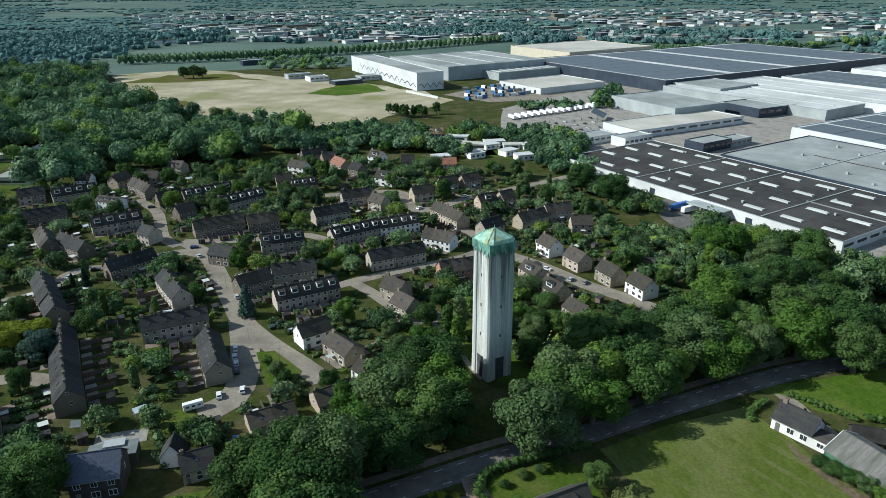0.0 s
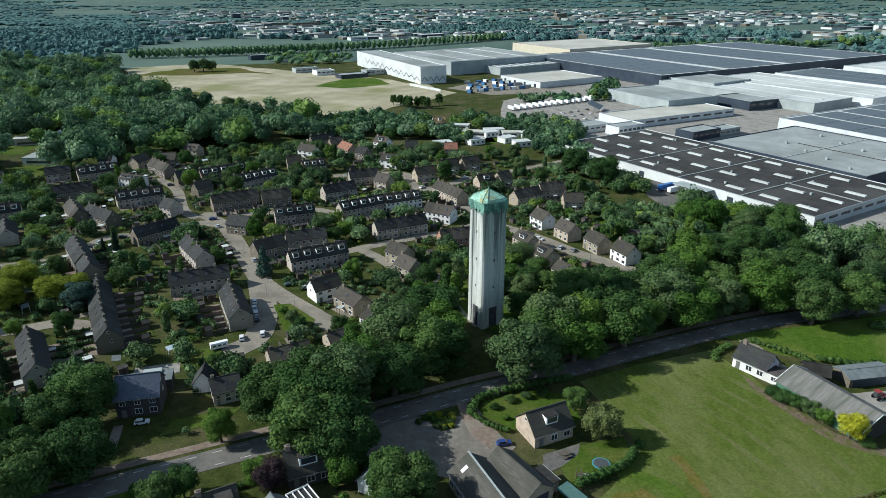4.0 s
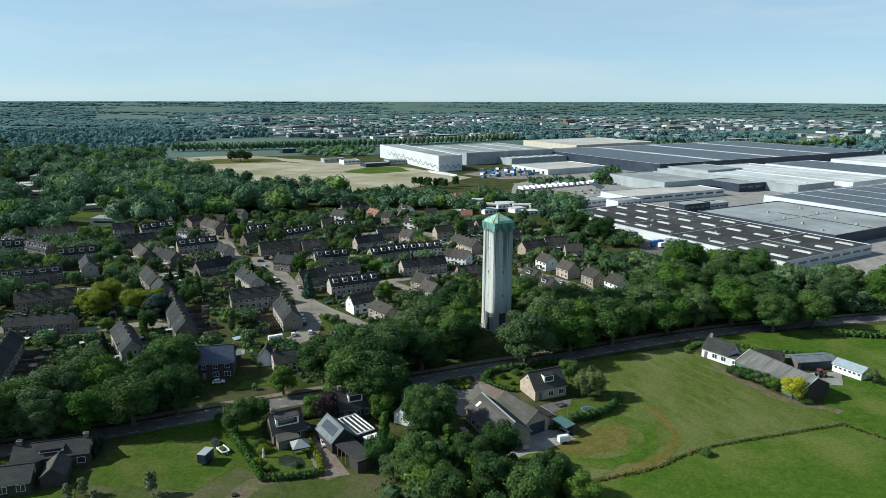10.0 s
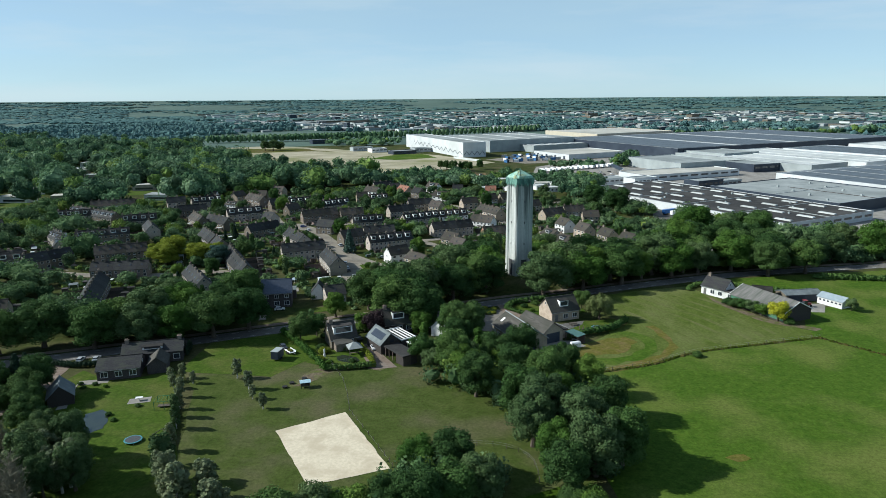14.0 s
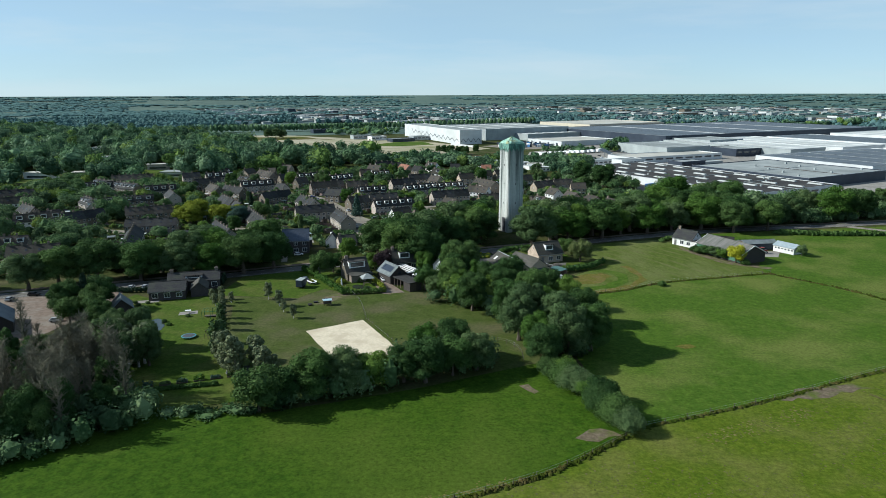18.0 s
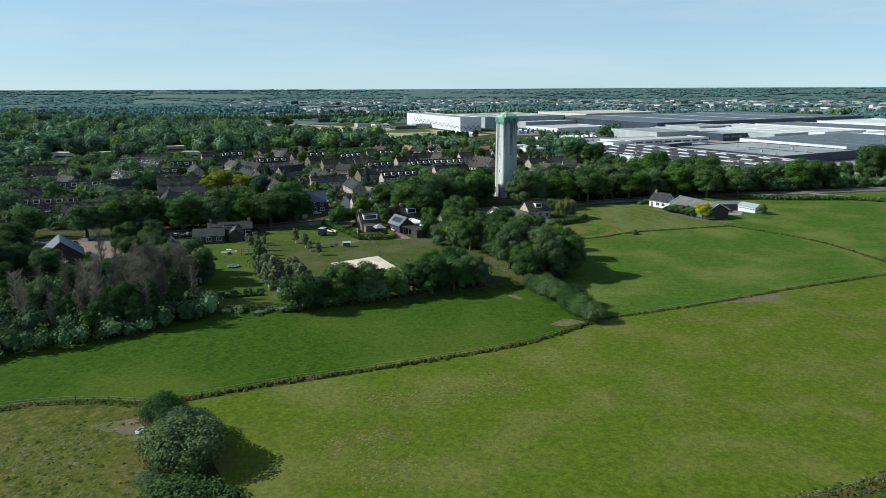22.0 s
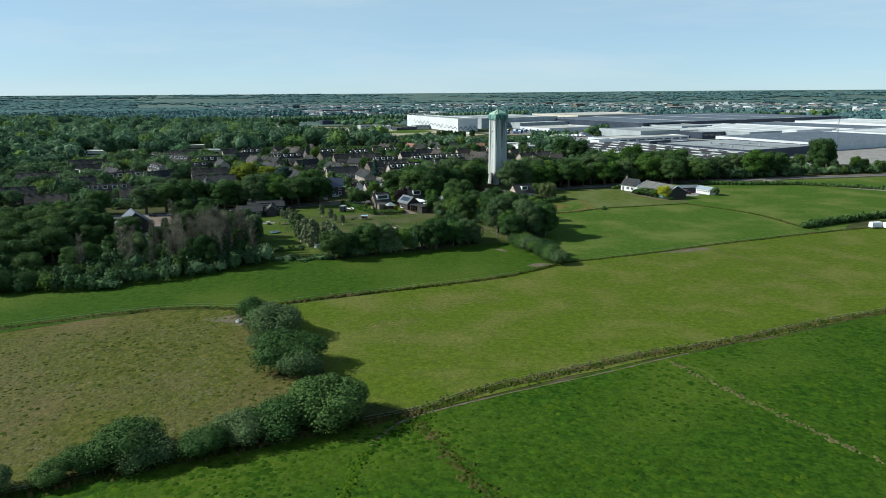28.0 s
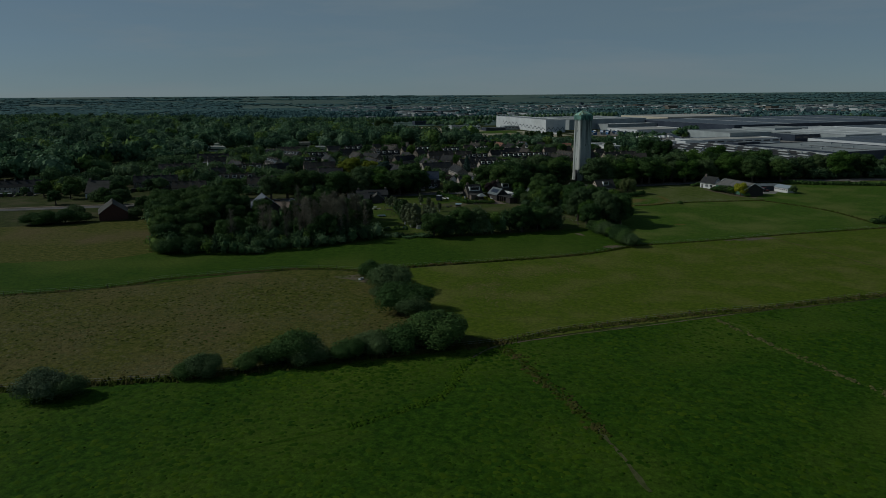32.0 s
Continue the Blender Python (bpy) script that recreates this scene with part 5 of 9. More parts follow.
for i in range(9):
    part("roof_vent", box(8 + 8.7 * i, 9.2 + 8.7 * i, 12 + 17 * (i % 4), 13.2 + 17 * (i % 4), 6.0, 7.0 + 0.3 * (i % 2)), METAL_GREY, t)
hall(255, 203, 150, 96, 8, METAL_WHITE, ROOF_WHITE, "white hall with solar strips on its roof", panels=5, turn=30)
hall(151, 347, 52, 70, 9, METAL_GREY, ROOF_GRAVEL, "tall grey metal-clad hall", turn=28)
hall(109.5, 288.5, 100, 34, 5.2, METAL_WHITE, ROOF_CREAM, "low pale hall with dark windows", windows=9, turn=29)
hall(218, 440.5, 52, 65, 9, METAL_GREY, ROOF_GRAVEL, "dark grey metal-clad hall")
hall(216, 356, 44, 36, 7, METAL_DARK, ROOF_GRAVEL, "grey office hall with a dark window band", windows=5, turn=28)
hall(260, 346, 52, 150, 7.5, METAL_GREY, ROOF_WHITE, "long pale-roofed industrial hall", strips=1)
hall(315, 366, 70, 150, 8, METAL_WHITE, ROOF_WHITE, "long white industrial hall", strips=2)
hall(390, 400, 80, 150, 8, METAL_WHITE, ROOF_GRAVEL, "long white hall with grey roof panels", panels=3)
hall(395, 300, 160, 80, 8, METAL_WHITE, ROOF_WHITE, "broad white industrial hall", strips=3)
hall(480, 460, 120, 140, 9, METAL_WHITE, ROOF_WHITE, "broad white industrial hall", strips=3)
hall(182, 478, 385, 215, 11, METAL_DARK, ROOF_WHITE, "very large black-walled distribution hall with a solar roof", panels=4, name="distribution_hall", doors=24, turn=31)
hall(68, 469.5, 80, 62, 5.5, METAL_WHITE, ROOF_CREAM, "low white hall with a gravel roof", doors=4)
hall(36, 560, 100, 92, 8, METAL_GREY, ROOF_GRAVEL, "grey hall with rows of roof ridges", strips=9)
hall(-45, 494, 28, 178, 16.5, METAL_WHITE, ROOF_GRAVEL, "high white hall with a dark zigzag line on its wall", name="zigzag_hall", turn=28)
hall(-16, 560, 130, 128, 14, METAL_GREY, ROOF_GRAVEL, "wide grey hall behind the high white one", strips=3)
hall(134, 722, 150, 120, 12, mat("beige_cladding", (0.5, 0.44, 0.33), (0.58, 0.52, 0.4), 0.2, 0.6), ROOF_CREAM, "large beige hall with a pale flat roof")
hall(138, 248, 26, 14, 6, METAL_DARK, ROOF_GRAVEL, "dark office block with white window bands", windows=5, name="office_building")
hall(160, 262, 20, 12, 4.5, METAL_GREY, ROOF_GRAVEL, "low grey annex of the office block", windows=4, name="office_annex")


def zigzag():
    """Dark line that runs up and down over the long white wall."""
    t = bpy.data.objects["zigzag_hall"]
    rng = random.Random(4)
    me = Mesh()
    pts = [(y, 9.0 - 4.5 * (1 - y / 178) + (2.6 if i % 2 else -2.4) * rng.uniform(0.5, 1.2)) for i, y in enumerate(np.linspace(2, 150, 24))]
    for (y0, z0), (y1, z1) in zip(pts, pts[1:]):
        me.add([(-0.08, y0, z0 - 0.45), (-0.08, y0, z0 + 0.45), (-0.08, y1, z1 + 0.45), (-0.08, y1, z1 - 0.45)], [(0, 1, 2, 3)])
    part("zigzag_line", me, METAL_DARK, t, "dark painted zigzag line")
    me = Mesh()
    pts = [(x, 4.5 + (2.0 if i % 2 else -2.0)) for i, x in enumerate(np.linspace(1, 27, 9))]
    for (y0, z0), (y1, z1) in zip(pts, pts[1:]):
        me.add([(y0, -0.08, z0 - 0.45), (y0, -0.08, z0 + 0.45), (y1, -0.08, z1 + 0.45), (y1, -0.08, z1 - 0.45)], [(3, 2, 1, 0)])
    part("zigzag_line", me, METAL_DARK, t, "dark painted zigzag line")


zigzag()


def far_estates():
    """Halls and offices of the distant business parks."""
    rng = random.Random(11)
    walls = (METAL_WHITE, METAL_GREY, METAL_GREY, BRICK_BROWN, METAL_DARK)
    roofs = (ROOF_GRAVEL, ROOF_WHITE, ROOF_CREAM, ROOF_GRAVEL, FELT)
    texts = ("white", "grey", "grey", "brown-brick", "dark")
    n, joined = 0, {}
    for i in range(16000):
        y = 770 + 1900 * rng.random() ** 1.35
        x = rng.uniform(-0.5, 0.78) * y + rng.uniform(-60, 60)
        if x < -0.3 * y and rng.random() < 0.35 or noise.noise((x * 0.0035, y * 0.006, 1.3)) < -0.16:
            continue
        if y < 1000 and 40 < x < 820 or y < 900 and x < -40:
            continue
        lv, lu = rng.uniform(10, 46) * rng.choice((0.5, 0.8, 1.7)), rng.uniform(9, 24)
        if any((x - a) ** 2 + (y - b) ** 2 < (0.45 * (max(lv, lu) + c)) ** 2 for a, b, c in FAR):
            continue
        FAR.append((x, y, max(lv, lu)))
        k = rng.randrange(5)
        h = rng.uniform(2.8, 5.6) * (1.0 if rng.random() < 0.96 else 2.1)
        turn = rng.choice((33, 33, 24, 40))
        roof = roofs[rng.choice((0, 1, 2, 0, 3, 4))]
        n += 1
        if n > 1400:
            break
        if y > 1000:
            c, s = math.cos(radians(turn)), math.sin(radians(turn))
            for size, material in (((0, lv, 0, lu, 0, h), walls[k]), ((-0.3, lv + 0.3, -0.3, lu + 0.3, h, h + 0.4), roof)):
                b = box(*size)
                joined.setdefault(material.name, (Mesh(), material))[0].add([(x + u * c - v * s, y + u * s + v * c, z) for u, v, z in b.v], b.f)
            continue
        t = thing("business_hall", pose(x, y, 0, 0, 0, turn), f"{texts[k]} flat-roofed business hall far off", "industrial hall", "distant halls")
        part("wall", box(0, lv, 0, lu, 0, h), walls[k], t)
        part("roof", box(-0.3, lv + 0.3, -0.3, lu + 0.3, h, h + 0.4), roof, t)
        if y < 1200:
            part("window_band", box(lv * 0.1, lv * 0.9, -0.1, 0, h * 0.45, h * 0.65), GLASS, t)
    for made, material in joined.values():
        solid("far_business_park", made, material, Matrix.Identity(4), "flat-roofed halls of a business park near the horizon", "industrial halls", kind="stuff")


FAR = []
far_estates()

# ---------------------------------------------------------------- woods and scattered green
def clear(x, y, r=0.0):
    return all((x - a) ** 2 + (y - b) ** 2 > (c + r) ** 2 for a, b, c in OCC)


def inside(p, poly):
    x, y = p
    hit = False
    for (x1, y1), (x2, y2) in zip(poly, poly[1:] + poly[:1]):
        if (y1 > y) != (y2 > y) and x < x1 + (y - y1) * (x2 - x1) / (y2 - y1):
            hit = not hit
    return hit


def wood(name, poly, spacing, height, seed, material, label, quads=26, size=1.6, avoid=False, low=-0.3, crown=1.0, thin=-0.24):
    """A closed wood or thicket as one body: rounded crowns of several lobes, or shrubs down to the ground where low is near -1."""
    rng = np.random.default_rng(seed)
    hue = random.Random(seed)
    xs, ys = [p[0] for p in poly], [p[1] for p in poly]
    out, slots = [], []
    shrubs = low < -0.85
    y = min(ys)
    while y < max(ys):
        x = min(xs)
        while x < max(xs):
            px, py = x + rng.uniform(-0.45, 0.45) * spacing, y + rng.uniform(-0.45, 0.45) * spacing
            x += spacing
            if not inside((px, py), poly) or (avoid and not clear(px, py, spacing * 0.3)):
                continue
            if shrubs and avoid and noise.noise((px * 0.09, py * 0.09, seed)) < thin:
                continue
            tall = noise.noise((px * 0.02, py * 0.02, seed))
            h = height * rng.uniform(0.5, 1.3) * (1 + 0.35 * tall)
            g = land_rise(math.hypot(px, py + 200))
            kind = hue.choices((0, 1, 2, 3), (0.42, 0.3, 0.17, 0.11))[0]
            slots += [kind] * (2 if shrubs else 12 if quads > 50 else 6)
            if shrubs:
                r = spacing * rng.uniform(0.34, 0.9) * crown
                out.append(rough_blob(rng, (px, py, g + h * 0.5), (r * 0.72, r * 0.72, h * 0.4), ICO1, 0.3))
                out.append(leaf_quads(rng, (px, py, g + h * 0.55), (r * 1.02, r * 1.02, h * 0.5), quads, size, low=low))
                continue
            r = spacing * rng.choice((0.34, 0.46, 0.56, 0.66, 0.85)) * rng.uniform(0.9, 1.12) * crown
            rz = min(h * 0.45, r * rng.uniform(0.9, 1.7))
            c = np.array((px, py, g + h - rz))
            fine = quads > 50
            out.append(rough_blob(rng, c, (r * 0.78, r * 0.78, rz * 0.8), ICO1, 0.2))
            out.append(leaf_quads(rng, c, (r, r, rz), int(quads * 0.6), size, low=-0.4, tight=size > 0.7))
            for q in range(5 if fine else 2):
                a = (1.26 if fine else 1.57) * q + rng.uniform(-0.5, 0.5)
                lr = r * rng.uniform(0.4, 0.62)
                lc = c + np.array((r * 0.64 * math.cos(a), r * 0.64 * math.sin(a), rz * rng.uniform(-0.35, 0.6)))
                out.append(rough_blob(rng, lc, (lr * 0.68, lr * 0.68, lr * 0.68), ICO1, 0.28))
                out.append(leaf_quads(rng, lc, (lr, lr, lr * 0.95), quads // 5, size, low=-0.3, tight=size > 0.7))
        y += spacing * 0.9
    me = join(out, name, material, True, slots, TONES[material.name])
    return tagged(new(name, me), label, "woodland", kind="stuff")


def low_house(x, y, lv, lu, h, turn, wall, roof, label):
    """A flat-roofed house or shop in a clearing."""
    t = thing("low_flat_house", pose(x, y, 0, 0, 0, turn), label, "house", "low houses in the wood")
    part("wall", box(-lv / 2, lv / 2, -lu / 2, lu / 2, 0, h), wall, t)
    part("roof", box(-lv / 2 - 0.3, lv / 2 + 0.3, -lu / 2 - 0.3, lu / 2 + 0.3, h, h + 0.3), roof, t)
    part("window_band", box(-lv * 0.38, lv * 0.38, -lu / 2 - 0.05, -lu / 2, 0.9, 2.2), GLASS, t)
    for q in (-0.35, 0.0, 0.35):
        OCC.append((x + q * lv, y, lu * 0.75))
    for q in (6, 14, 22):
        OCC.append((x + 0.25 * q, y - lu / 2 - q, lv * 0.42))
    sheet("clearing", [(x - lv * 0.6, y - lu / 2 - 22), (x + lv * 0.7, y - lu / 2 - 22), (x + lv * 0.6, y + lu / 2 + 3), (x - lv * 0.6, y + lu / 2 + 3)], 0.03, LAWN, "lawn in a clearing of the wood", 1.2, category="lawn")


for i, (x, y, lv, lu) in enumerate([(-318, 249, 22, 10), (-289, 220, 12, 8), (-273, 234, 16, 8), (-262, 258, 12, 9), (-414, 402, 24, 12), (-388, 331, 22, 10), (-400, 352, 20, 10), (-238, 190, 18, 12), (-345, 212, 18, 9), (-368, 262, 20, 10), (-352, 300, 18, 10), (-330, 175, 20, 10), (-440, 300, 22, 10), (-470, 380, 24, 11), (-300, 180, 16, 9), (-375, 200, 16, 9), (-425, 235, 18, 9), (-500, 330, 20, 10), (-395, 160, 18, 9)]):
    low_house(x, y, lv, lu, 3.2 + 0.5 * (i % 3), (8, -12, 20, 0)[i % 4], (PLASTER, BRICK_BEIGE, BRICK_GREY, PLASTER)[i % 4], (ROOF_WHITE, ROOF_GRAVEL, ROOF_CREAM)[i % 3], ("white", "beige-brick", "grey-brick", "white")[i % 4] + " flat-roofed house among tall trees")
WEST = [(-420, 120), (-300, 150), (-215, 150), (-190, 190), (-165, 215), (-110, 235), (-95, 245), (-110, 300), (-190, 330), (-330, 470), (-395, 610), (-470, 640), (-700, 600), (-700, 160)]
wood("west_wood", WEST, 12.5, 15, 1, WOODS, "dense mixed wood of dark and pale green crowns", 290, size=0.9, avoid=True)
for i, (x, y, lv, lu) in enumerate([(-8, 286, 14, 7), (3, 264, 17, 7), (15, 271, 13, 7), (25, 262, 10, 7)]):
    low_house(x, y, lv, lu, 2.9, (-14, -18, 12, 5)[i], PLASTER, (ROOF_WHITE, ROOF_CREAM)[i % 2], "white flat-roofed bungalow among the trees of the belt")
place = pose(-22, 297, 0, 0, 0, 20) @ Matrix.Scale(K, 4)
gable_house(11, 9, 3.2, 7.6, PLASTER, mat("ochre_tiles", (0.3, 0.2, 0.09), (0.4, 0.28, 0.14), 0.8, 0.85, (0.24, 0.17, 0.09), 0.3), place, "white villa with an ochre tiled roof among the trees", name="villa", dormers=1)
OCC.append((-22, 297, 8))
OCC.append((-20, 284, 7))
BELT = [(-112, 246), (-62, 250), (-30, 254), (-10, 236), (6, 240), (28, 240), (44, 205), (52, 184), (64, 200), (68, 282), (40, 300), (0, 304), (-34, 310), (-78, 312), (-130, 302)]
wood("tree_belt_north", BELT, 7.6, 7.6, 2, WOODS, "belt of trees between the village and the sandy ground", 240, size=0.85, avoid=True)


def scatter(n, poly, seed, heights, kinds, group, label=""):
    rng = random.Random(seed)
    xs, ys = [p[0] for p in poly], [p[1] for p in poly]
    done = 0
    for i in range(n * 30):
        x, y = rng.uniform(min(xs), max(xs)), rng.uniform(min(ys), max(ys))
        h = rng.uniform(*heights)
        if inside((x, y), poly) and clear(x, y, 0.12 * h):
            k = rng.choice(kinds)
            tree(k, x, y, h, rng.randrange(4), 1.25 if k == "bush" else 1.0, group=group)
            done += 1
            if done == n:
                break


# rows of big trees along the main road
for i, (x, y) in enumerate([(-51, -41), (-43, -43), (-36, -36), (-33, -31), (-41, -38.5), (-24, -31), (-17.5, -20), (-25.5, -14), (-14, -12), (-16.5, -2), (-13, -20), (15, -13.5), (17.5, -9), (25, -4.5), (33.5, -1), (44, 9), (37, -6.5), (51, 8), (58, 5), (55, 22), (40, 16), (26, 11), (7.3, -23.5), (22, -14.5), (-36, -50.5), (-32, -56), (-40, -53)]):
    tree("broad", x, y, 13.5 + (i * 37 % 5) * 0.7, i % 5, 1.38, group="roadside trees")
for i, (x, y) in enumerate([(70, 12), (83.5, 15), (100, 20), (95, 8), (111, 13), (119, 27), (70, 40), (80, 41), (95, 54), (112, 68), (100, 72), (88, 80), (62, 150), (52, 170), (118, 80), (144, 52), (62, 26), (89.5, 30), (101, 31), (70.5, 20), (130, 34), (150, 38), (165, 45)]):
    tree("broad", x, y, 12.5 + (i * 29 % 5) * 0.8, (i + 2) % 5, 1.3, group="roadside trees")
for i, (x, y) in enumerate([(-120, -70), (-112, -66), (-108, -56), (-97, -63), (-96, -50), (-93, -43), (-113, -51), (-105, -60), (-128, -76), (-137, -80), (-122, -80), (-110, -76), (-101, -73), (-92, -69.5), (-84, -62), (-146, -86), (-152, -92)]):
    tree("broad", x, y, 11.5 + (i * 23 % 4) * 0.8, (i + 1) % 5, 1.3, group="roadside trees")
# copse between the paddock and the pasture
for i, (x, y) in enumerate([(-17, -97), (-9, -88), (-5, -97), (-4, -113), (-2, -126), (4.5, -110), (7, -94), (9, -120), (14.5, -132), (9, -136), (1.5, -134), (3, -142), (-14, -104), (2, -103), (1, -119), (12, -102), (15, -113), (-3, -84), (-20, -92), (8, -126)]):
    tree("broad", x, y, 9.5 + (i * 31 % 5) * 0.8, (i + 3) % 5, 1.05, group="copse trees")
for i, (x, y) in enumerate([(-49, -163), (-44, -161), (-38.5, -158), (-33, -155), (-27, -152), (-22.5, -152), (-17, -148), (-12, -145), (-24, -139), (-53, -167), (-17.5, -138)]):
    tree("broad" if i % 3 else "round", x, y, 8.0 + (i * 31 % 4) * 0.7, i % 5, 1.2, group="hedgerow trees")
for i, (x, y) in enumerate([(4, -146), (6.5, -150), (8.5, -154), (10.5, -158), (12, -162), (14, -166), (16, -170), (7, -147), (12.5, -159)]):
    tree("bush", x, y, 4.6 + (i % 3) * 0.5, i % 4, 1.1, group="hedgerow trees")

VILLAGE = [(-200, -70), (-125, -75), (-95, -58), (-60, -44), (-30, -26), (-8, 10), (55, 20), (70, 60), (60, 130), (45, 190), (-10, 215), (-100, 240), (-190, 190), (-300, 150), (-310, -110)]
scatter(24, VILLAGE, 5, (3.5, 8.0), ("round", "round", "bush", "column", "conifer"), "village garden trees")
EASTWOOD = [(86, 112), (100, 110), (112, 100), (128, 84), (140, 70), (160, 62), (140, 46), (84, 48), (80, 64), (82, 90)]
NORTHWOOD = [(48, 202), (55, 190), (78, 153), (83, 141), (77, 132), (64, 142), (44, 182)]
ROADWOOD = [(14, 4), (26, 4), (44, 8), (62, 10), (80, 16), (130, 26), (165, 36), (160, 44), (120, 40), (84, 34), (60, 32), (46, 26), (30, 20), (14, 18)]
scatter(14, EASTWOOD, 7, (8.5, 13.5), ("broad", "broad", "round"), "trees along the warehouse")
scatter(16, [(140, 34), (330, 82), (330, 130), (170, 70)], 8, (6, 11.5), ("broad", "broad", "round"), "trees along the warehouse")


def distant():
    """Woods and tree belts out to the horizon, as bodies of many rough crowns."""
    rng = random.Random(21)
    nrg = np.random.default_rng(21)
    out = []
    for i in range(6500):
        y = 700 + 2750 * rng.random() ** 1.2
        x = rng.uniform(-1.2, 0.8) * (y + 400)
        town = -0.5 * y < x < 0.78 * y and y < 2300
        if noise.noise((x * 0.0016, y * 0.0042, 3.7)) < -0.22:
            continue
        if town and rng.random() < 0.25:
            continue
        if any((x - a) ** 2 + (y - b) ** 2 < (0.7 * c) ** 2 for a, b, c in FAR):
            continue
        if -60 < x < 560 and y < 960 or (-150 < x and y < 740) or (-480 < x < 120 and y < 1010):
            continue
        dist = math.hypot(x, y + 200)
        if dist > 3560:
            continue
        g = land_rise(dist)
        for k in range(3 + int(dist / 700)):
            r = rng.uniform(3.2, 6.5) * (1 + dist / 4500)
            px, py = x + rng.uniform(-3, 3) * r * (1.6 if not town else 1.0), y + rng.uniform(-1.6, 1.6) * r
            h = rng.uniform(7, 13)
            wide = rng.uniform(0.9, 1.9) if dist > 1500 else rng.uniform(0.8, 1.2)
            flat = 0.4 if dist > 2000 else (0.6 if dist > 1500 else 0.9)
            out.append(rough_blob(nrg, (px, py, g + h * 0.42 * flat), (r * wide, r, h * 0.55 * flat), ICO1, 0.3))
            if dist < 1600:
                out.append(leaf_quads(nrg, (px, py, g + h * 0.45), (r, r, h * 0.57), 9, r * 0.32, low=-0.1))
    me = join(out, "distant_woods", HAZE_TINTED_WOODS)
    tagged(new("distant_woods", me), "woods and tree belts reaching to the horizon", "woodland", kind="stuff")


distant()
wood("left_wood_far", [(-700, 160), (-420, 120), (-310, 140), (-310, -60), (-420, -90), (-900, -60), (-1300, 400), (-1100, 760), (-700, 760)], 11, 14, 9, WOODS, "broad leafy wood beyond the village", 60, size=1.8, avoid=True)

wood("hedgerow_understorey", [(-57, -169), (-44, -164), (-30, -157), (-18, -150), (-8, -145), (-8, -140), (-20, -136), (-27, -140), (-30, -150), (-44, -157), (-56, -164)], 3.0, 6.2, 91, GARDEN_GREEN, "dense hedge growth closed to the ground", 150, size=0.42, low=-0.95)
wood("copse_understorey", [(-27, -95), (-12, -85), (8, -90), (14, -100), (16, -122), (17, -134), (6, -141), (-1, -124), (-12, -107)], 3.6, 5.0, 92, GARDEN_GREEN, "dark shrubs beneath the trees of the copse", 130, size=0.45, low=-0.95)
wood("road_understorey", ROADWOOD, 4.2, 5.5, 93, GARDEN_GREEN, "shrubs and young trees beneath the roadside trees", 110, size=0.5, avoid=False, low=-0.9)
wood("far_road_shrubs", [(130, 32), (200, 50), (330, 84), (330, 100), (200, 66), (150, 56)], 5.0, 5.0, 98, GARDEN_GREEN, "shrubs beneath the trees along the far road", 90, size=0.5, low=-0.9)

# ---------------------------------------------------------------- tools for the near things
def hedge(points, width, height, label, name="hedge", leafmat=None, size=0.26, seed=0, density=75, ragged=0.1):
    """A clipped or ragged hedge along a line: a rough body and leaf clumps over it."""
    rng = np.random.default_rng(seed + int(abs(points[0][0]) * 10))
    lm = leafmat or LEAF[1]
    t = thing(name, pose(points[0][0], points[0][1], 0), label, "hedge")
    line = smooth_line(points, width * 0.8)
    out = []
    for p in line:
        c = (p.x - points[0][0], p.y - points[0][1], height * 0.5)
        k = 1 + ragged * rng.uniform(-1, 1.3)
        out.append(rough_blob(rng, c, (width * 0.55, width * 0.55, height * 0.47 * k), ICO1, 0.12))
        out.append(leaf_quads(rng, c, (width * 0.66, width * 0.66, height * 0.58 * k), density, size, low=-0.4))
        OCC.append((p.x, p.y, width / 2))
    part("foliage", join(out, "foliage", lm), lm, t)
    return t


def tufts(name, n, poly, seed, material, label, size=0.5, h=0.5, along=None, spread=1.0):
    """Grass tufts and weeds, one body of stuff."""
    rng = np.random.default_rng(seed)
    pts = []
    if along:
        line = smooth_line(along, 1.0)
        for i in range(n):
            p = line[rng.integers(len(line))]
            pts.append((p.x + rng.normal() * spread, p.y + rng.normal() * spread))
    else:
        xs, ys = [p[0] for p in poly], [p[1] for p in poly]
        while len(pts) < n:
            p = (rng.uniform(min(xs), max(xs)), rng.uniform(min(ys), max(ys)))
            if inside(p, poly) and noise.noise((p[0] * 0.06, p[1] * 0.06, seed)) > rng.uniform(-0.5, 0.35):
                pts.append(p)
    p = np.array(pts)
    k = len(p)
    sides = 5
    a = 2 * math.pi * np.arange(sides) / sides + rng.uniform(0, 6, (k, 1))
    s = size * rng.uniform(0.5, 1.4, (k, 1)) * rng.uniform(0.7, 1.3, (k, sides))
    ring = np.stack([p[:, :1] + np.cos(a) * s, p[:, 1:] + np.sin(a) * s, np.full((k, sides), 0.06)], 2)
    tip = np.stack([p[:, 0] + rng.normal(scale=0.25 * size, size=k), p[:, 1] + rng.normal(scale=0.25 * size, size=k), 0.06 + h * rng.uniform(0.4, 1.3, k)], 1)[:, None]
    v = np.concatenate([ring, tip], 1).reshape(-1, 3)
    f = np.array([(j, (j + 1) % sides, sides) for j in range(sides)])
    faces = (f[None] + (np.arange(k) * (sides + 1))[:, None, None]).reshape(-1, 3)
    return tagged(new(name, join([(v, faces)], name, material, False)), label, "grass", kind="stuff")


POST = {}


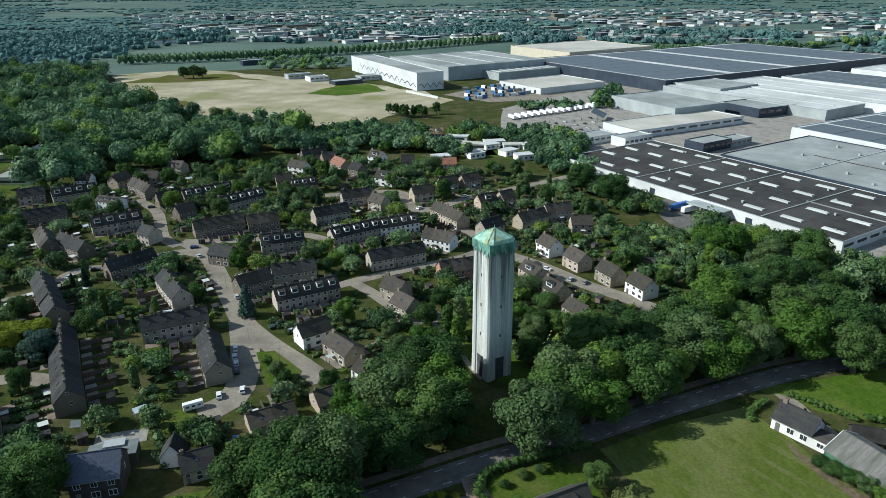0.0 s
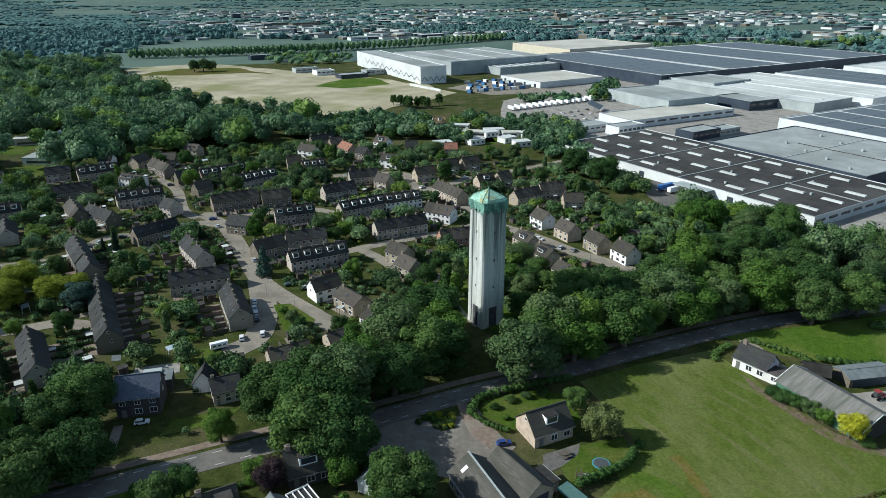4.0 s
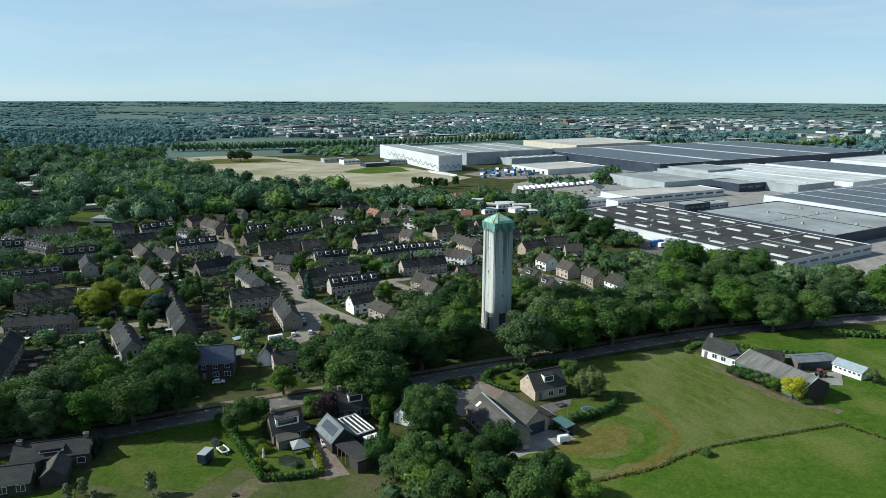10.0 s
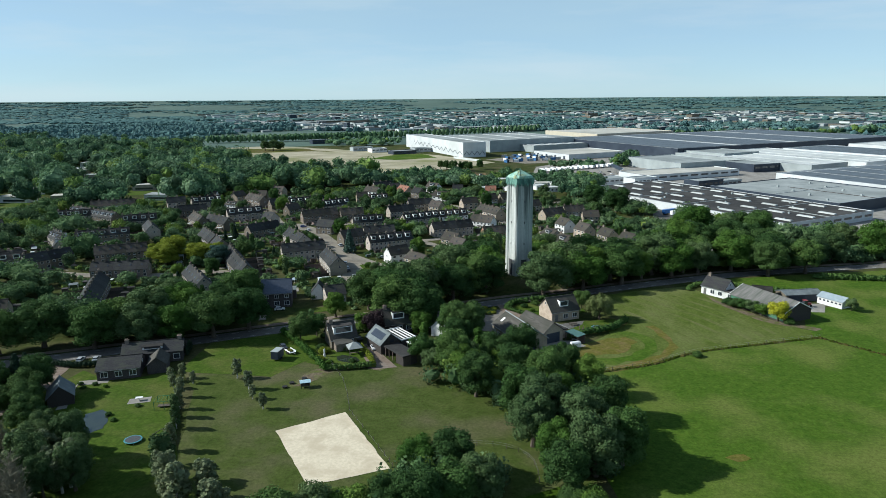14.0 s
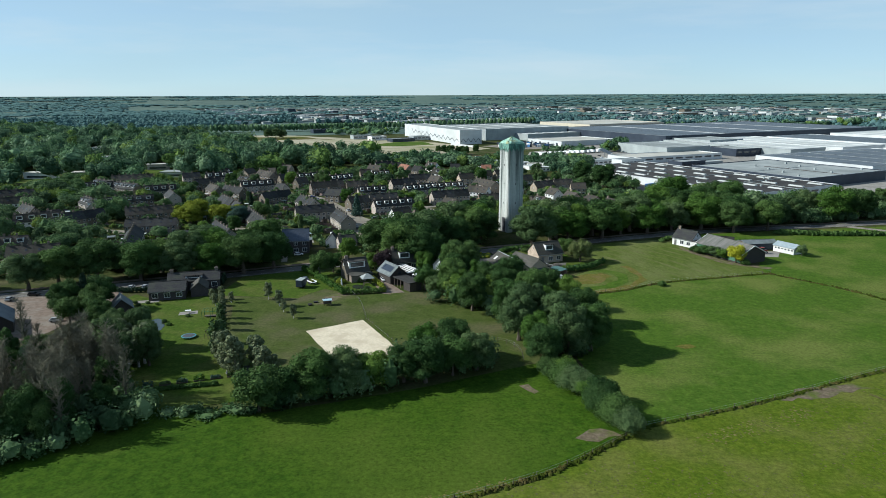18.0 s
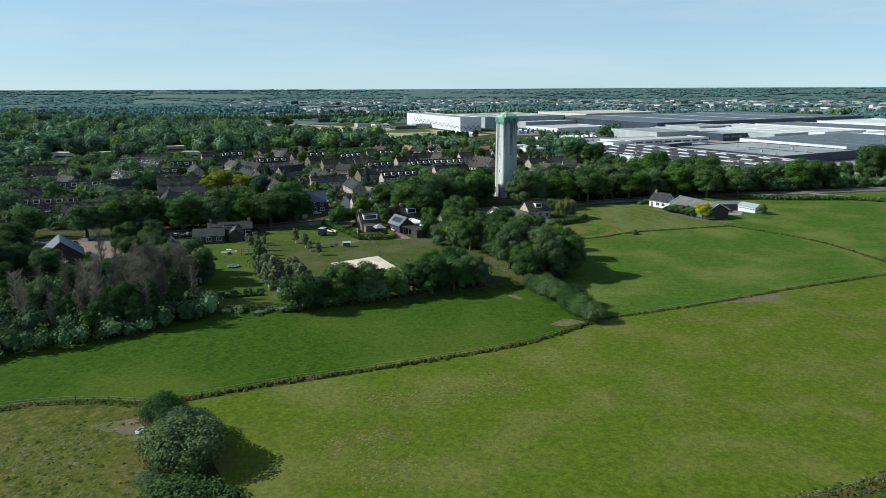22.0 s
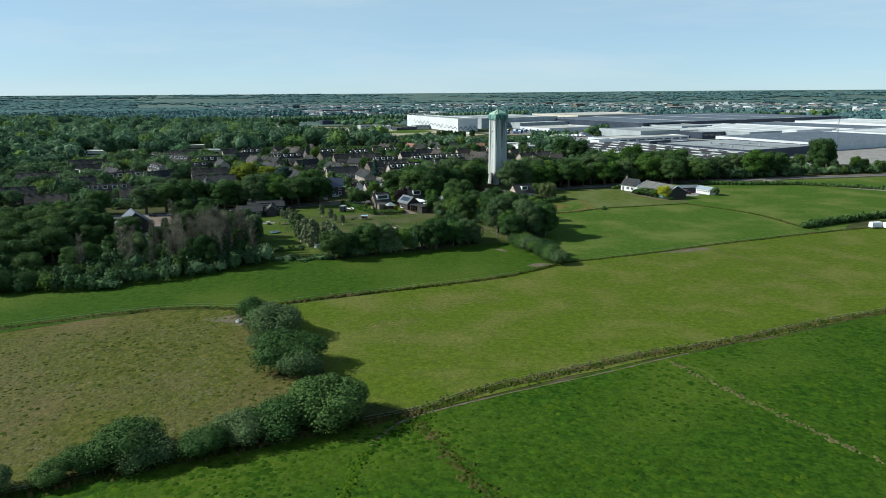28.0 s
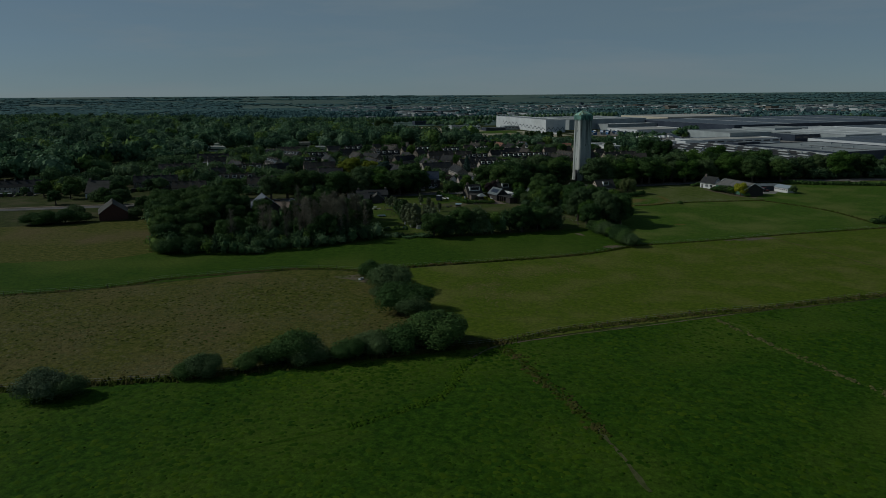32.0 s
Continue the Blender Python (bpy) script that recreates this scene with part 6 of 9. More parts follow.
def fence(points, label, step=4.5, wires=2, height=1.15):
    """Posts with wires between them."""
    t = thing("fence", pose(points[0][0], points[0][1], 0), label, "fence", "field fences")
    if "post" not in POST:
        POST["post"] = Mesh().column([(0, 0, -0.3), (0, 0, 0.9), (0.01, 0, 1.2)], [0.07, 0.065, 0.05], 6).data("post", TIMBER)
    line = smooth_line(points, step)
    rng = random.Random(int(points[0][0] * 7))
    for p in line:
        part("post", POST["post"], None, t, m=pose(p.x - points[0][0], p.y - points[0][1], 0, rng.uniform(-4, 4), rng.uniform(-4, 4)) @ Matrix.Diagonal((1, 1, rng.uniform(0.85, 1.1), 1)))
    for w in range(wires):
        z = height * (0.55 + 0.4 * w)
        part("wire", Mesh().column([(p.x - points[0][0], p.y - points[0][1], z) for p in line], [0.012] * len(line), 3), CHROME, t)
    return t


PAINTS = {}


def paint(colour):
    if colour not in PAINTS:
        base = {"white": (0.72, 0.72, 0.72), "grey": (0.28, 0.29, 0.3), "black": (0.02, 0.02, 0.022), "blue": (0.02, 0.05, 0.2), "silver": (0.5, 0.52, 0.54), "red": (0.3, 0.025, 0.02), "dark_green": (0.02, 0.06, 0.05)}[colour]
        PAINTS[colour] = mat(colour + "_car_paint", tuple(0.92 * c for c in base), base, 2.0, 0.3, metal=0.2 if colour in ("grey", "silver") else 0.0, spec=0.6)
    return PAINTS[colour]


def car(x, y, turn, colour, estate=False, label=""):
    text = label or f"{colour.replace('_', ' ')} parked {'estate' if estate else 'hatchback'} car"

    def build(m):
        t = thing("car", m, text, "car", "parked cars")
        lower = [(-2.1, 0.3), (2.1, 0.3), (2.15, 0.65), (1.95, 0.86), (0.95, 0.95), (-1.95, 0.98), (-2.12, 0.7)]
        b = Mesh()
        n = len(lower)
        b.add([(u, -0.85, z) for u, z in lower] + [(u, 0.85, z) for u, z in lower], [tuple(range(n)), tuple(range(2 * n - 1, n - 1, -1))] + [(i, n + i, n + (i + 1) % n, (i + 1) % n) for i in range(n)])
        part("body", b, paint(colour), t)
        back = -1.95 if estate else -1.75
        g = [(0.95, 0.95), (0.3, 1.42), (back + 0.35, 1.42), (back, 0.98)]
        part("cabin_glass", Mesh().add([(u, -0.78 if z < 1 else -0.66, z) for u, z in g] + [(u, 0.78 if z < 1 else 0.66, z) for u, z in g], [(0, 1, 2, 3), (7, 6, 5, 4), (0, 4, 5, 1), (1, 5, 6, 2), (2, 6, 7, 3)]), GLASS, t)
        part("roof", box(back + 0.3, 0.36, -0.68, 0.68, 1.41, 1.48), paint(colour), t)
        wheel = Mesh().add([(0.32 * math.cos(i * math.pi / 5), s * 0.1, 0.32 * math.sin(i * math.pi / 5)) for s in (-1, 1) for i in range(10)], [tuple(range(10)), tuple(range(19, 9, -1))] + [(i, 10 + i, 10 + (i + 1) % 10, (i + 1) % 10) for i in range(10)]).data("wheel", RUBBER)
        for u in (-1.3, 1.35):
            for v in (-0.8, 0.8):
                part("wheel", wheel, None, t, m=pose(u, v, 0.32))
        return t
    ob = place_house(("car", colour, estate), pose(x, y, 0.1, 0, 0, turn) @ Matrix.Scale(K, 4), build)
    tagged(ob, text, "car", "parked cars")
    ob["label"] = text
    OCC.append((x, y, 2.2))
    return ob


def wheels(t, spots, r=0.32):
    w = Mesh().add([(r * math.cos(i * math.pi / 5), s * 0.1, r * math.sin(i * math.pi / 5)) for s in (-1, 1) for i in range(10)], [tuple(range(10)), tuple(range(19, 9, -1))] + [(i, 10 + i, 10 + (i + 1) % 10, (i + 1) % 10) for i in range(10)]).data("wheel", RUBBER)
    for u, v in spots:
        part("wheel", w, None, t, m=pose(u, v, r))


def along(x1, y1, x2, y2):
    return (x1 + x2) / 2, (y1 + y2) / 2, math.degrees(math.atan2(y2 - y1, x2 - x1)), math.hypot(x2 - x1, y2 - y1)


def note(x, y, r):
    OCC.append((x, y, r))


# ---------------------------------------------------------------- farm and villa
cx, cy, turn, ln = along(-6.4, -60.2, 0.8, -74.9)
gable_house(ln, 8.8, 3.5, 6.5, BRICK_BEIGE, ROOF_PALE, pose(cx, cy, 0, 0, 0, turn), "long farm hall with a weathered grey sheet roof", name="farm_hall", chimneys=0, storeys=1, skylights=0, category="farm hall", fine=True, door=False)
ob = bpy.data.objects["farm_hall"]
part("roof_light", box(-0.45, 0.45, -0.8, 0.8, 0, 0.08), WHITE_PAINT, ob, "white roof light", pose(-ln / 2 + 2.4, -2.2, 5.2, 34.3))
part("ridge_board", box(-ln / 2 - 0.4, ln / 2 + 0.4, -0.2, 0.2, 6.75, 6.8), METAL_GREY, ob)
for s in (-1, 1):
    part("barge_board", Mesh().prism([(0, 6.72), (s * 4.75, 3.42), (s * 4.75, 3.2), (0, 6.5)][::s], ln / 2 + 0.3, ln / 2 + 0.36), METAL_GREY, ob)
part("double_door", box(ln / 2, ln / 2 + 0.06, -0.6, 0.9, 0, 2.3), METAL_DARK, ob)
note(cx, cy, 8)
cx, cy, turn, ln = along(-0.4, -57.6, 6.8, -67.9)
gable_house(ln, 7.2, 3.4, 6.0, BRICK_BEIGE, ROOF_PALE, pose(cx, cy, 0, 0, 0, turn), "shorter farm hall with a grey sheet roof", name="farm_hall", chimneys=0, storeys=1, windows=False, category="farm hall")
ob = bpy.data.objects["farm_hall.001"]
# Dark sheet on the closed gable stands for shade inside the hall.
part("open_front", box(ln / 2, ln / 2 + 0.05, -2.4, 2.4, 0, 3.0), METAL_DARK, ob, "dark panel for the shade in the open hall front")
note(cx, cy, 6)
gable_house(9.8, 8.0, 3.1, 6.7, BRICK_BEIGE, ROOF_SLATE, pose(10.6, -44.6, 0, 0, 0, 26), "beige-brick villa with a dark roof and white dormer", name="villa", dormers=1, chimneys=0, storeys=1, fine=True, dorm_w=3.0)
ob = bpy.data.objects["villa"]
part("chimney", UNIT["chimney"], None, ob, "white-painted chimney", pose(3.2, 0.3, 6.6))
part("lean_to_roof", box(-4.9, 4.9, -5.6, -4.0, 2.5, 2.66), ROOF_SLATE, ob)
for i in range(5):
    part("lean_to_post", box(-4.6 + i * 2.3 - 0.06, -4.6 + i * 2.3 + 0.06, -5.5, -5.38, 0, 2.5), TIMBER, ob)
note(10.6, -44.6, 7)
t = thing("flat_roof_annex", pose(8.2, -62.0, 0, 0, 0, -56), "flat-roofed grey annex beside the farm halls", "annex")
part("wall", box(-2.6, 2.6, -2.0, 2.0, 0, 2.5), BRICK_BEIGE, t)
part("roof", box(-2.8, 2.8, -2.2, 2.2, 2.5, 2.7), FELT, t)
part("roof_edge", Mesh().box(-2.85, 2.85, -2.26, -2.2, 2.46, 2.76).box(-2.85, 2.85, 2.2, 2.26, 2.46, 2.76), METAL_GREY, t)
t = thing("open_shelter", pose(13.2, -66.6, 0, 0, 0, -54), "open timber shelter with a green sheet roof", "shelter")
part("roof", Mesh().prism([(-1.5, 2.45), (1.5, 2.75), (1.5, 2.85), (-1.5, 2.55)], -2.7, 2.7), mat("green_sheet_roof", (0.05, 0.11, 0.1), (0.08, 0.15, 0.135), 1.5, 0.6), t)
for u in (-2.5, 0, 2.5):
    for v in (-1.3, 1.3):
        part("post", box(u - 0.07, u + 0.07, v - 0.07, v + 0.07, 0, 2.5), TIMBER, t)
part("back_wall", box(-2.5, 2.5, 1.22, 1.3, 0, 2.4), WOOD_BROWN, t)
part("bench", Mesh().box(-1.5, 1.5, 0.2, 0.8, 0.4, 0.48).box(-1.4, -1.3, 0.2, 0.8, 0, 0.4).box(1.3, 1.4, 0.2, 0.8, 0, 0.4), WHITE_PAINT, t)
t = thing("horse_trailer", pose(12.6, -72.0, 0.07, 0, 0, 20) @ Matrix.Scale(K, 4), "white horse trailer parked on the yard", "trailer")
part("body", Mesh().prism([(-0.85, 0.5), (0.85, 0.5), (0.85, 2.1), (0.55, 2.5), (-0.55, 2.5), (-0.85, 2.1)], -1.6, 1.5), WHITE_PAINT, t)
part("nose", Mesh().prism([(-0.8, 0.6), (0.8, 0.6), (0.7, 1.6), (0.4, 2.2), (-0.4, 2.2), (-0.7, 1.6)], 1.5, 2.0), WHITE_PAINT, t)
part("mudguard", Mesh().box(-0.7, 0.7, -1.05, -0.86, 0.62, 0.74).box(-0.7, 0.7, 0.86, 1.05, 0.62, 0.74), METAL_DARK, t)
part("drawbar", box(2.0, 3.1, -0.06, 0.06, 0.42, 0.52), CHROME, t)
wheels(t, [(-0.35, -0.95), (0.35, -0.95), (-0.35, 0.95), (0.35, 0.95)])
t = thing("crate", pose(3.4, -75.4, 0.08, 0, 0, 20), "grey wire-mesh box pallet on the yard", "crate")
part("box", box(-0.8, 0.8, -0.6, 0.6, 0.12, 1.4), CHROME, t)
part("pallet", Mesh().box(-0.8, 0.8, -0.6, -0.4, 0, 0.12).box(-0.8, 0.8, 0.4, 0.6, 0, 0.12), TIMBER, t)
t = thing("firewood_pile", pose(-11.6, -67.0, 0.05, 0, 0, -64), "heap of pale boulders and logs", "heap")
part("heap", join([rough_blob(np.random.default_rng(i), ((i % 4) * 0.6, (i // 4) * 0.5, 0.3), (0.45, 0.35, 0.35), ICO1, 0.25) for i in range(12)], "heap", mat("pale_logs", (0.35, 0.27, 0.19), (0.5, 0.41, 0.3), 2, 0.9)), None, t)
car(1.4, -49.2, 12, "blue")
hedge([(30.5, -49.5), (28.8, -52), (26, -56), (20.5, -59.3), (15.6, -62), (12.2, -64.8)], 1.9, 2.3, "clipped green hedge round the villa lawn")
hedge([(-5.6, -38.4), (-4.6, -34.6), (-2.2, -31.6), (3, -29.2), (10.4, -26.4), (19, -23.4)], 1.9, 1.8, "green hedge along the front garden")
hedge([(-5.4, -38.6), (-1.5, -42.6), (2.5, -44.6)], 1.1, 1.2, "low clipped hedge along the forecourt")
for i, (x, y, h) in enumerate([(0, -36, 1.6), (4, -33, 2.0), (8, -31.5, 1.8), (-14, -41, 1.3), (-12, -42.5, 1.2), (-16, -40.5, 1.4), (-13.5, -43.5, 1.1), (2.5, -40, 1.3), (-17.5, -42, 1.2), (12, -30, 2.2)]):
    tree("bush", x, y, h, i % 4, 1.2, group="garden shrubs", label="low rounded garden shrub")
tree("willow", 23.0, -46.4, 8.4, 0, 1.05, LEAF_WILLOW, group="garden trees")
tree("round", 18.6, -36.3, 7.0, 1, 1.1, group="garden trees")


def trampoline(x, y, r, label):
    t = thing("trampoline", pose(x, y, 0.05), label, "trampoline")
    n = 24
    ring = lambda q, z: [(q * math.cos(2 * math.pi * i / n), q * math.sin(2 * math.pi * i / n), z) for i in range(n)]
    part("jumping_mat", Mesh().add(ring(r * 0.84, 0.5), [tuple(range(n))]), TRAMP, t)
    part("edge_pad", Mesh().add(ring(r * 0.84, 0.5) + ring(r, 0.47) + ring(r, 0.4), [(i, n + i, n + (i + 1) % n, (i + 1) % n) for i in range(n)] + [(n + i, 2 * n + i, 2 * n + (i + 1) % n, n + (i + 1) % n) for i in range(n)]), TEAL, t)
    for i in range(6):
        a = math.pi * i / 3
        part("leg", Mesh().column([(r * 0.95 * math.cos(a), r * 0.95 * math.sin(a), 0), (r * 0.95 * math.cos(a), r * 0.95 * math.sin(a), 0.45)], [0.04, 0.04], 5), CHROME, t)


trampoline(21.2, -55.4, 1.9, "round trampoline with a teal edge on the villa lawn")
trampoline(-83.9, -129.3, 1.8, "large round trampoline with a teal edge pad")
t = thing("garden_table_set", pose(14.2, -52.6, 0.08, 0, 0, 26), "weathered garden table with benches on the terrace", "garden table")
part("tabletop", box(-1.1, 1.1, -0.5, 0.5, 0.7, 0.76), TIMBER, t)
for u in (-0.9, 0.9):
    for v in (-0.4, 0.4):
        part("leg", box(u - 0.05, u + 0.05, v - 0.05, v + 0.05, 0, 0.7), TIMBER, t)
for v in (-0.95, 0.95):
    part("bench", Mesh().box(-1.0, 1.0, v - 0.18, v + 0.18, 0.4, 0.46).box(-0.9, -0.8, v - 0.15, v + 0.15, 0, 0.4).box(0.8, 0.9, v - 0.15, v + 0.15, 0, 0.4), TIMBER, t)
sheet("villa_terrace", [(9.5, -52.5), (18, -48.5), (17, -52), (13, -56), (9, -58.5)], 0.1, ASPHALT, "dark grey paved terrace of the villa", 0.1, step=2, category="terrace")
t = thing("climbing_frame", pose(16.2, -60.0, 0.06, 0, 0, 30), "wooden climbing frame with a slide", "climbing frame")
for u in (-0.7, 0.7):
    for v in (-0.7, 0.7):
        part("post", box(u - 0.06, u + 0.06, v - 0.06, v + 0.06, 0, 2.2), WOOD_BROWN, t)
part("platform", box(-0.75, 0.75, -0.75, 0.75, 1.2, 1.3), WOOD_BROWN, t)
part("slide", Mesh().prism([(-0.3, 1.2), (0.3, 1.2), (0.3, 1.26), (-0.3, 1.26)], 0, 0.01).add([(0.75, -0.3, 1.25), (0.75, 0.3, 1.25), (2.7, 0.3, 0.2), (2.7, -0.3, 0.2), (0.75, -0.3, 1.2), (0.75, 0.3, 1.2), (2.7, 0.3, 0.15), (2.7, -0.3, 0.15)], [(3, 2, 1, 0), (4, 5, 6, 7), (0, 1, 5, 4), (2, 3, 7, 6), (1, 2, 6, 5), (3, 0, 4, 7)]), WHITE_PAINT, t)

# ---------------------------------------------------------------- houses south of the road
gable_house(7.4, 7.6, 2.7, 6.4, BRICK_BROWN, ROOF_SLATE, pose(-53.6, -71.5, 0, 0, 0, 29), "house with a dark tiled roof and long pale-green dormer", dormers=1, dorm_w=5.4, storeys=1, fine=True, name="house_with_dormer")
ob = bpy.data.objects["house_with_dormer"]
part("annex_wall", box(-3.2, 1.6, -6.6, -3.8, 0, 2.3), BRICK_BROWN, ob)
part("annex_roof", Mesh().prism([(-6.8, 2.2), (-3.7, 2.7), (-3.7, 2.82), (-6.8, 2.32)], -3.4, 1.8), ROOF_PALE, ob, "grey lean-to roof")
note(-53.6, -71.5, 7)
cx, cy, turn, ln = along(-43.4, -71.1, -38.2, -78.0)
h = gable_house(ln, 6.0, 2.9, 5.5, WOOD_DARK, ZINC, pose(cx, cy, 0, 0, 0, turn), "black boarded barn house with solar panels on a pale roof", windows=False, chimneys=0, name="solar_barn_house", panels=6, fine=True)
part("gable_window", UNIT["pane"], None, h, "round-topped gable window", pose(ln / 2 + 0.02, 0.4, 2.9, 0, 0, 90) @ Matrix.Diagonal((1.2, 1, 1.0, 1)))
note(cx, cy, 5)
t = thing("flat_black_shed", pose(-34.8, -82.6, 0, 0, 0, -50), "long black shed with a flat felt roof", "shed")
part("wall", Mesh().box(-4.6, 4.6, 1.9, 2.1, 0, 2.7).box(-4.6, -4.4, -2.1, 1.9, 0, 2.7).box(1.0, 4.6, -2.1, -1.9, 0, 2.7).box(4.4, 4.6, -1.9, 1.9, 0, 2.7), WOOD_DARK, t)
part("roof", box(-4.8, 4.8, -2.4, 2.3, 2.7, 2.9), FELT_BLACK, t)
for u in (-4.4, -2.6, -0.8):
    part("post", box(u - 0.08, u + 0.08, -2.1, -1.94, 0, 2.7), WOOD_BROWN, t)
part("board_wall", box(4.6, 4.66, -2.0, 0.2, 0, 2.4), WOOD_BROWN, t, "warm brown board wall")
note(-34.8, -82.6, 5)
t = thing("glazed_carport", pose(-36.6, -70.8, 0, 0, 0, -51), "flat roof with white-framed rooflight strips", "carport")
part("wall", box(-4.6, 4.6, -2.3, 2.3, 0, 2.7), BRICK_DARK, t)
part("roof", box(-4.7, 4.7, -2.4, 2.4, 2.7, 2.8), FELT_BLACK, t)
for v in (-2.3, -1.1, 0.1, 1.3, 2.3):
    part("roof_rail", box(-4.7, 4.7, v - 0.08, v + 0.08, 2.8, 3.1), WHITE_PAINT, t, "white roof rail")
part("end_rail", box(4.55, 4.75, -2.4, 2.4, 2.8, 3.15), WHITE_PAINT, t)
part("end_rail", box(-4.75, -4.55, -2.4, 2.4, 2.8, 3.15), WHITE_PAINT, t)
t = thing("white_awning", pose(-31.6, -76.4, 0, 0, 0, -51), "white corrugated awning roof on posts", "awning")
for k in range(6):
    part("roof_sheet", Mesh().prism([(-1.8 + k * 0.6, 2.5), (-1.22 + k * 0.6, 2.5), (-1.22 + k * 0.6, 2.56), (-1.5 + k * 0.6, 2.66), (-1.8 + k * 0.6, 2.56)], -1.8, 1.8), WHITE_PAINT, t)
for u in (-1.6, 1.6):
    for v in (-1.6, 1.6):
        part("post", box(u - 0.05, u + 0.05, v - 0.05, v + 0.05, 0, 2.5), WHITE_PAINT, t)
note(-36, -72, 5)
gable_house(8.6, 8.0, 2.9, 6.6, BRICK_DARK, ROOF_SLATE, pose(-39.6, -58.6, 0, 0, 0, 25), "dark house with a broad white dormer window", dormers=1, dorm_w=3.6, storeys=1, fine=True, name="dark_house")
note(-39.6, -58.6, 6)
gable_house(7.5, 6.0, 2.8, 5.8, PLASTER, ZINC, pose(-24.0, -62.0, 0, 0, 0, 64), "white cottage with a pale grey roof under trees", storeys=1, chimneys=0, name="cottage", fine=True)
note(-24, -62, 5)
t = thing("garden_pavilion", pose(-48.0, -79.6, 0.06, 0, 0, 25), "open garden pavilion with a pale hipped roof", "pavilion")
part("roof", Mesh().add([(-2, -2, 2.2), (2, -2, 2.2), (2, 2, 2.2), (-2, 2, 2.2), (-0.3, 0, 3.5), (0.3, 0, 3.5)], [(0, 1, 5, 4), (1, 2, 5), (2, 3, 4, 5), (3, 0, 4), (3, 2, 1, 0)]), ROOF_GRAVEL, t)
for u in (-1.7, 1.7):
    for v in (-1.7, 1.7):
        part("post", box(u - 0.07, u + 0.07, v - 0.07, v + 0.07, 0, 2.25), TIMBER, t)
part("bench", Mesh().box(-1.2, 1.2, -0.4, 0.2, 0.4, 0.48).box(-1.1, -1.0, -0.4, 0.2, 0, 0.4).box(1.0, 1.1, -0.4, 0.2, 0, 0.4), TIMBER, t)
sheet("garden_pond", [(-51, -80.5), (-47, -82), (-45.5, -84.5), (-48, -86), (-51.5, -84.5), (-52.5, -82)], 0.1, WATER, "small dark garden pond", 0.2, step=1.2, category="pond")
sheet("bungalow_pond", [(-101, -118.5), (-98.5, -116), (-95.5, -117.5), (-93.3, -124.5), (-95, -126.8), (-98, -126)], 0.1, WATER, "round dark garden pond", 0.3, step=1.2, category="pond")
t = thing("pond_jetty", pose(-100.2, -124.6, 0.1, 0, 0, 70), "grey wooden jetty with two garden chairs", "jetty")
for k in range(8):
    part("plank", box(-1.4 + k * 0.36, -1.08 + k * 0.36, -1.0, 1.0, 0.1, 0.16), TIMBER, t)
part("bench", Mesh().box(-0.9, 0.9, -0.3, 0.3, 0.45, 0.52).box(-0.8, -0.7, -0.3, 0.3, 0.16, 0.45).box(0.7, 0.8, -0.3, 0.3, 0.16, 0.45).box(-0.9, 0.9, 0.25, 0.33, 0.52, 1.0), WOOD_DARK, t)
t = thing("white_statue", pose(-55.8, -81.8, 0.05), "white garden statue among shrubs", "statue")
part("statue", Mesh().column([(0, 0, 0), (0, 0, 0.8), (0, 0, 0.85), (0, 0, 1.9), (0, 0, 2.3)], [0.32, 0.26, 0.2, 0.24, 0.06], 8), PLASTER, t)
car(-43.4, -75.6, -66, "white")
car(-49.0, -68.6, -58, "black", True)
hedge([(-72.5, -65), (-68, -70.5), (-63.8, -76.2), (-60, -81.5), (-56, -87.2), (-53.5, -91)], 1.5, 1.8, "long ragged hedge beside the lawn", ragged=0.4, leafmat=LEAF[3])
hedge([(-46.9, -75.6), (-45, -79), (-42, -85.6), (-41.3, -88)], 1.1, 1.5, "yellow-green hedge by the drive", leafmat=LEAF_LIME)
hedge([(-53.5, -91), (-47, -90), (-41.3, -88)], 1.2, 1.5, "clipped hedge at the end of the garden")
hedge([(-60, -67.5), (-52, -63.5), (-46, -60.5)], 1.0, 1.2, "hedge along the road garden")
for i, (x, y, h) in enumerate([(-58, -77, 1.8), (-56.5, -79.5, 2.0), (-51, -77.2, 1.6), (-53, -87, 1.5), (-47.4, -85.4, 1.2), (-56.5, -85, 1.8), (-58.5, -83, 1.5), (-55.2, -88, 1.6)]):
    tree("bush", x, y, h, i % 4, 1.3, LEAF_LIME if i in (1, 5) else None, group="garden shrubs", label="rounded garden shrub on the lawn")
for i, (k, x, y, h, lm) in enumerate([("round", -65.5, -71, 8.5, None), ("round", -62, -66.5, 7.5, None), ("broad", -60.3, -49.5, 8.5, LEAF[3]), ("round", -31.5, -61.5, 8, LEAF[3]), ("column", -28.3, -59, 8.5, None), ("round", -45.5, -64.5, 8, LEAF_PURPLE), ("round", -48.5, -62.5, 7, LEAF[3]), ("column", -33.2, -63.2, 5.5, LEAF[3]), ("column", -29.5, -73, 7.5, None), ("broad", -17.8, -69.5, 13, LEAF[0]), ("broad", -19.5, -75.5, 10, LEAF[0]), ("broad", -22, -66, 11, LEAF[1]), ("round", -29.2, -84.4, 8, LEAF[1]), ("round", -25.6, -89, 6.5, LEAF[2]), ("round", -11, -87, 7.5, LEAF[3]), ("column", -16.8, -88, 8, None), ("round", -7, -91, 8, LEAF[3]), ("round", -21.5, -89.5, 6.5, LEAF[1]), ("column", -14, -81.5, 9.0, None), ("round", -26, -80.5, 6, None), ("round", -15.5, -84, 6.5, LEAF[2])]):
    tree(k, x, y, h, i % 5, 1.1, lm, group="garden trees")
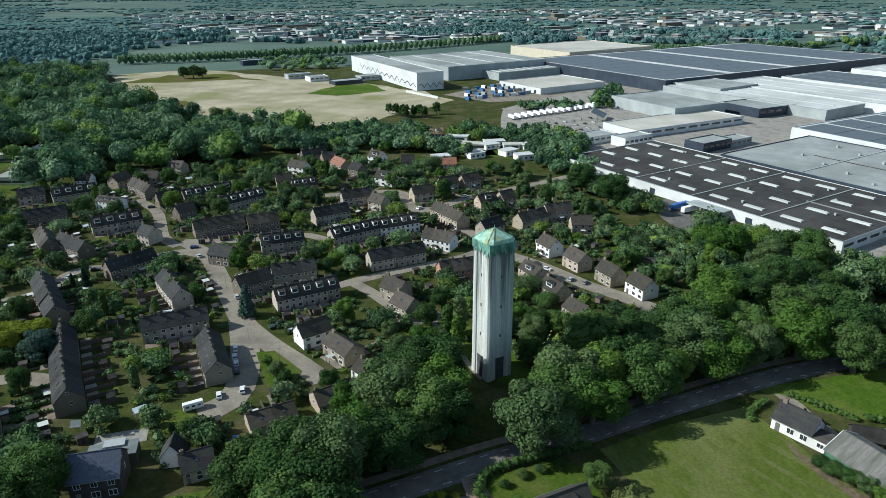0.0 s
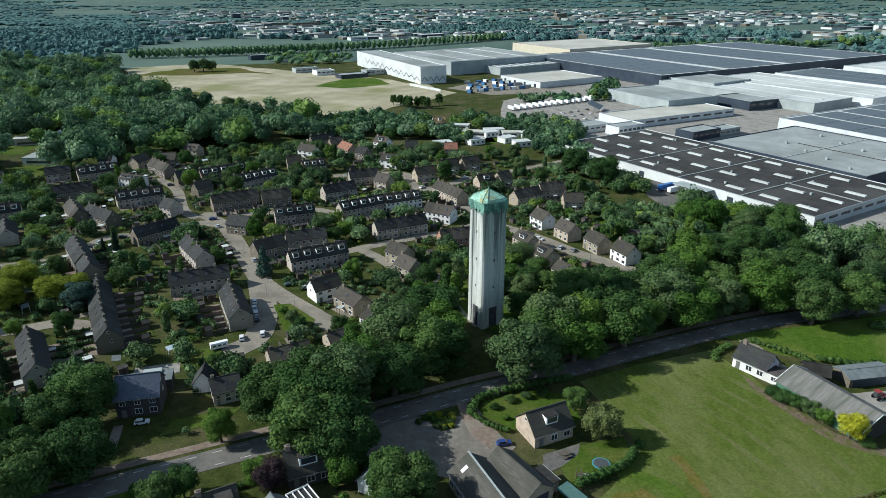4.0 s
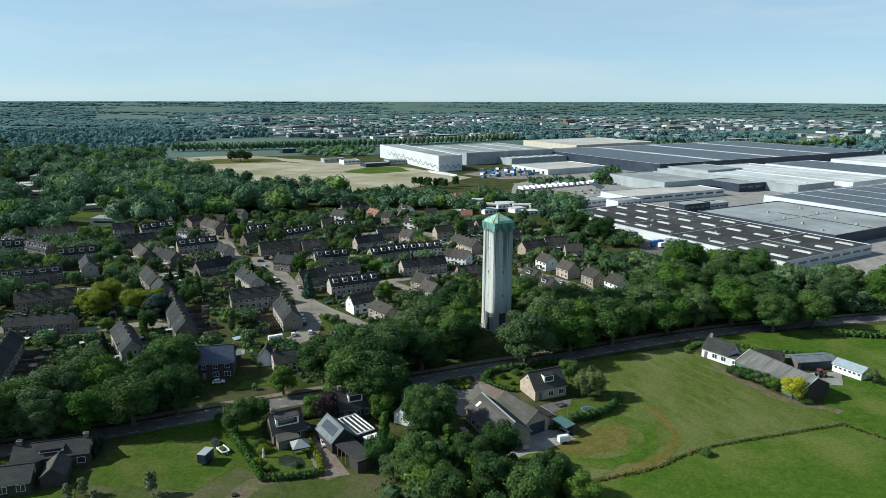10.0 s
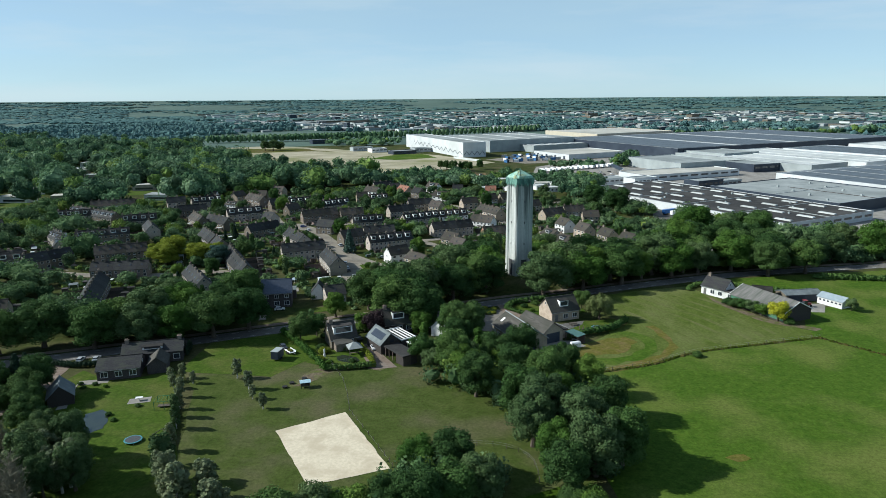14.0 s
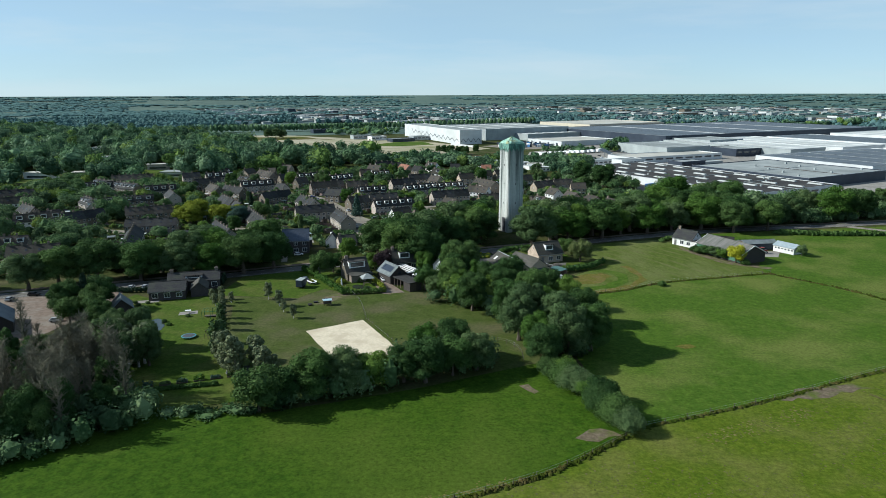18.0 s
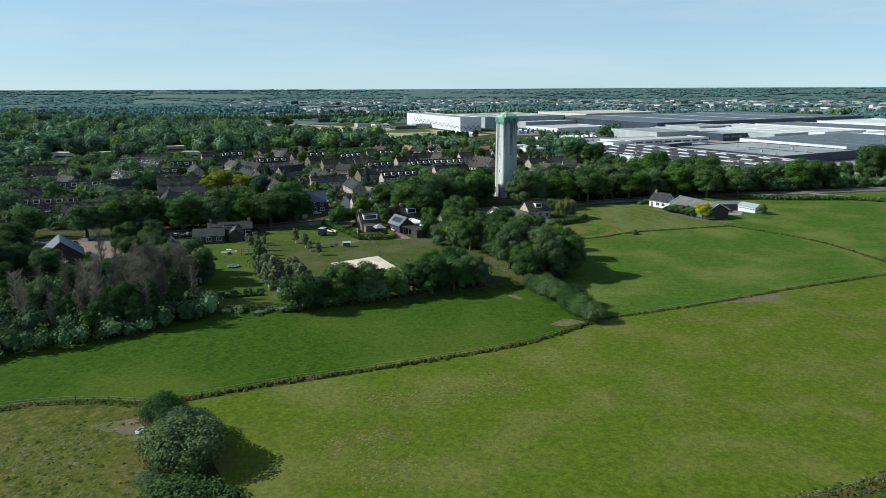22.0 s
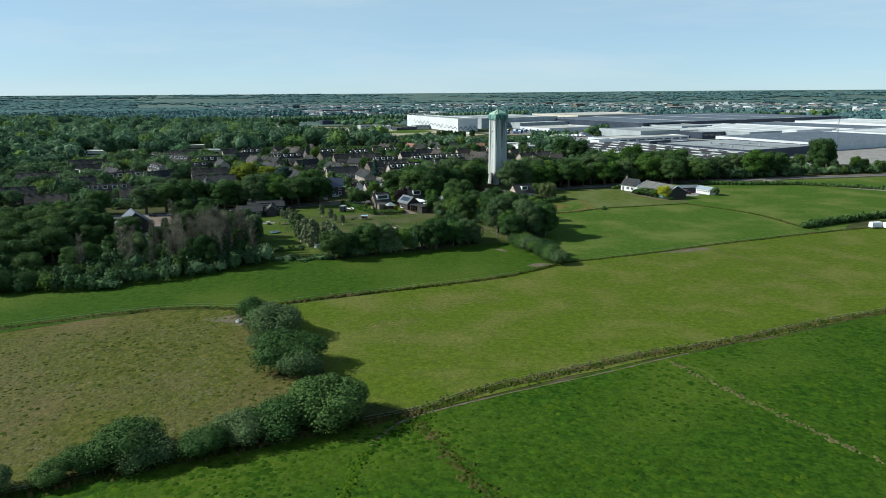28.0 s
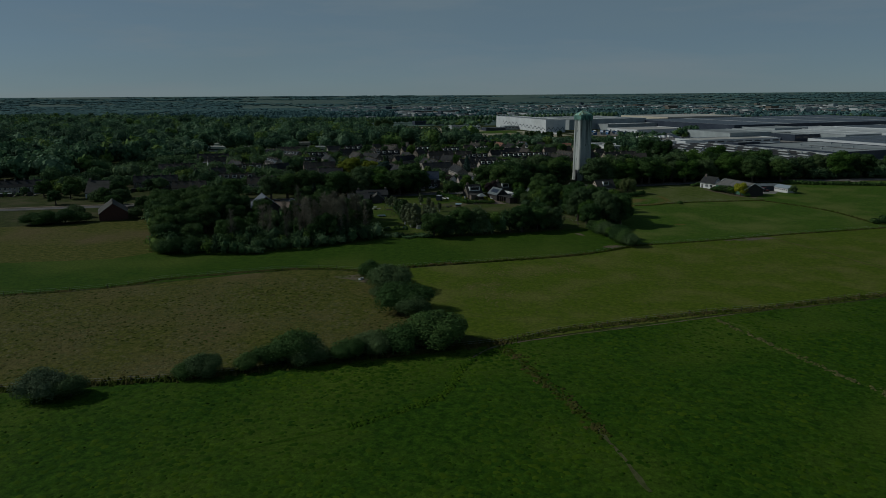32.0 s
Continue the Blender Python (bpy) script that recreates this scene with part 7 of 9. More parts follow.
t = thing("small_shed", pose(-20.3, -84.6, 0, 0, 0, 60), "small dark shed with a white post under the trees", "shed")
part("wall", box(-1.6, 1.6, -1.3, 1.3, 0, 2.3), WOOD_DARK, t)
part("roof", Mesh().prism([(-1.5, 2.25), (1.5, 2.25), (0, 3.0)], -1.8, 1.8), ROOF_PALE, t)
# vehicles on the lawn
t = thing("box_trailer", pose(-68.0, -84.4, 0.08, 0, 0, 80), "dark closed box trailer on the lawn", "trailer")
part("body", box(-1.7, 1.7, -1.0, 1.0, 0.5, 2.6), METAL_DARK, t)
part("roof", box(-1.75, 1.75, -1.05, 1.05, 2.6, 2.68), METAL_GREY, t)
part("drawbar", box(1.7, 2.8, -0.06, 0.06, 0.45, 0.55), CHROME, t)
wheels(t, [(-0.4, -1.05), (0.4, -1.05), (-0.4, 1.05), (0.4, 1.05)])
car(-68.6, -77.0, -52, "black", True)
t = thing("flatbed_trailer", pose(-65.8, -80.0, 0.08, 0, 0, -45), "white flatbed trailer with hay", "trailer")
part("bed", Mesh().box(-1.6, 1.6, -0.9, 0.9, 0.55, 0.65).box(-1.6, 1.6, -0.9, -0.84, 0.65, 1.0).box(-1.6, 1.6, 0.84, 0.9, 0.65, 1.0), WHITE_PAINT, t)
part("hay", join([rough_blob(np.random.default_rng(3), (0, 0, 0.8), (1.3, 0.7, 0.35), ICO2, 0.12)], "hay", VERGE), None, t)
part("drawbar", box(1.6, 2.8, -0.05, 0.05, 0.5, 0.6), CHROME, t)
wheels(t, [(-0.4, -1.0), (0.4, -1.0), (-0.4, 1.0), (0.4, 1.0)])

# ---------------------------------------------------------------- white farmhouse and barns
h = gable_house(8.8, 6.6, 3.0, 6.0, PLASTER, ROOF_GREY, pose(68.4, -17.2, 0, 0, 0, -51), "white plastered farmhouse with a dark slate roof", storeys=1, chimneys=1, name="farmhouse", fine=True)
part("annex_wall", box(4.4, 9.0, -3.3, 1.2, 0, 2.6), PLASTER, h)
part("annex_roof", box(4.35, 9.2, -3.5, 1.4, 2.6, 2.8), FELT, h)
window(h, 6.6, -3.3, 0.9, 1.6, 1.2, 0, True)
note(68, -18, 8)
cx, cy, turn, ln = along(73.8, -25.4, 83.6, -45.0)
h = gable_house(ln, 11.0, 3.4, 6.1, WOOD_DARK, mat("mossy_corrugated_roof", (0.12, 0.115, 0.105), (0.2, 0.19, 0.175), 1.2, 0.9, (0.07, 0.08, 0.06), 0.3, stretch=(3, 0.4, 0.4), bump=0.05), pose(cx, cy, 0, 0, 0, turn), "long barn with a mossy corrugated roof and white verges", windows=False, chimneys=0, name="barn", category="barn")
for e in (-1, 1):
    for s in (-1, 1):
        part("verge_board", Mesh().prism([(0, 6.4), (s * 5.85, 3.5), (s * 5.85, 3.2), (0, 6.1)][::s], e * (ln / 2 + 0.3) - 0.05, e * (ln / 2 + 0.3) + 0.05), WHITE_PAINT, h, "white verge board")
part("green_wall_board", box(-ln / 2 + 0.3, ln / 2 - 0.5, -5.56, -5.5, 0.5, 3.2), mat("green_boards", (0.05, 0.13, 0.08), (0.08, 0.18, 0.11), 2, 0.7), h)
note(cx, cy, 9)
note(75, -30, 6)
note(83, -42, 6)
h = gable_house(13, 6, 2.5, 3.3, BRICK_BROWN, ZINC, pose(93.8, -21.5, 0, 0, 0, 11), "low brick shelter with a grey sheet roof, open to the yard", windows=False, chimneys=0, name="barn", category="barn")
# The shaded inside is only a dark sheet on the wall.
part("open_front", box(-5.5, 6.2, -3.06, -3.0, 0.1, 2.3), METAL_DARK, h, "dark panel for the shade in the open barn front")
gable_house(6, 5, 2.6, 4.4, WOOD_DARK, FELT, pose(81.5, -21.5, 0, 0, 0, -20), "small dark wooden barn", windows=False, chimneys=0, name="barn", category="barn")
h = gable_house(8.5, 4.8, 2.4, 3.5, PLASTER, mat("pale_blue_sheet_roof", (0.26, 0.31, 0.33), (0.33, 0.38, 0.4), 0.8, 0.5), pose(102.6, -27.6, 0, 0, 0, -58), "white stable with a pale blue metal roof", windows=False, chimneys=0, name="stable", category="stable")
for k in range(6):
    part("window", box(-3.6 + k * 1.35, -2.9 + k * 1.35, -2.46, -2.4, 1.3, 1.8), GLASS, h)
t = thing("tractor", pose(92.5, -30.2, 0.1, 0, 0, 15), "small red tractor in the yard", "tractor")
part("bonnet", Mesh().prism([(-0.4, 0.7), (0.4, 0.7), (0.35, 1.3), (-0.35, 1.3)], 0.2, 1.8), paint("red"), t)
part("cab", Mesh().prism([(-0.6, 0.8), (0.6, 0.8), (0.5, 2.2), (-0.5, 2.2)], -1.0, 0.2), GLASS, t)
part("cab_roof", box(-1.1, 0.3, -0.65, 0.65, 2.2, 2.3), paint("red"), t)
wheels(t, [(-0.6, -0.8), (-0.6, 0.8)], 0.6)
wheels(t, [(1.4, -0.65), (1.4, 0.65)], 0.38)
tree("round", 77.4, -45.6, 7.0, 0, 1.15, LEAF_YELLOW, "golden-yellow leaved tree beside the barn", "garden trees")
for i, (x, y, h) in enumerate([(69.6, -31.8, 3.2), (71.2, -34.6, 4.2), (72.8, -37.2, 4.4), (74.5, -40.2, 4.6), (68.2, -29, 2.6), (80, -47.5, 2.2)]):
    tree("bush" if i in (0, 4, 5) else "round", x, y, h, i % 4, 1.3, group="garden shrubs")
hedge([(73, -3), (79, -8), (84, -13)], 1.4, 1.3, "ragged shrub border along the drive", ragged=0.5)
hedge([(66, -6), (61, -10), (59.5, -13)], 1.6, 1.4, "shrub border beside the white farmhouse", ragged=0.5)
hedge([(87, -13), (93, -15), (101, -16)], 1.6, 2.0, "ragged shrubs behind the barn", ragged=0.5)
tree("round", 105, -34, 4.5, 2, 1.1, group="garden trees")
tree("column", 72.3, -12.5, 3.0, 1, 0.9, LEAF_DARK, group="garden trees")

# ---------------------------------------------------------------- bungalow and its garden
h = gable_house(10, 8.4, 2.7, 4.5, BRICK_DARK, ROOF_GREY, pose(-105.2, -95.6, 0, 0, 0, 19), "dark bungalow with a shallow grey tiled roof", storeys=1, chimneys=0, name="bungalow", fine=True, door=False)
gable_house(15, 8, 2.9, 4.8, BRICK_DARK, ROOF_GREY, pose(-101.6, -85.4, 0, 0, 0, 19), "rear wing of the dark bungalow", storeys=1, chimneys=2, name="bungalow", dormers=1, dorm_w=5.0)
gable_house(6.5, 4.6, 2.4, 4.2, BRICK_DARK, ROOF_PALE, pose(-97.0, -92.4, 0, 0, 0, 109), "garage with a grey-green roof beside the bungalow", windows=False, chimneys=0, name="garage", category="garage")
note(-103, -91, 9)
h = gable_house(6.4, 5.4, 2.3, 4.9, WOOD_DARK, ZINC, pose(-110.6, -112.2, 0, 0, 0, 122), "black wooden garden house with a pale roof", windows=False, chimneys=0, name="garden_house", category="garden house")
note(-110.6, -112, 5)
sheet("bungalow_patio", [(-113, -101.5), (-106, -99.8), (-105.4, -102), (-112, -104), (-107, -116), (-109, -117)], 0.1, CONCRETE_YARD, "grey paved garden paths", 0.1, step=2, category="terrace")
sheet("pergola_patio", [(-95, -110.5), (-90.5, -108.8), (-89.5, -111.5), (-94.2, -113.2)], 0.1, CONCRETE_YARD, "square of grey paving with planting", 0.1, step=2, category="terrace")
t = thing("garden_table_set", pose(-92.4, -111, 0.1, 0, 0, 19), "pale garden table and chairs on the paving", "garden table")
part("tabletop", box(-0.8, 0.8, -0.5, 0.5, 0.7, 0.76), WHITE_PAINT, t)
part("pedestal", box(-0.1, 0.1, -0.1, 0.1, 0, 0.7), WHITE_PAINT, t)
t = thing("play_frame", pose(-84.6, -113.6, 0.05, 0, 0, 12), "green netted play enclosure on the lawn", "play frame")
for u in (-2.2, 0, 2.2):
    for v in (-1.6, 1.6):
        part("post", box(u - 0.05, u + 0.05, v - 0.05, v + 0.05, 0, 2.0), mat("green_metal", (0.03, 0.16, 0.07), (0.05, 0.22, 0.1), 2, 0.5), t)
for v in (-1.6, 1.6):
    part("rail", box(-2.25, 2.25, v - 0.04, v + 0.04, 1.96, 2.04), MATS["green_metal"], t)
for k in range(7):
    part("net_bar", box(-2.2 + k * 0.73 - 0.02, -2.2 + k * 0.73 + 0.02, -1.6, 1.6, 1.98, 2.02), MATS["green_metal"], t)
part("bench", box(-1.8, 1.8, -0.6, 0.6, 0.3, 0.42), TIMBER, t)
t = thing("swing", pose(-78.6, -128.8, 0.05, 0, 0, 70), "wooden swing frame at the lawn edge", "swing")
for u in (-1.4, 1.4):
    for v in (-0.8, 0.8):
        part("leg", Mesh().column([(u, v, 0), (u, 0, 2.2)], [0.06, 0.05], 6), WOOD_BROWN, t)
part("beam", box(-1.6, 1.6, -0.06, 0.06, 2.14, 2.26), WOOD_BROWN, t)
for u in (-0.5, 0.6):
    part("seat", Mesh().box(u - 0.22, u + 0.22, -0.1, 0.1, 0.5, 0.54).box(u - 0.2, u - 0.18, -0.01, 0.01, 0.54, 2.15).box(u + 0.18, u + 0.2, -0.01, 0.01, 0.54, 2.15), RUBBER, t)
t = thing("playhouse", pose(-61.6, -152.2, 0.05, 0, 0, 20), "small white wooden playhouse under birches", "playhouse")
part("wall", Mesh().prism([(-1.1, 0), (1.1, 0), (1.1, 1.7), (0, 2.5), (-1.1, 1.7)], -1.3, 1.3), PLASTER, t)
part("roof", Mesh().prism([(-1.4, 1.6), (0, 2.6), (1.4, 1.6), (1.4, 1.7), (0, 2.72), (-1.4, 1.7)][::-1], -1.5, 1.5), ROOF_GREY, t)
part("door", box(-1.34, -1.3, -0.35, 0.35, 0, 1.4), WOOD_DARK, t)
for i in range(8):
    x, y = -86 + i * 3.1, -160.5 + i * 1.3
    t = thing("vegetable_bed", pose(x, y, 0.06, 0, 0, 22), "raised vegetable bed with leafy rows", "garden bed", "vegetable beds")
    part("frame", Mesh().box(-1.1, 1.1, -0.6, -0.54, 0, 0.3).box(-1.1, 1.1, 0.54, 0.6, 0, 0.3).box(-1.1, -1.04, -0.54, 0.54, 0, 0.3).box(1.04, 1.1, -0.54, 0.54, 0, 0.3), TIMBER, t)
    lm = (LEAF_BLUE, LEAF[3], LEAF_BLUE, LEAF[2])[i % 4]
    part("leafy_crop", join([leaf_quads(np.random.default_rng(i * 9 + k), (-0.7 + k * 0.35, 0, 0.35), (0.35, 0.5, 0.35 + 0.3 * (i % 3)), 16, 0.3) for k in range(5)], "leafy_crop", lm), None, t)
hedge([(-88, -163.5), (-80, -160.5), (-66, -156)], 0.8, 0.8, "low hedge along the vegetable garden", ragged=0.4)
hedge([(-83.2, -112), (-78, -124), (-74, -134), (-71, -141)], 1.0, 1.0, "low ragged hedge between garden and paddock", ragged=0.5)
for i, (x, y, h) in enumerate([(-97, -144.5, 8.5), (-93.2, -142, 8), (-86.5, -146, 8.5), (-90, -146.5, 7.5), (-70, -143.5, 8.5), (-63, -152.5, 8.5), (-59.5, -149, 7.5), (-74, -132.5, 6.5), (-77.5, -123.5, 6), (-81, -114.5, 5.5), (-66.5, -148.5, 8), (-72, -138, 7), (-80, -118.5, 6), (-83.5, -108.5, 5.5), (-99, -141, 7.5), (-56, -155, 7.5)]):
    tree("birch", x, y, h * (1.12 if h > 7.2 else 0.92), i % 3, 1.25 if h > 7.2 else 1.0, LEAF_BIRCH if i % 4 else LEAF[2], group="birches")
    if h < 7.2:
        continue
    tree("birch", x + 1.6 - (i % 3), y - 1.9 + (i % 2) * 3.2, h * (0.8 + 0.1 * (i % 3)), (i + 1) % 3, 1.2, LEAF_BIRCH, group="birches")
for i, (x, y, h) in enumerate([(-74.2, -97.2, 4.6), (-69, -103.4, 4.2), (-62, -113.4, 3.6), (-66.2, -108.5, 3.2), (-88, -98, 3.6), (-84, -101, 3.0), (-87.5, -104, 3.4), (-90, -100, 3.4)]):
    tree("birch", x, y, h * 1.1, i % 3, 1.3, LEAF_BIRCH, "young tree standing alone on the grass", "saplings")
hedge([(-94.9, -78.5), (-94.2, -81), (-93.6, -83.5)], 1.0, 2.4, "dark narrow hedge beside the bungalow", leafmat=LEAF_DARK)
hedge([(-128, -92), (-118, -93), (-110, -90)], 1.2, 1.6, "dark hedge beside the bungalow drive", leafmat=LEAF_DARK)
car(-116.5, -88.2, 100, "silver")
car(-120.5, -89.0, 100, "silver", True)
for i, (x, y) in enumerate([(-111.5, -103.5), (-109.5, -105.5), (-107.8, -103.3), (-104.5, -104.5), (-95.5, -118.5), (-93, -121), (-91.2, -114)]):
    tree("bush", x, y, 0.9, i % 4, 1.3, group="garden shrubs", label="small clipped garden shrub")
# hay rack on the trodden ground
t = thing("hay_rack", pose(-55.6, -101.4, 0.08, 0, 0, 20), "timber hay rack with a pale blue cover", "hay rack")
for u in (-1.0, 1.0):
    for v in (-0.8, 0.8):
        part("post", box(u - 0.07, u + 0.07, v - 0.07, v + 0.07, 0, 1.5), WOOD_BROWN, t)
part("cover", Mesh().prism([(-1.0, 1.45), (1.0, 1.45), (1.0, 1.52), (0, 1.8), (-1.0, 1.52)], -1.3, 1.3), mat("pale_blue_tarpaulin", (0.32, 0.46, 0.52), (0.42, 0.56, 0.6), 2, 0.6), t)
part("trough", Mesh().box(-1.0, 1.0, -0.5, 0.5, 0.4, 0.5).box(-1.0, 1.0, -0.5, -0.44, 0.5, 0.9).box(-1.0, 1.0, 0.44, 0.5, 0.5, 0.9), WOOD_BROWN, t)
for x, y in ((-59.5, -99.6), (-60.5, -102), (-57.2, -96.8)):
    t = thing("tyre_feeder", pose(x, y, 0.08), "black rubber feed tub on bare earth", "feed tub", "feed tubs")
    part("ring", Mesh().column([(0, 0, 0), (0, 0, 0.35)], [0.6, 0.65], 14), RUBBER, t)
fence([(-42.3, -113.2), (-36, -123.5), (-29, -135.6)], "low timber fence along the sand court", 2.5, 1, 0.9)
fence([(-54, -85), (-47, -98), (-42.5, -112)], "timber and wire fence in the paddock", 3.5)
fence([(-16, -126.5), (-10, -126.5), (-5, -128.5), (-2, -133), (-1.5, -139)], "curved timber fence of the round pen", 2.2, 2)

# ---------------------------------------------------------------- belt of dying trees, woods by the barn
rng5 = random.Random(31)
DEAD = [(-122, -172), (-118, -146), (-108, -136), (-98, -140), (-86, -158), (-77, -168), (-79, -178), (-90, -184), (-104, -190), (-120, -196)]
n_dead = 0
while n_dead < 78:
    x, y = rng5.uniform(-133, -76), rng5.uniform(-197, -134)
    if n_dead < 58:
        x, y = rng5.gauss(-91, 6.0), rng5.gauss(-165, 9)
    if inside((x, y), DEAD):
        tree("bare", x, y, rng5.uniform(9.0, 14.5), n_dead % 4, rng5.uniform(1.0, 1.4), group="dying trees")
        n_dead += 1
n_dead = 0
while n_dead < 34:
    x, y = rng5.uniform(-133, -76), rng5.uniform(-197, -134)
    if inside((x, y), DEAD):
        tree("broad" if n_dead % 3 else "column", x, y, rng5.uniform(6, 10.5), n_dead % 4, 0.9, LEAF_SILVER if n_dead % 9 == 0 else LEAF[(0, 0, 1, 2)[n_dead % 4]], group="undergrowth", label="leafy tree among the dying trees")
        n_dead += 1
wood("belt_undergrowth", DEAD, 3.4, 4.6, 94, GARDEN_GREEN, "ivy-clad undergrowth beneath the dying trees", 110, size=0.42, low=-0.95)
wood("belt_edge", [(-128, -208), (-106, -203), (-91, -192), (-79, -182), (-70, -171), (-76, -166), (-90, -176), (-110, -186), (-122, -190)], 3.0, 4.4, 95, GARDEN_GREEN, "shrubs along the edge of the lush meadow", 130, size=0.4, low=-0.95)
wood("car_park_understorey", [(-139, -206), (-127, -207), (-126, -198), (-140, -186), (-141, -165), (-137, -142), (-146, -140), (-160, -110), (-172, -95), (-185, -140), (-180, -150), (-160, -178)], 4.0, 6.0, 96, GARDEN_GREEN, "dark shrubs beneath the trees beside the car park", 120, size=0.5, low=-0.9)
wood("garden_edge_shrubs", [(-72, -171), (-58, -170), (-54, -168), (-56, -165.5), (-70, -167)], 2.4, 1.5, 97, GARDEN_GREEN, "low shrubs along the garden edge", 110, size=0.3, low=-0.95)
for i, (x, y, h) in enumerate([(-97, -140, 10), (-92, -137, 10.5), (-87, -143, 9.5), (-93, -146, 10.5), (-89, -150, 9), (-85, -147, 10), (-99, -134, 9), (-81, -172, 7)]):
    tree("broad", x, y, h, i % 4, 0.8, LEAF[2] if i < 7 else LEAF[0], group="undergrowth", label="airy green tree at the lawn edge" if i < 7 else "dark leafy tree at the belt's end")
for i, (x, y, h) in enumerate([(-152, -178, 11), (-160, -170, 11), (-168, -141, 12), (-171, -95, 11), (-160, -120, 11), (-145, -152, 12.5), (-150, -160, 12), (-141, -146, 11), (-158, -150, 13), (-166, -158, 11), (-176, -150, 10), (-135, -160, 9), (-146, -190, 10), (-138, -200, 9), (-130, -146, 9), (-150, -140, 11), (-155, -133, 12), (-140, -185, 10), (-122, -190, 9), (-130, -198, 8.5), (-148, -170, 12), (-168, -128, 11), (-132, -205, 6), (-140, -174, 11), (-137, -204, 5.5), (-132, -206, 6), (-127, -204, 5.5), (-129, -199, 6.5), (-136, -199, 7), (-143, -197, 8), (-146, -188, 10), (-155, -176, 11), (-163, -164, 12), (-172, -152, 12), (-178, -143, 12), (-170, -135, 12), (-150, -168, 12), (-143, -160, 12), (-118, -198, 5.5), (-113, -196, 5), (-108, -192, 5)]):
    tree("broad" if h > 7 else "bush", x, y, h, (i + 2) % 5, 1.25, LEAF[0] if i % 3 else LEAF[1], group="wood beside the car park")
for i, (x, y, h, k) in enumerate([(-121, -112, 11, "conifer"), (-118, -109, 10, "broad"), (-125, -115, 10, "broad"), (-116, -116, 9, "broad"), (-123, -106, 9, "conifer"), (-113, -120, 8, "broad"), (-107, -128, 9, "broad"), (-120, -121, 8, "round")]):
    tree(k, x, y, h, i % 4, 1.1, LEAF_DARK if k == "conifer" else LEAF[0], group="wood beside the car park", label="dark tall tree beside the car park")
gable_house(12, 12, 2.8, 7.6, WOOD_DARK, mat("slate_roof", (0.06, 0.07, 0.085), (0.1, 0.115, 0.13), 1.5, 0.45, (0.12, 0.13, 0.14), 0.4, spec=0.5), pose(-138.5, -127, 0, 0, 0, 125), "dark barn with a steep slate roof", windows=False, chimneys=0, name="slate_barn", category="barn")
t = thing("glass_canopy", pose(-135.5, -136.2, 0, 0, 0, -12), "low glazed canopy in front of the barn", "canopy")
part("roof", Mesh().prism([(-1.6, 2.3), (1.6, 2.8), (1.6, 2.88), (-1.6, 2.38)], -4.5, 4.5), GREENHOUSE, t)
for u in (-4.3, 0, 4.3):
    part("post", box(u - 0.08, u + 0.08, -1.55, -1.4, 0, 2.3), CHROME, t)
for i, (x, y, a, c) in enumerate([(-128, -97, 95, "white"), (-132, -99, 95, "silver"), (-124, -101, 100, "grey"), (-126, -112, 20, "white"), (-125, -116, 20, "white"), (-124.5, -120, 18, "silver"), (-146, -98, 10, "black"), (-139, -96, 12, "silver"), (-150, -103, 100, "grey"), (-131, -108, 15, "blue")]):
    car(x, y, a, c, i % 3 == 0)
gable_house(15, 11, 3, 7, mat("dark_red_boards", (0.07, 0.034, 0.026), (0.11, 0.052, 0.038), 3, 0.85, stretch=(1, 1, 6)), ROOF_PALE, pose(-197, -150, 0, 0, 0, 128), "dark red wooden barn with a grey roof", windows=False, chimneys=0, name="red_barn", category="barn")
note(-197, -150, 10)
for i, (x, y, h) in enumerate([(-208, -165, 6), (-214, -168, 6.5), (-204, -162, 5), (-220, -170, 5.5)]):
    tree("bush", x, y, h, i % 4, 1.4, LEAF[i % 2], group="pasture bushes", label="dense bush at the corner of the dry pasture")
gable_house(12, 9, 2.8, 8.4, PLASTER, ROOF_PALE, pose(-243, -98, 0, 0, 0, 10), "white farmhouse with a steep grey thatched roof", storeys=1, name="thatched_farmhouse", chimneys=1)
note(-243, -98, 9)
for i, (x, y, h) in enumerate([(-190, -139, 8), (-205, -139, 8), (-214, -152, 6), (-231, -101, 9), (-254, -107, 8), (-236, -110, 6), (-225, -119, 8), (-262, -95, 10), (-211, -125, 9), (-248, -124, 7), (-272, -104, 9), (-186, -150, 5)]):
    tree("broad" if h > 6 else "bush", x, y, h, i % 4, 1.2, LEAF[i % 3], group="farm trees", label="leafy tree round the far farm")

# ---------------------------------------------------------------- bushes, fences and weeds of the pastures
for i, (x, y, h, w) in enumerate([(-50.5, -234.5, 6.2, 1.35), (-53, -228.5, 5.0, 1.2), (-43, -249.5, 6.2, 1.5), (-38.5, -255.5, 4.8, 1.3), (-30.5, -270.5, 6.2, 1.5), (-37, -274.5, 5.2, 1.4), (-41.5, -278, 4.2, 1.4), (-45.5, -281.5, 3.8, 1.5), (-56, -283.8, 5.0, 1.5), (-53.5, -284.5, 4.4, 1.3), (-60, -287, 3.6, 1.3), (-63.2, -290.3, 3.0, 1.3), (-70, -294, 3.6, 1.4), (-73, -295.5, 2.6, 1.3), (-92.5, -307.5, 4.6, 1.3), (-88, -306.5, 3.6, 1.4), (-57, -226, 3.0, 1.1), (-60, -222, 4.4, 1.1), (-52, -240.5, 2.6, 1.2)]):
    tree("bush", x, y, h * 1.16, i % 4, w * 1.02, LEAF_SILVER if i in (1, 14) else (LEAF[2] if i % 3 == 0 else LEAF[1]), "large dense hawthorn bush on the pasture edge", "pasture bushes")
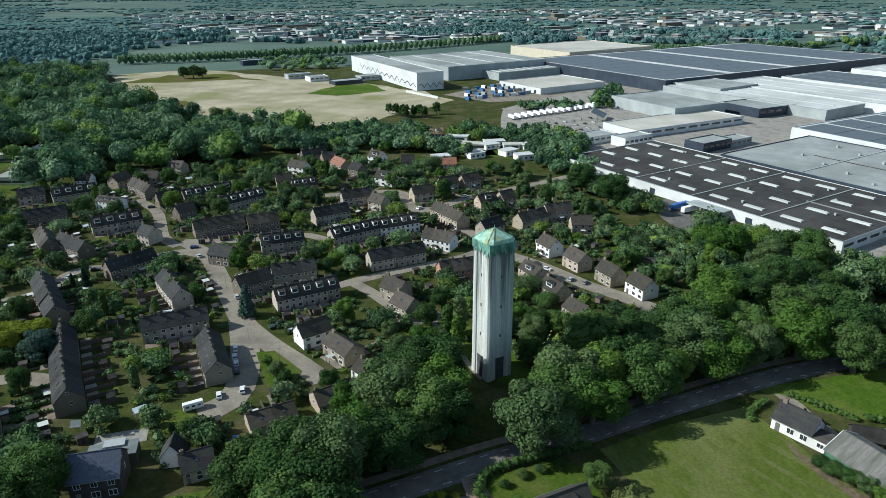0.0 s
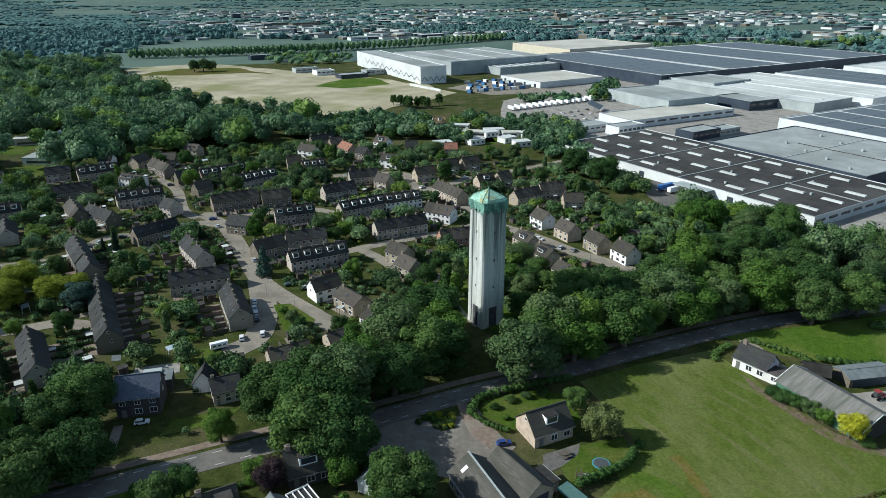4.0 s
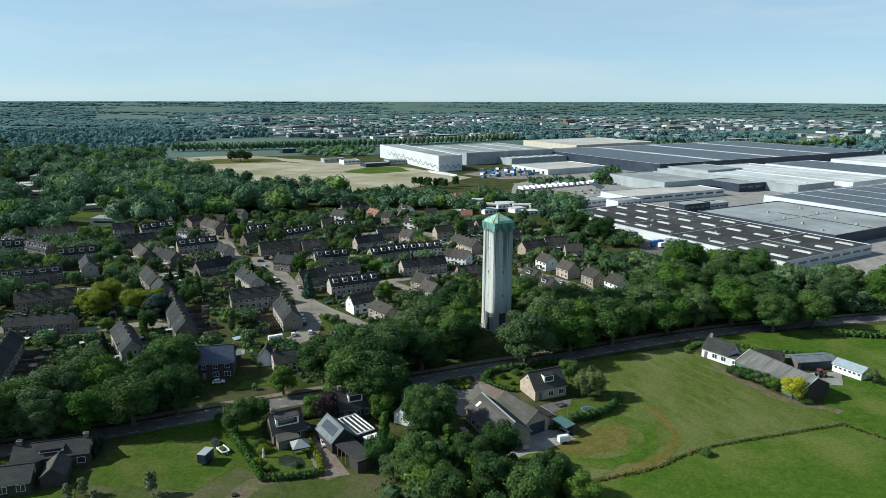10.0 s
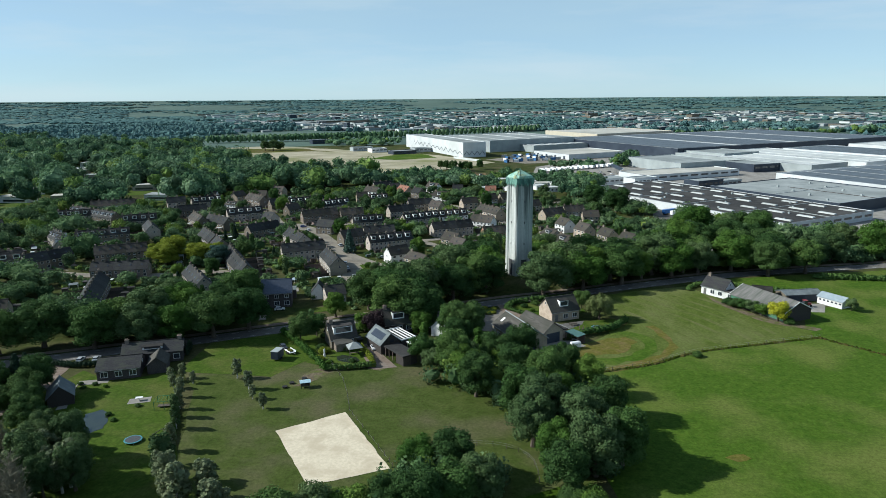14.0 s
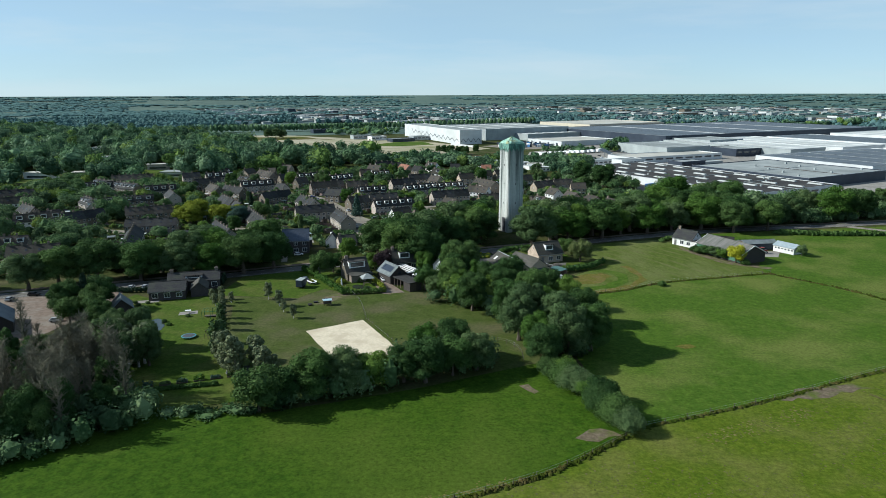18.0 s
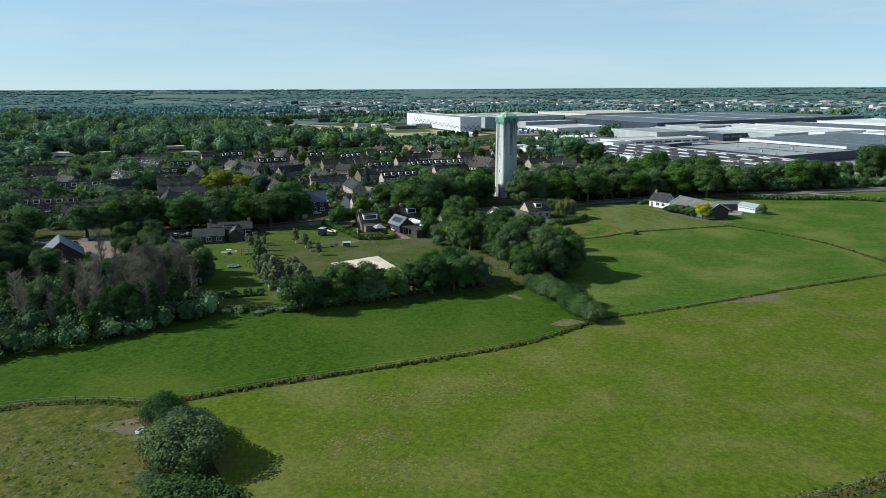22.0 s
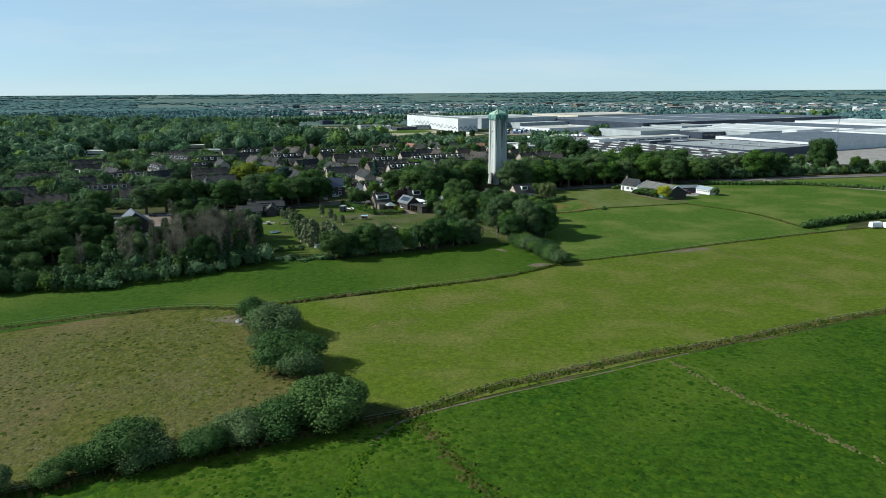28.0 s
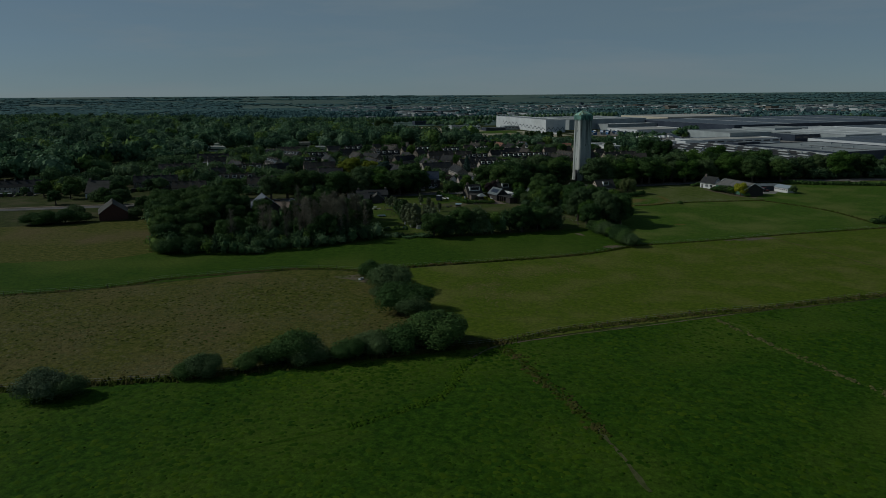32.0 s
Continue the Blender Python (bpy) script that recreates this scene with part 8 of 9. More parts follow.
FENCE_A = [(12, -90), (30.6, -82.5), (47, -72.3), (84, -59.5)]
FENCE_B = [(16.5, -170), (47, -155.6), (74, -141), (97, -130), (124, -117.4), (160, -103)]
FENCE_C = [(-60, -215.2), (-43.7, -206.5), (-27, -199.3), (-1.5, -186.3), (15, -172.5)]
FENCE_L = [(-220, -288), (-135, -250.5), (-115, -234.5), (-84, -218.3), (-64, -217)]
FENCE_D = [(-17, -268), (-5.7, -258.8), (5, -252.7), (24, -242.2), (45.5, -232.5), (68, -220.5), (86, -212.3), (120, -197)]
FENCE_E = [(-130, -319), (-100, -306), (-72, -296), (-45, -282), (-28, -273.5), (-17, -268)]
FENCE_G = [(84, -60), (104, -84), (112, -112), (115, -116)]
fence(FENCE_A, "old wire fence with leaning timber posts")
fence(FENCE_B, "wire fence across the pasture")
fence(FENCE_C, "wire fence along the lush strip")
fence(FENCE_D, "wire fence with weedy foot")
fence(FENCE_E, "wire fence along the bushes")
fence(FENCE_L, "wire fence of the tussock field")
WEED = mat("dark_weeds", (0.02, 0.0336, 0.003), (0.05, 0.0672, 0.0075), 0.8, 0.95, (0.1, 0.0756, 0.03), 0.3, spec=0.05)
STRAW = mat("straw_grass", (0.0726, 0.0822, 0.0228), (0.1375, 0.1254, 0.0541), 0.8, 0.95, (0.066, 0.0802, 0.0171), 0.1, spec=0.05, rnd=0.18, island=True)
TUFT = mat("dark_grass_tufts", (0.018, 0.0497, 0.0022), (0.0359, 0.081, 0.0043), 0.5, 0.95, (0.0422, 0.0868, 0.0043), 0.05, spec=0.05, rnd=0.25, island=True)
for i, (pts, n, sp, h, m) in enumerate([(FENCE_A, 500, 0.2, 0.45, WEED), (FENCE_B, 800, 0.22, 0.45, WEED), (FENCE_C, 900, 0.28, 0.6, WEED), (FENCE_L, 1500, 0.5, 0.3, WEED), (FENCE_D, 2000, 0.6, 0.32, WEED), (FENCE_E, 1200, 0.7, 0.7, WEED), (FENCE_G, 300, 0.4, 0.5, WEED)]):
    tufts("fence_weeds", n, None, 40 + i, m, "dark tall weeds along the fence", 0.35, h, pts, sp)
    strip("fence_strip", pts, 0.9 if i not in (3, 4) else 2.2, 0.075 + 0.004 * (i % 3), GROUND, "strip of rough grass under the fence", 0.35, 3.0, False, "verge")
tufts("straw_weeds", 450, None, 61, STRAW, "straw-coloured seeding grass along the fence", 0.3, 0.35, [(x - 0.3, y + 0.9) for x, y in FENCE_D], 0.7)
tufts("tussocks", 9500, [(-60, -218), (-135, -252), (-190, -275), (-170, -340), (-130, -318), (-72, -296), (-45, -282), (-36, -262)], 62, STRAW, "tussocks of yellowing grass", 0.36, 0.13)
tufts("tussock_rushes", 2200, [(-60, -218), (-135, -252), (-190, -275), (-170, -340), (-130, -318), (-72, -296), (-45, -282), (-36, -262)], 63, WEED, "dark rush tufts in the rough pasture", 0.4, 0.16)
tufts("meadow_tufts", 17000, [(-17, -270), (24, -246), (86, -215), (160, -190), (150, -340), (-120, -350), (-130, -322), (-72, -299), (-28, -277)], 64, TUFT, "dark tufts of coarse grass in the meadow", 0.5, 0.12)
tufts("pale_tufts", 4500, [(-55, -220), (-27, -203), (15, -178), (70, -148), (120, -125), (100, -180), (30, -235), (-20, -262), (-40, -245)], 65, STRAW, "straw-coloured tufts in the grazed pasture", 0.17, 0.05)
strip("worn_track", [(-22.4, -279), (-21, -275), (-17, -269.5), (-3.3, -260.8), (15, -251), (25, -245.2), (34.3, -240)], 0.45, 0.085, MUD, "narrow worn animal track in the grass", 0.5, 2.0, False, "track")
STRAW_PALE = mat("bleached_straw", (0.1054, 0.099, 0.0275), (0.1736, 0.165, 0.0578), 1.5, 0.95, (0.0682, 0.0858, 0.0165), 0.3, spec=0.05, rnd=0.25, island=True)
for k, (pts, n, sp) in enumerate([([(-36, -202.5), (-25.5, -197.5), (-16, -193), (-6, -188.5)], 520, 0.8), ([(-26, -212.5), (-17.6, -210.5), (-7, -207)], 700, 2.6), ([(-31, -228), (-26.6, -225.7), (-23, -224)], 380, 1.8), ([(-8, -200), (-3.8, -205), (-2, -208)], 240, 1.4), ([(-26, -236), (-18, -233)], 260, 2.2), ([(30, -172), (52, -160)], 260, 1.2)]):
    tufts("bleached_grass", n, None, 70 + k, STRAW_PALE, "bleached straw lying in the grazed pasture", 0.2, 0.04, pts, sp)
for k, pts in enumerate([[(-36.5, -308.3), (-25.6, -296.6), (-23.2, -289.1), (-23.3, -283.2), (-19.3, -275), (-14.2, -268.4)], [(29.9, -245.5), (37.9, -259.7), (46, -273.5), (53.4, -284.3)], [(-15.8, -271.1), (-4.7, -290.3), (2.7, -304)]]):
    tufts("ditch_grass", (420, 160, 240)[k], None, 80 + k, (TUFT, STRAW, WEED)[k], "coarse grass along a narrow ditch", 0.4, 0.3, pts, (0.45, 0.4, 0.7)[k])
strip("ditch_line", [(-50, -318), (-36.5, -308.3), (-30.1, -302.7), (-25.6, -296.6), (-23.2, -289.1), (-23.3, -283.2), (-19.3, -275), (-14.2, -268.4)], 0.5, 0.09, TUFT, "narrow dark ditch in the meadow", 0.5, 1.5, False, "ditch")
strip("worn_track_right", [(29.9, -245.5), (34.3, -248.5), (37.9, -259.7), (46, -273.5), (53.4, -284.3), (64, -303)], 0.4, 0.085, GRASS_MID, "faint worn track across the meadow", 0.9, 2.0, False, "track")
strip("worn_track_left", [(-15.8, -271.1), (-8.9, -283.6), (-4.7, -290.3), (-1.6, -295.1), (2.7, -304), (8, -318)], 0.6, 0.085, GRASS_OLIVE, "faint worn track across the meadow", 0.9, 2.0, False, "track")
strip("wheel_track", [(67, -152), (75, -165), (80, -176), (86, -189)], 0.8, 0.085, VERGE, "pale wheel track across the pasture", 0.5, 3.0, False, "track")
strip("wheel_track", [(69, -151.5), (77, -164.5), (82, -175.5), (88, -188)], 0.4, 0.085, GRASS_MID, "faint wheel rut across the pasture", 0.5, 3.0, False, "track")
strip("mown_lane", [(2, -77), (6.2, -80.3), (13, -81.5), (21.3, -80.5), (30.5, -75.5), (34.4, -67.7), (32.6, -60.5), (27.9, -58.0), (24, -58.5)], 4.2, 0.066, GRASS_MID, "bright green mown lane that curves round the dry patch", 0.5, 3.0, False, "field")
strip("weedy_bank", [(37.5, -52), (39.5, -60), (40, -69), (36, -76), (28, -82), (20, -86.5)], 2.6, 0.067, DRY, "strip of dry weeds outside the mown lane", 0.6, 3.0, False, "field")
for k in range(7):
    strip("mower_stripe", [(24 + 5.5 * k, -26 + 3.4 * k * 0.4), (40 + 5.5 * k, -50 + 1.5 * k), (50 + 4.5 * k, -70 + 2.6 * k)], 1.6, 0.034 + 0.004 * k, STRIPE, "faint mower stripe in the pasture", 0.5, 4.0, False, "field")
tree("bush", 44.5, -76.0, 1.8, 1, 1.2, group="pasture bushes", label="single small bush in the fence line")
hedge([(112, -113.5), (118, -110), (126, -105), (140, -97), (155, -90)], 2.4, 2.0, "dark bramble hedge between pastures", ragged=0.6, leafmat=LEAF[0], size=0.7)
hedge([(112, 6), (135, 4), (160, 5), (176, -2), (200, -14)], 2.0, 1.6, "hedge along the far lane", ragged=0.4, size=0.7)
strip("far_lane", [(150, 24), (165, 12), (180, -4), (210, -24), (260, -50)], 4.5, 0.08, PAVING, "pale lane beside the far pasture")
t = thing("drinking_trough", pose(-61.4, -226.2, 0.09, 0, 0, 75) @ Matrix.Scale(K, 4), "pale concrete drinking trough", "trough")
part("basin", Mesh().box(-0.9, 0.9, -0.5, 0.5, 0, 0.12).box(-0.9, 0.9, -0.5, -0.4, 0.12, 0.6).box(-0.9, 0.9, 0.4, 0.5, 0.12, 0.6).box(-0.9, -0.8, -0.4, 0.4, 0.12, 0.6).box(0.8, 0.9, -0.4, 0.4, 0.12, 0.6), PLASTER, t)
part("water", box(-0.8, 0.8, -0.4, 0.4, 0.4, 0.45), WATER, t)
for i, (x, y, a) in enumerate([(137.5, -113, 15), (142, -113.5, 20), (146.5, -112, 15)]):
    t = thing("stock_trailer", pose(x, y, 0.06, 0, 0, a), "white trailer parked at the field edge", "trailer", "field trailers")
    part("body", Mesh().prism([(-0.95, 0.5), (0.95, 0.5), (0.95, 2.1), (0.6, 2.4), (-0.6, 2.4), (-0.95, 2.1)], -2, 2), WHITE_PAINT, t)
    wheels(t, [(-0.5, -1.0), (0.5, -1.0), (-0.5, 1.0), (0.5, 1.0)])

# ---------------------------------------------------------------- village greenery, cars and details
for i, (x, y, h, lm) in enumerate([(-149, 24, 8.6, LEAF_LIME), (-147, 12, 8, LEAF_LIME), (-152, 17, 7.4, LEAF_LIME), (-135, 17, 7.6, LEAF_LIME), (-129, 20, 7, LEAF_LIME), (-124, 13, 7.6, LEAF_BLUE)]):
    tree("broad", x, y, h * 1.2, i % 3, 1.5, lm, "yellow-green broad tree in the street" if lm is LEAF_LIME else "blue-green tree in the street", "street trees")
tree("conifer", -74.8, 39, 10.5, 0, 1.25, LEAF_BLUE, "blue-green conifer at the street corner", "village garden trees")
for i, (k, x, y, h) in enumerate([("round", -101, 53, 7.5), ("round", -94, 49, 7), ("round", -57, 4, 5), ("round", -61, 10, 3.5), ("round", -54, 1, 4.5), ("round", -42, -1, 6), ("column", -12.5, 25, 11), ("column", -8.7, 29, 12), ("column", -9.5, 20.5, 10), ("round", -19, 33, 8), ("round", -14.5, 44.5, 7.5), ("broad", -31.5, -8, 9), ("broad", -24, 6, 11), ("broad", -19, 14, 10), ("broad", 14, 30, 8), ("broad", 4, 26, 8), ("broad", 10, 12, 8), ("round", -63.7, 81.5, 7), ("round", -53, 76.5, 7.5), ("round", -56, 71, 7), ("round", -91, 162, 8), ("round", -42, 179, 8), ("broad", -168, 246, 11), ("round", 38.7, 102, 5), ("round", 61, 62, 7), ("round", 74, 67, 8), ("broad", 60, 38, 7), ("round", -29, 25, 6), ("broad", -35, -14, 10), ("broad", -27, -3, 11), ("broad", -12, 2, 10), ("broad", 29, 12, 11), ("broad", 15, 5, 10), ("broad", 46, 2, 11), ("broad", 11, -3, 7), ("broad", 64, 12, 11), ("round", 20.5, 28, 8), ("broad", 12, 22, 9), ("round", 9, 36, 7), ("round", 36, 34, 5), ("column", 69, 60, 9.5), ("birch", 84, 53, 10), ("birch", 87, 50, 9)]):
    tree(k, x, y, h, i % 5, 1.15, group="village garden trees")
tree("bush", -24, 22, 3.5, 0, 1.5, LEAF_LIME, "yellow-green shrub beside the lawn", "village garden trees")
note(-78, -45, 8)
note(-65, -40, 6)
note(-83, -36, 8)
note(-85, -27, 7)
sheet("front_lawn", [(-75, -48), (-62, -42.5), (-60, -37), (-74, -42)], 0.08, LAWN, "front lawn beside the dark brick house", 0.3)
def garden_roof(x, y, turn, i):
    """A lean-to roof over a terrace, on posts."""
    text = ("dark felt terrace roof on slim posts", "grey corrugated terrace roof on posts", "clear terrace roof on white posts")[i % 3]

    def build(m):
        t = thing("terrace_roof", m, text, "terrace roof", "terrace roofs")
        part("sheet", Mesh().prism([(-1.4, 2.2), (1.4, 2.6), (1.4, 2.68), (-1.4, 2.28)], -2.0, 2.0), (FELT, ZINC, GREENHOUSE)[i % 3], t)
        for u in (-1.9, 1.9):
            for v, h in ((-1.3, 2.21), (1.3, 2.58)):
                part("post", box(u - 0.05, u + 0.05, v - 0.05, v + 0.05, 0, h), WHITE_PAINT, t)
        return t
    ob = place_house(("terrace_roof", i % 3), pose(x, y, 0.02, 0, 0, turn) @ Matrix.Scale(K, 4), build)
    tagged(ob, text, "terrace roof", "terrace roofs")
    ob["label"] = text
    OCC.append((x, y, 2.2))


def garden_plots():
    """Plots round the village houses: paved strips, hedges and board fences between neighbours, lean-to sheds."""
    g = np.random.default_rng(55)
    hedges, pale, red, boards, roofs, white = [], Mesh(), Mesh(), Mesh(), Mesh(), Mesh()

    def slab(me, o, u, v, w0, w1, d0, d1, z0, z1):
        p = [o + u * a + v * b for a, b in ((w0, d0), (w1, d0), (w1, d1), (w0, d1))]
        me.add([(q.x, q.y, z) for z in (z0, z1) for q in p], [(3, 2, 1, 0), (4, 5, 6, 7), (0, 1, 5, 4), (1, 2, 6, 5), (2, 3, 7, 6), (3, 0, 4, 7)])

    for c, d, length, depth, i, used in ROWS:
        for side in (-1, 1):
            v = Vector((-d.y, d.x)) * side
            u = d * side
            reach = 0.0
            while reach < 8.5:
                q = c + v * (depth / 2 + 1.6 + reach)
                if not clear(q.x, q.y, -0.6):
                    break
                reach += 0.7
            if reach < 2.0 or c.y > 260:
                continue
            half = length / 2
            o = c + v * (depth / 2)
            z = 0.055 + 0.003 * (i % 4)
            if side != used:
                deep = min(reach, g.uniform(1.6, 3.4))
                slab((pale, red)[int(g.integers(2))], o, u, v, -half * 0.9, half * g.uniform(0.2, 0.95), 0.15, deep, z - 0.05, z)
                if reach > 4 and g.random() < 0.5:
                    slab(pale, o, u, v, -0.5, 0.4, deep, reach, z - 0.05, z - 0.002)
            else:
                deep = 3.0
            if g.random() < 0.6:
                for k in range(int(reach / 0.75)):
                    q = o + u * half + v * (0.9 + 0.75 * k)
                    h = g.uniform(0.9, 1.5)
                    hedges.append(rough_blob(g, (q.x, q.y, h * 0.5), (0.5, 0.5, h * 0.52), ICO1, 0.28))
            elif side != used:
                slab(boards, o, u, v, half - 0.04, half + 0.04, 0.4, 0.4 + reach * 0.9, 0.0, 1.35)
            if reach > 5 and g.random() < 0.5:
                w, y0, h = g.uniform(1.4, 2.4), reach - 1.9, g.uniform(1.6, 2.0)
                slab(boards, o, u, v, half - w - 0.3, half - 0.3, y0, reach, 0.0, h)
                slab((roofs, roofs, white)[int(g.integers(3))], o, u, v, half - w - 0.5, half - 0.15, y0 - 0.2, reach + 0.15, h, h + 0.12)
            if side != used and g.random() < 0.35:
                w = g.uniform(1.6, 2.6)
                slab((roofs, white)[int(g.integers(2))], o, u, v, -w / 2, w / 2, 0.02, 2.0, 1.95, 2.05)
                slab(boards, o, u, v, -w / 2, -w / 2 + 0.1, 1.85, 1.97, 0.0, 1.95)
                slab(boards, o, u, v, w / 2 - 0.1, w / 2, 1.85, 1.97, 0.0, 1.95)
            q = o + v * deep * 0.6
            OCC.append((q.x, q.y, deep * 0.45))
    tagged(new("garden_hedges", join(hedges, "garden_hedges", GARDEN_GREEN)), "clipped green hedges between the village gardens", "hedges", kind="stuff")
    for name, made, material, text, cat in (("pale_garden_paving", pale, PAVING, "pale paved terraces and paths of the village gardens", "paving"), ("red_garden_paving", red, CLINKER, "red-brown paved terraces of the village gardens", "paving"), ("garden_board_walls", boards, WOOD_BROWN, "board fences and shed walls of the village gardens", "fences"), ("dark_shed_roofs", roofs, FELT, "dark felt roofs of garden sheds and lean-tos", "shed roofs"), ("pale_shed_roofs", white, ROOF_WHITE, "pale roofs of garden sheds and lean-tos", "shed roofs")):
        solid(name, made, material, Matrix.Identity(4), text, cat, kind="stuff")


garden_plots()
n_clutter = 0
for i in range(3000):
    x, y = rng5.uniform(-170, 50), rng5.uniform(-30, 190)
    if inside((x, y), VILLAGE) and clear(x, y, 1.2):
        if n_clutter % 4 == 0:
            garden_roof(x, y, rng5.choice((25, 40, -55, 115)), n_clutter // 4)
        else:
            shed(x, y, rng5.choice((25, 40, -55, 115)), n_clutter)
        n_clutter += 1
        if n_clutter == 90:
            break
wood("west_village_trees", [(-310, -110), (-200, -75), (-150, -80), (-128, -60), (-150, -20), (-165, 30), (-190, 100), (-200, 150), (-310, 140)], 17.0, 8.5, 77, GARDEN_GREEN, "tall trees between the houses", 560, size=0.5, avoid=True, crown=0.5)
wood("lane_trees", [(-165, 72), (-152, 60), (-128, 22), (-112, -4), (-96, -28), (-104, -36), (-124, -14), (-140, 12), (-160, 48)], 7.5, 6.0, 79, GARDEN_GREEN, "dark trees along the western lane", 300, size=0.42, avoid=True, crown=0.7)
wood("village_greenery", VILLAGE, 3.2, 1.7, 71, GARDEN_GREEN, "garden hedges, shrubs and small trees between the houses", 60, size=0.34, avoid=True, crown=0.62, thin=-0.16, low=-0.9)
wood("village_greenery_tall", VILLAGE, 9.5, 5.6, 72, GARDEN_GREEN, "garden trees between the houses", 460, size=0.42, avoid=True, crown=0.56)
scatter(26, [(-180, 110), (-100, 120), (-20, 130), (40, 110), (60, 140), (40, 190), (-10, 215), (-100, 240), (-190, 190)], 31, (7.5, 11.0), ("broad", "round", "round", "column"), "village garden trees")
scatter(26, [(-120, -40), (-60, -35), (-25, 10), (50, 40), (60, 100), (-20, 125), (-150, 110), (-150, 20)], 32, (5.0, 8.5), ("broad", "round", "round", "column", "conifer"), "village garden trees")
wood("warehouse_trees", EASTWOOD, 6.4, 9.0, 73, GARDEN_GREEN, "dense trees along the warehouse", 420, size=0.5, avoid=True)
wood("north_lane_trees", NORTHWOOD, 6.0, 7.0, 76, GARDEN_GREEN, "trees along the lane behind the houses", 380, size=0.5, avoid=True)
wood("back_garden_shrubs", [(50, 98), (62, 118), (84, 114), (82, 90), (78, 66), (66, 60), (60, 84)], 4.4, 3.4, 78, GARDEN_GREEN, "shrubs and small trees in the back gardens", 110, size=0.42, avoid=True, low=-0.9)
wood("tower_undergrowth", [(-34, -26), (-14, -8), (-20, 20), (-14, 12), (-9, 2), (-9, -14), (-12, -22)], 5.0, 5.0, 74, GARDEN_GREEN, "undergrowth and young trees round the tower", 140, size=0.45, avoid=False, low=-0.9)
wood("roadside_shrubs", [(-200, -92), (-150, -76), (-120, -58), (-95, -46), (-75, -42), (-58, -42), (-62, -30), (-85, -42), (-95, -34), (-120, -44), (-150, -60), (-200, -76)], 5.0, 4.5, 75, GARDEN_GREEN, "shrubs between the houses and the road", 130, size=0.42, avoid=True, low=-0.9)
gable_house(9.6, 8.6, 5.0, 8.6, BRICK_DARK, ROOF_BLUE, pose(-83.3, -36.4, 0, 0, 0, 14), "dark brick house with a glossy blue-grey roof", name="dark_brick_house", chimneys=0, fine=True)
t = thing("flat_roof_annex", pose(-84.8, -27.2, 0, 0, 0, 16), "flat-roofed annex with a grey roof", "annex")
part("wall", box(-5, 5, -4, 1, 0, 2.9), BRICK_DARK, t)
part("roof", box(-5.1, 5.1, -4.1, 1.1, 2.9, 3.1), ZINC, t)
sheet("annex_terrace", [(-91.3, -25), (-80.3, -21.8), (-81.9, -17), (-92.7, -20)], 0.1, CONCRETE_YARD, "pale paved terrace behind the annex", 0.1, step=2, category="terrace")
part("roof_light", box(-2, 2.4, -1.0, 1.6, 3.1, 3.5), METAL_GREY, t)
sheet("front_path", [(-86.5, -44.5), (-84.5, -44), (-82, -53), (-84, -54)], 0.08, PAVING, "striped paved garden path", 0.1, step=2, category="path")
car(-80.5, -43.4, 15, "white")
gable_house(4.2, 5.2, 2.6, 5.8, PLASTER, ROOF_GREY, pose(-71.0, -28.6, 0, 0, 0, 100), "narrow white gabled outhouse", windows=False, chimneys=0, name="outhouse", category="outhouse")
t = thing("caravan", pose(-74.0, -9.6, 0.08, 0, 0, 30) @ Matrix.Scale(K, 4), "white caravan parked in a garden", "caravan")
part("body", Mesh().prism([(-1.1, 0.5), (1.1, 0.5), (1.1, 2.2), (0.8, 2.6), (-0.8, 2.6), (-1.1, 2.2)], -3.0, 3.0), WHITE_PAINT, t)
for u in (-1.8, 0.0, 1.7):
    part("window", box(u - 0.5, u + 0.5, -1.14, -1.1, 1.4, 2.0), GLASS, t)
wheels(t, [(-0.4, -1.1), (0.4, -1.1), (-0.4, 1.1), (0.4, 1.1)])
for i, (x, y, a, c) in enumerate([(-69.4, -4.5, 110, "white"), (-64.2, -2, 105, "white"), (-72.2, 18.5, 105, "white"), (-71, 14, 108, "silver"), (-69.6, 10.5, 108, "silver"), (-68.4, 7, 110, "black"), (-64.5, 31.5, 35, "dark_green"), (-63, 34, 30, "black"), (-58.5, 29, 35, "silver"), (-51, 21.5, 30, "grey"), (-82, 52, 120, "silver"), (-77.5, 41, 115, "grey"), (-60, -22, 100, "blue"), (23, 75, -40, "white"), (30, 66, 60, "silver"), (34.5, 63.5, 60, "grey"), (20, 78, -45, "black"), (-112, 96, 20, "blue"), (-118, 90, 40, "black"), (-121, 88.5, 40, "grey"), (-107, 87, 130, "silver"), (-140, 74, 20, "black"), (-146, 68, 70, "silver"), (-33, 63, 120, "silver"), (-5, 162, 30, "white"), (-40, 165, 60, "red"), (2, 168, 30, "silver"), (-93, 108, 20, "grey"), (-150, 146, 30, "black"), (-26, 144, 50, "white"), (-84, 61, 60, "white"), (-10.5, 127, -60, "grey")]):
    car(x, y, a, c, i % 3 == 1)
# lamp posts in the streets
for x, y in ((-70, 24), (-58, 12), (-88, 60), (-110, 98), (10, 86), (38, 50), (-28, 70), (-20, 150)):
    t = thing("street_lamp", pose(x, y, 0.05) @ Matrix.Scale(K, 4), "grey steel street lamp on a slim post", "street lamp", "street lamps")
    part("post", Mesh().column([(0, 0, 0), (0, 0, 3), (0, 0, 5.6)], [0.08, 0.06, 0.045], 6), CHROME, t)
    part("lamp_head", Mesh().box(-0.1, 0.55, -0.12, 0.12, 5.55, 5.68), METAL_GREY, t)

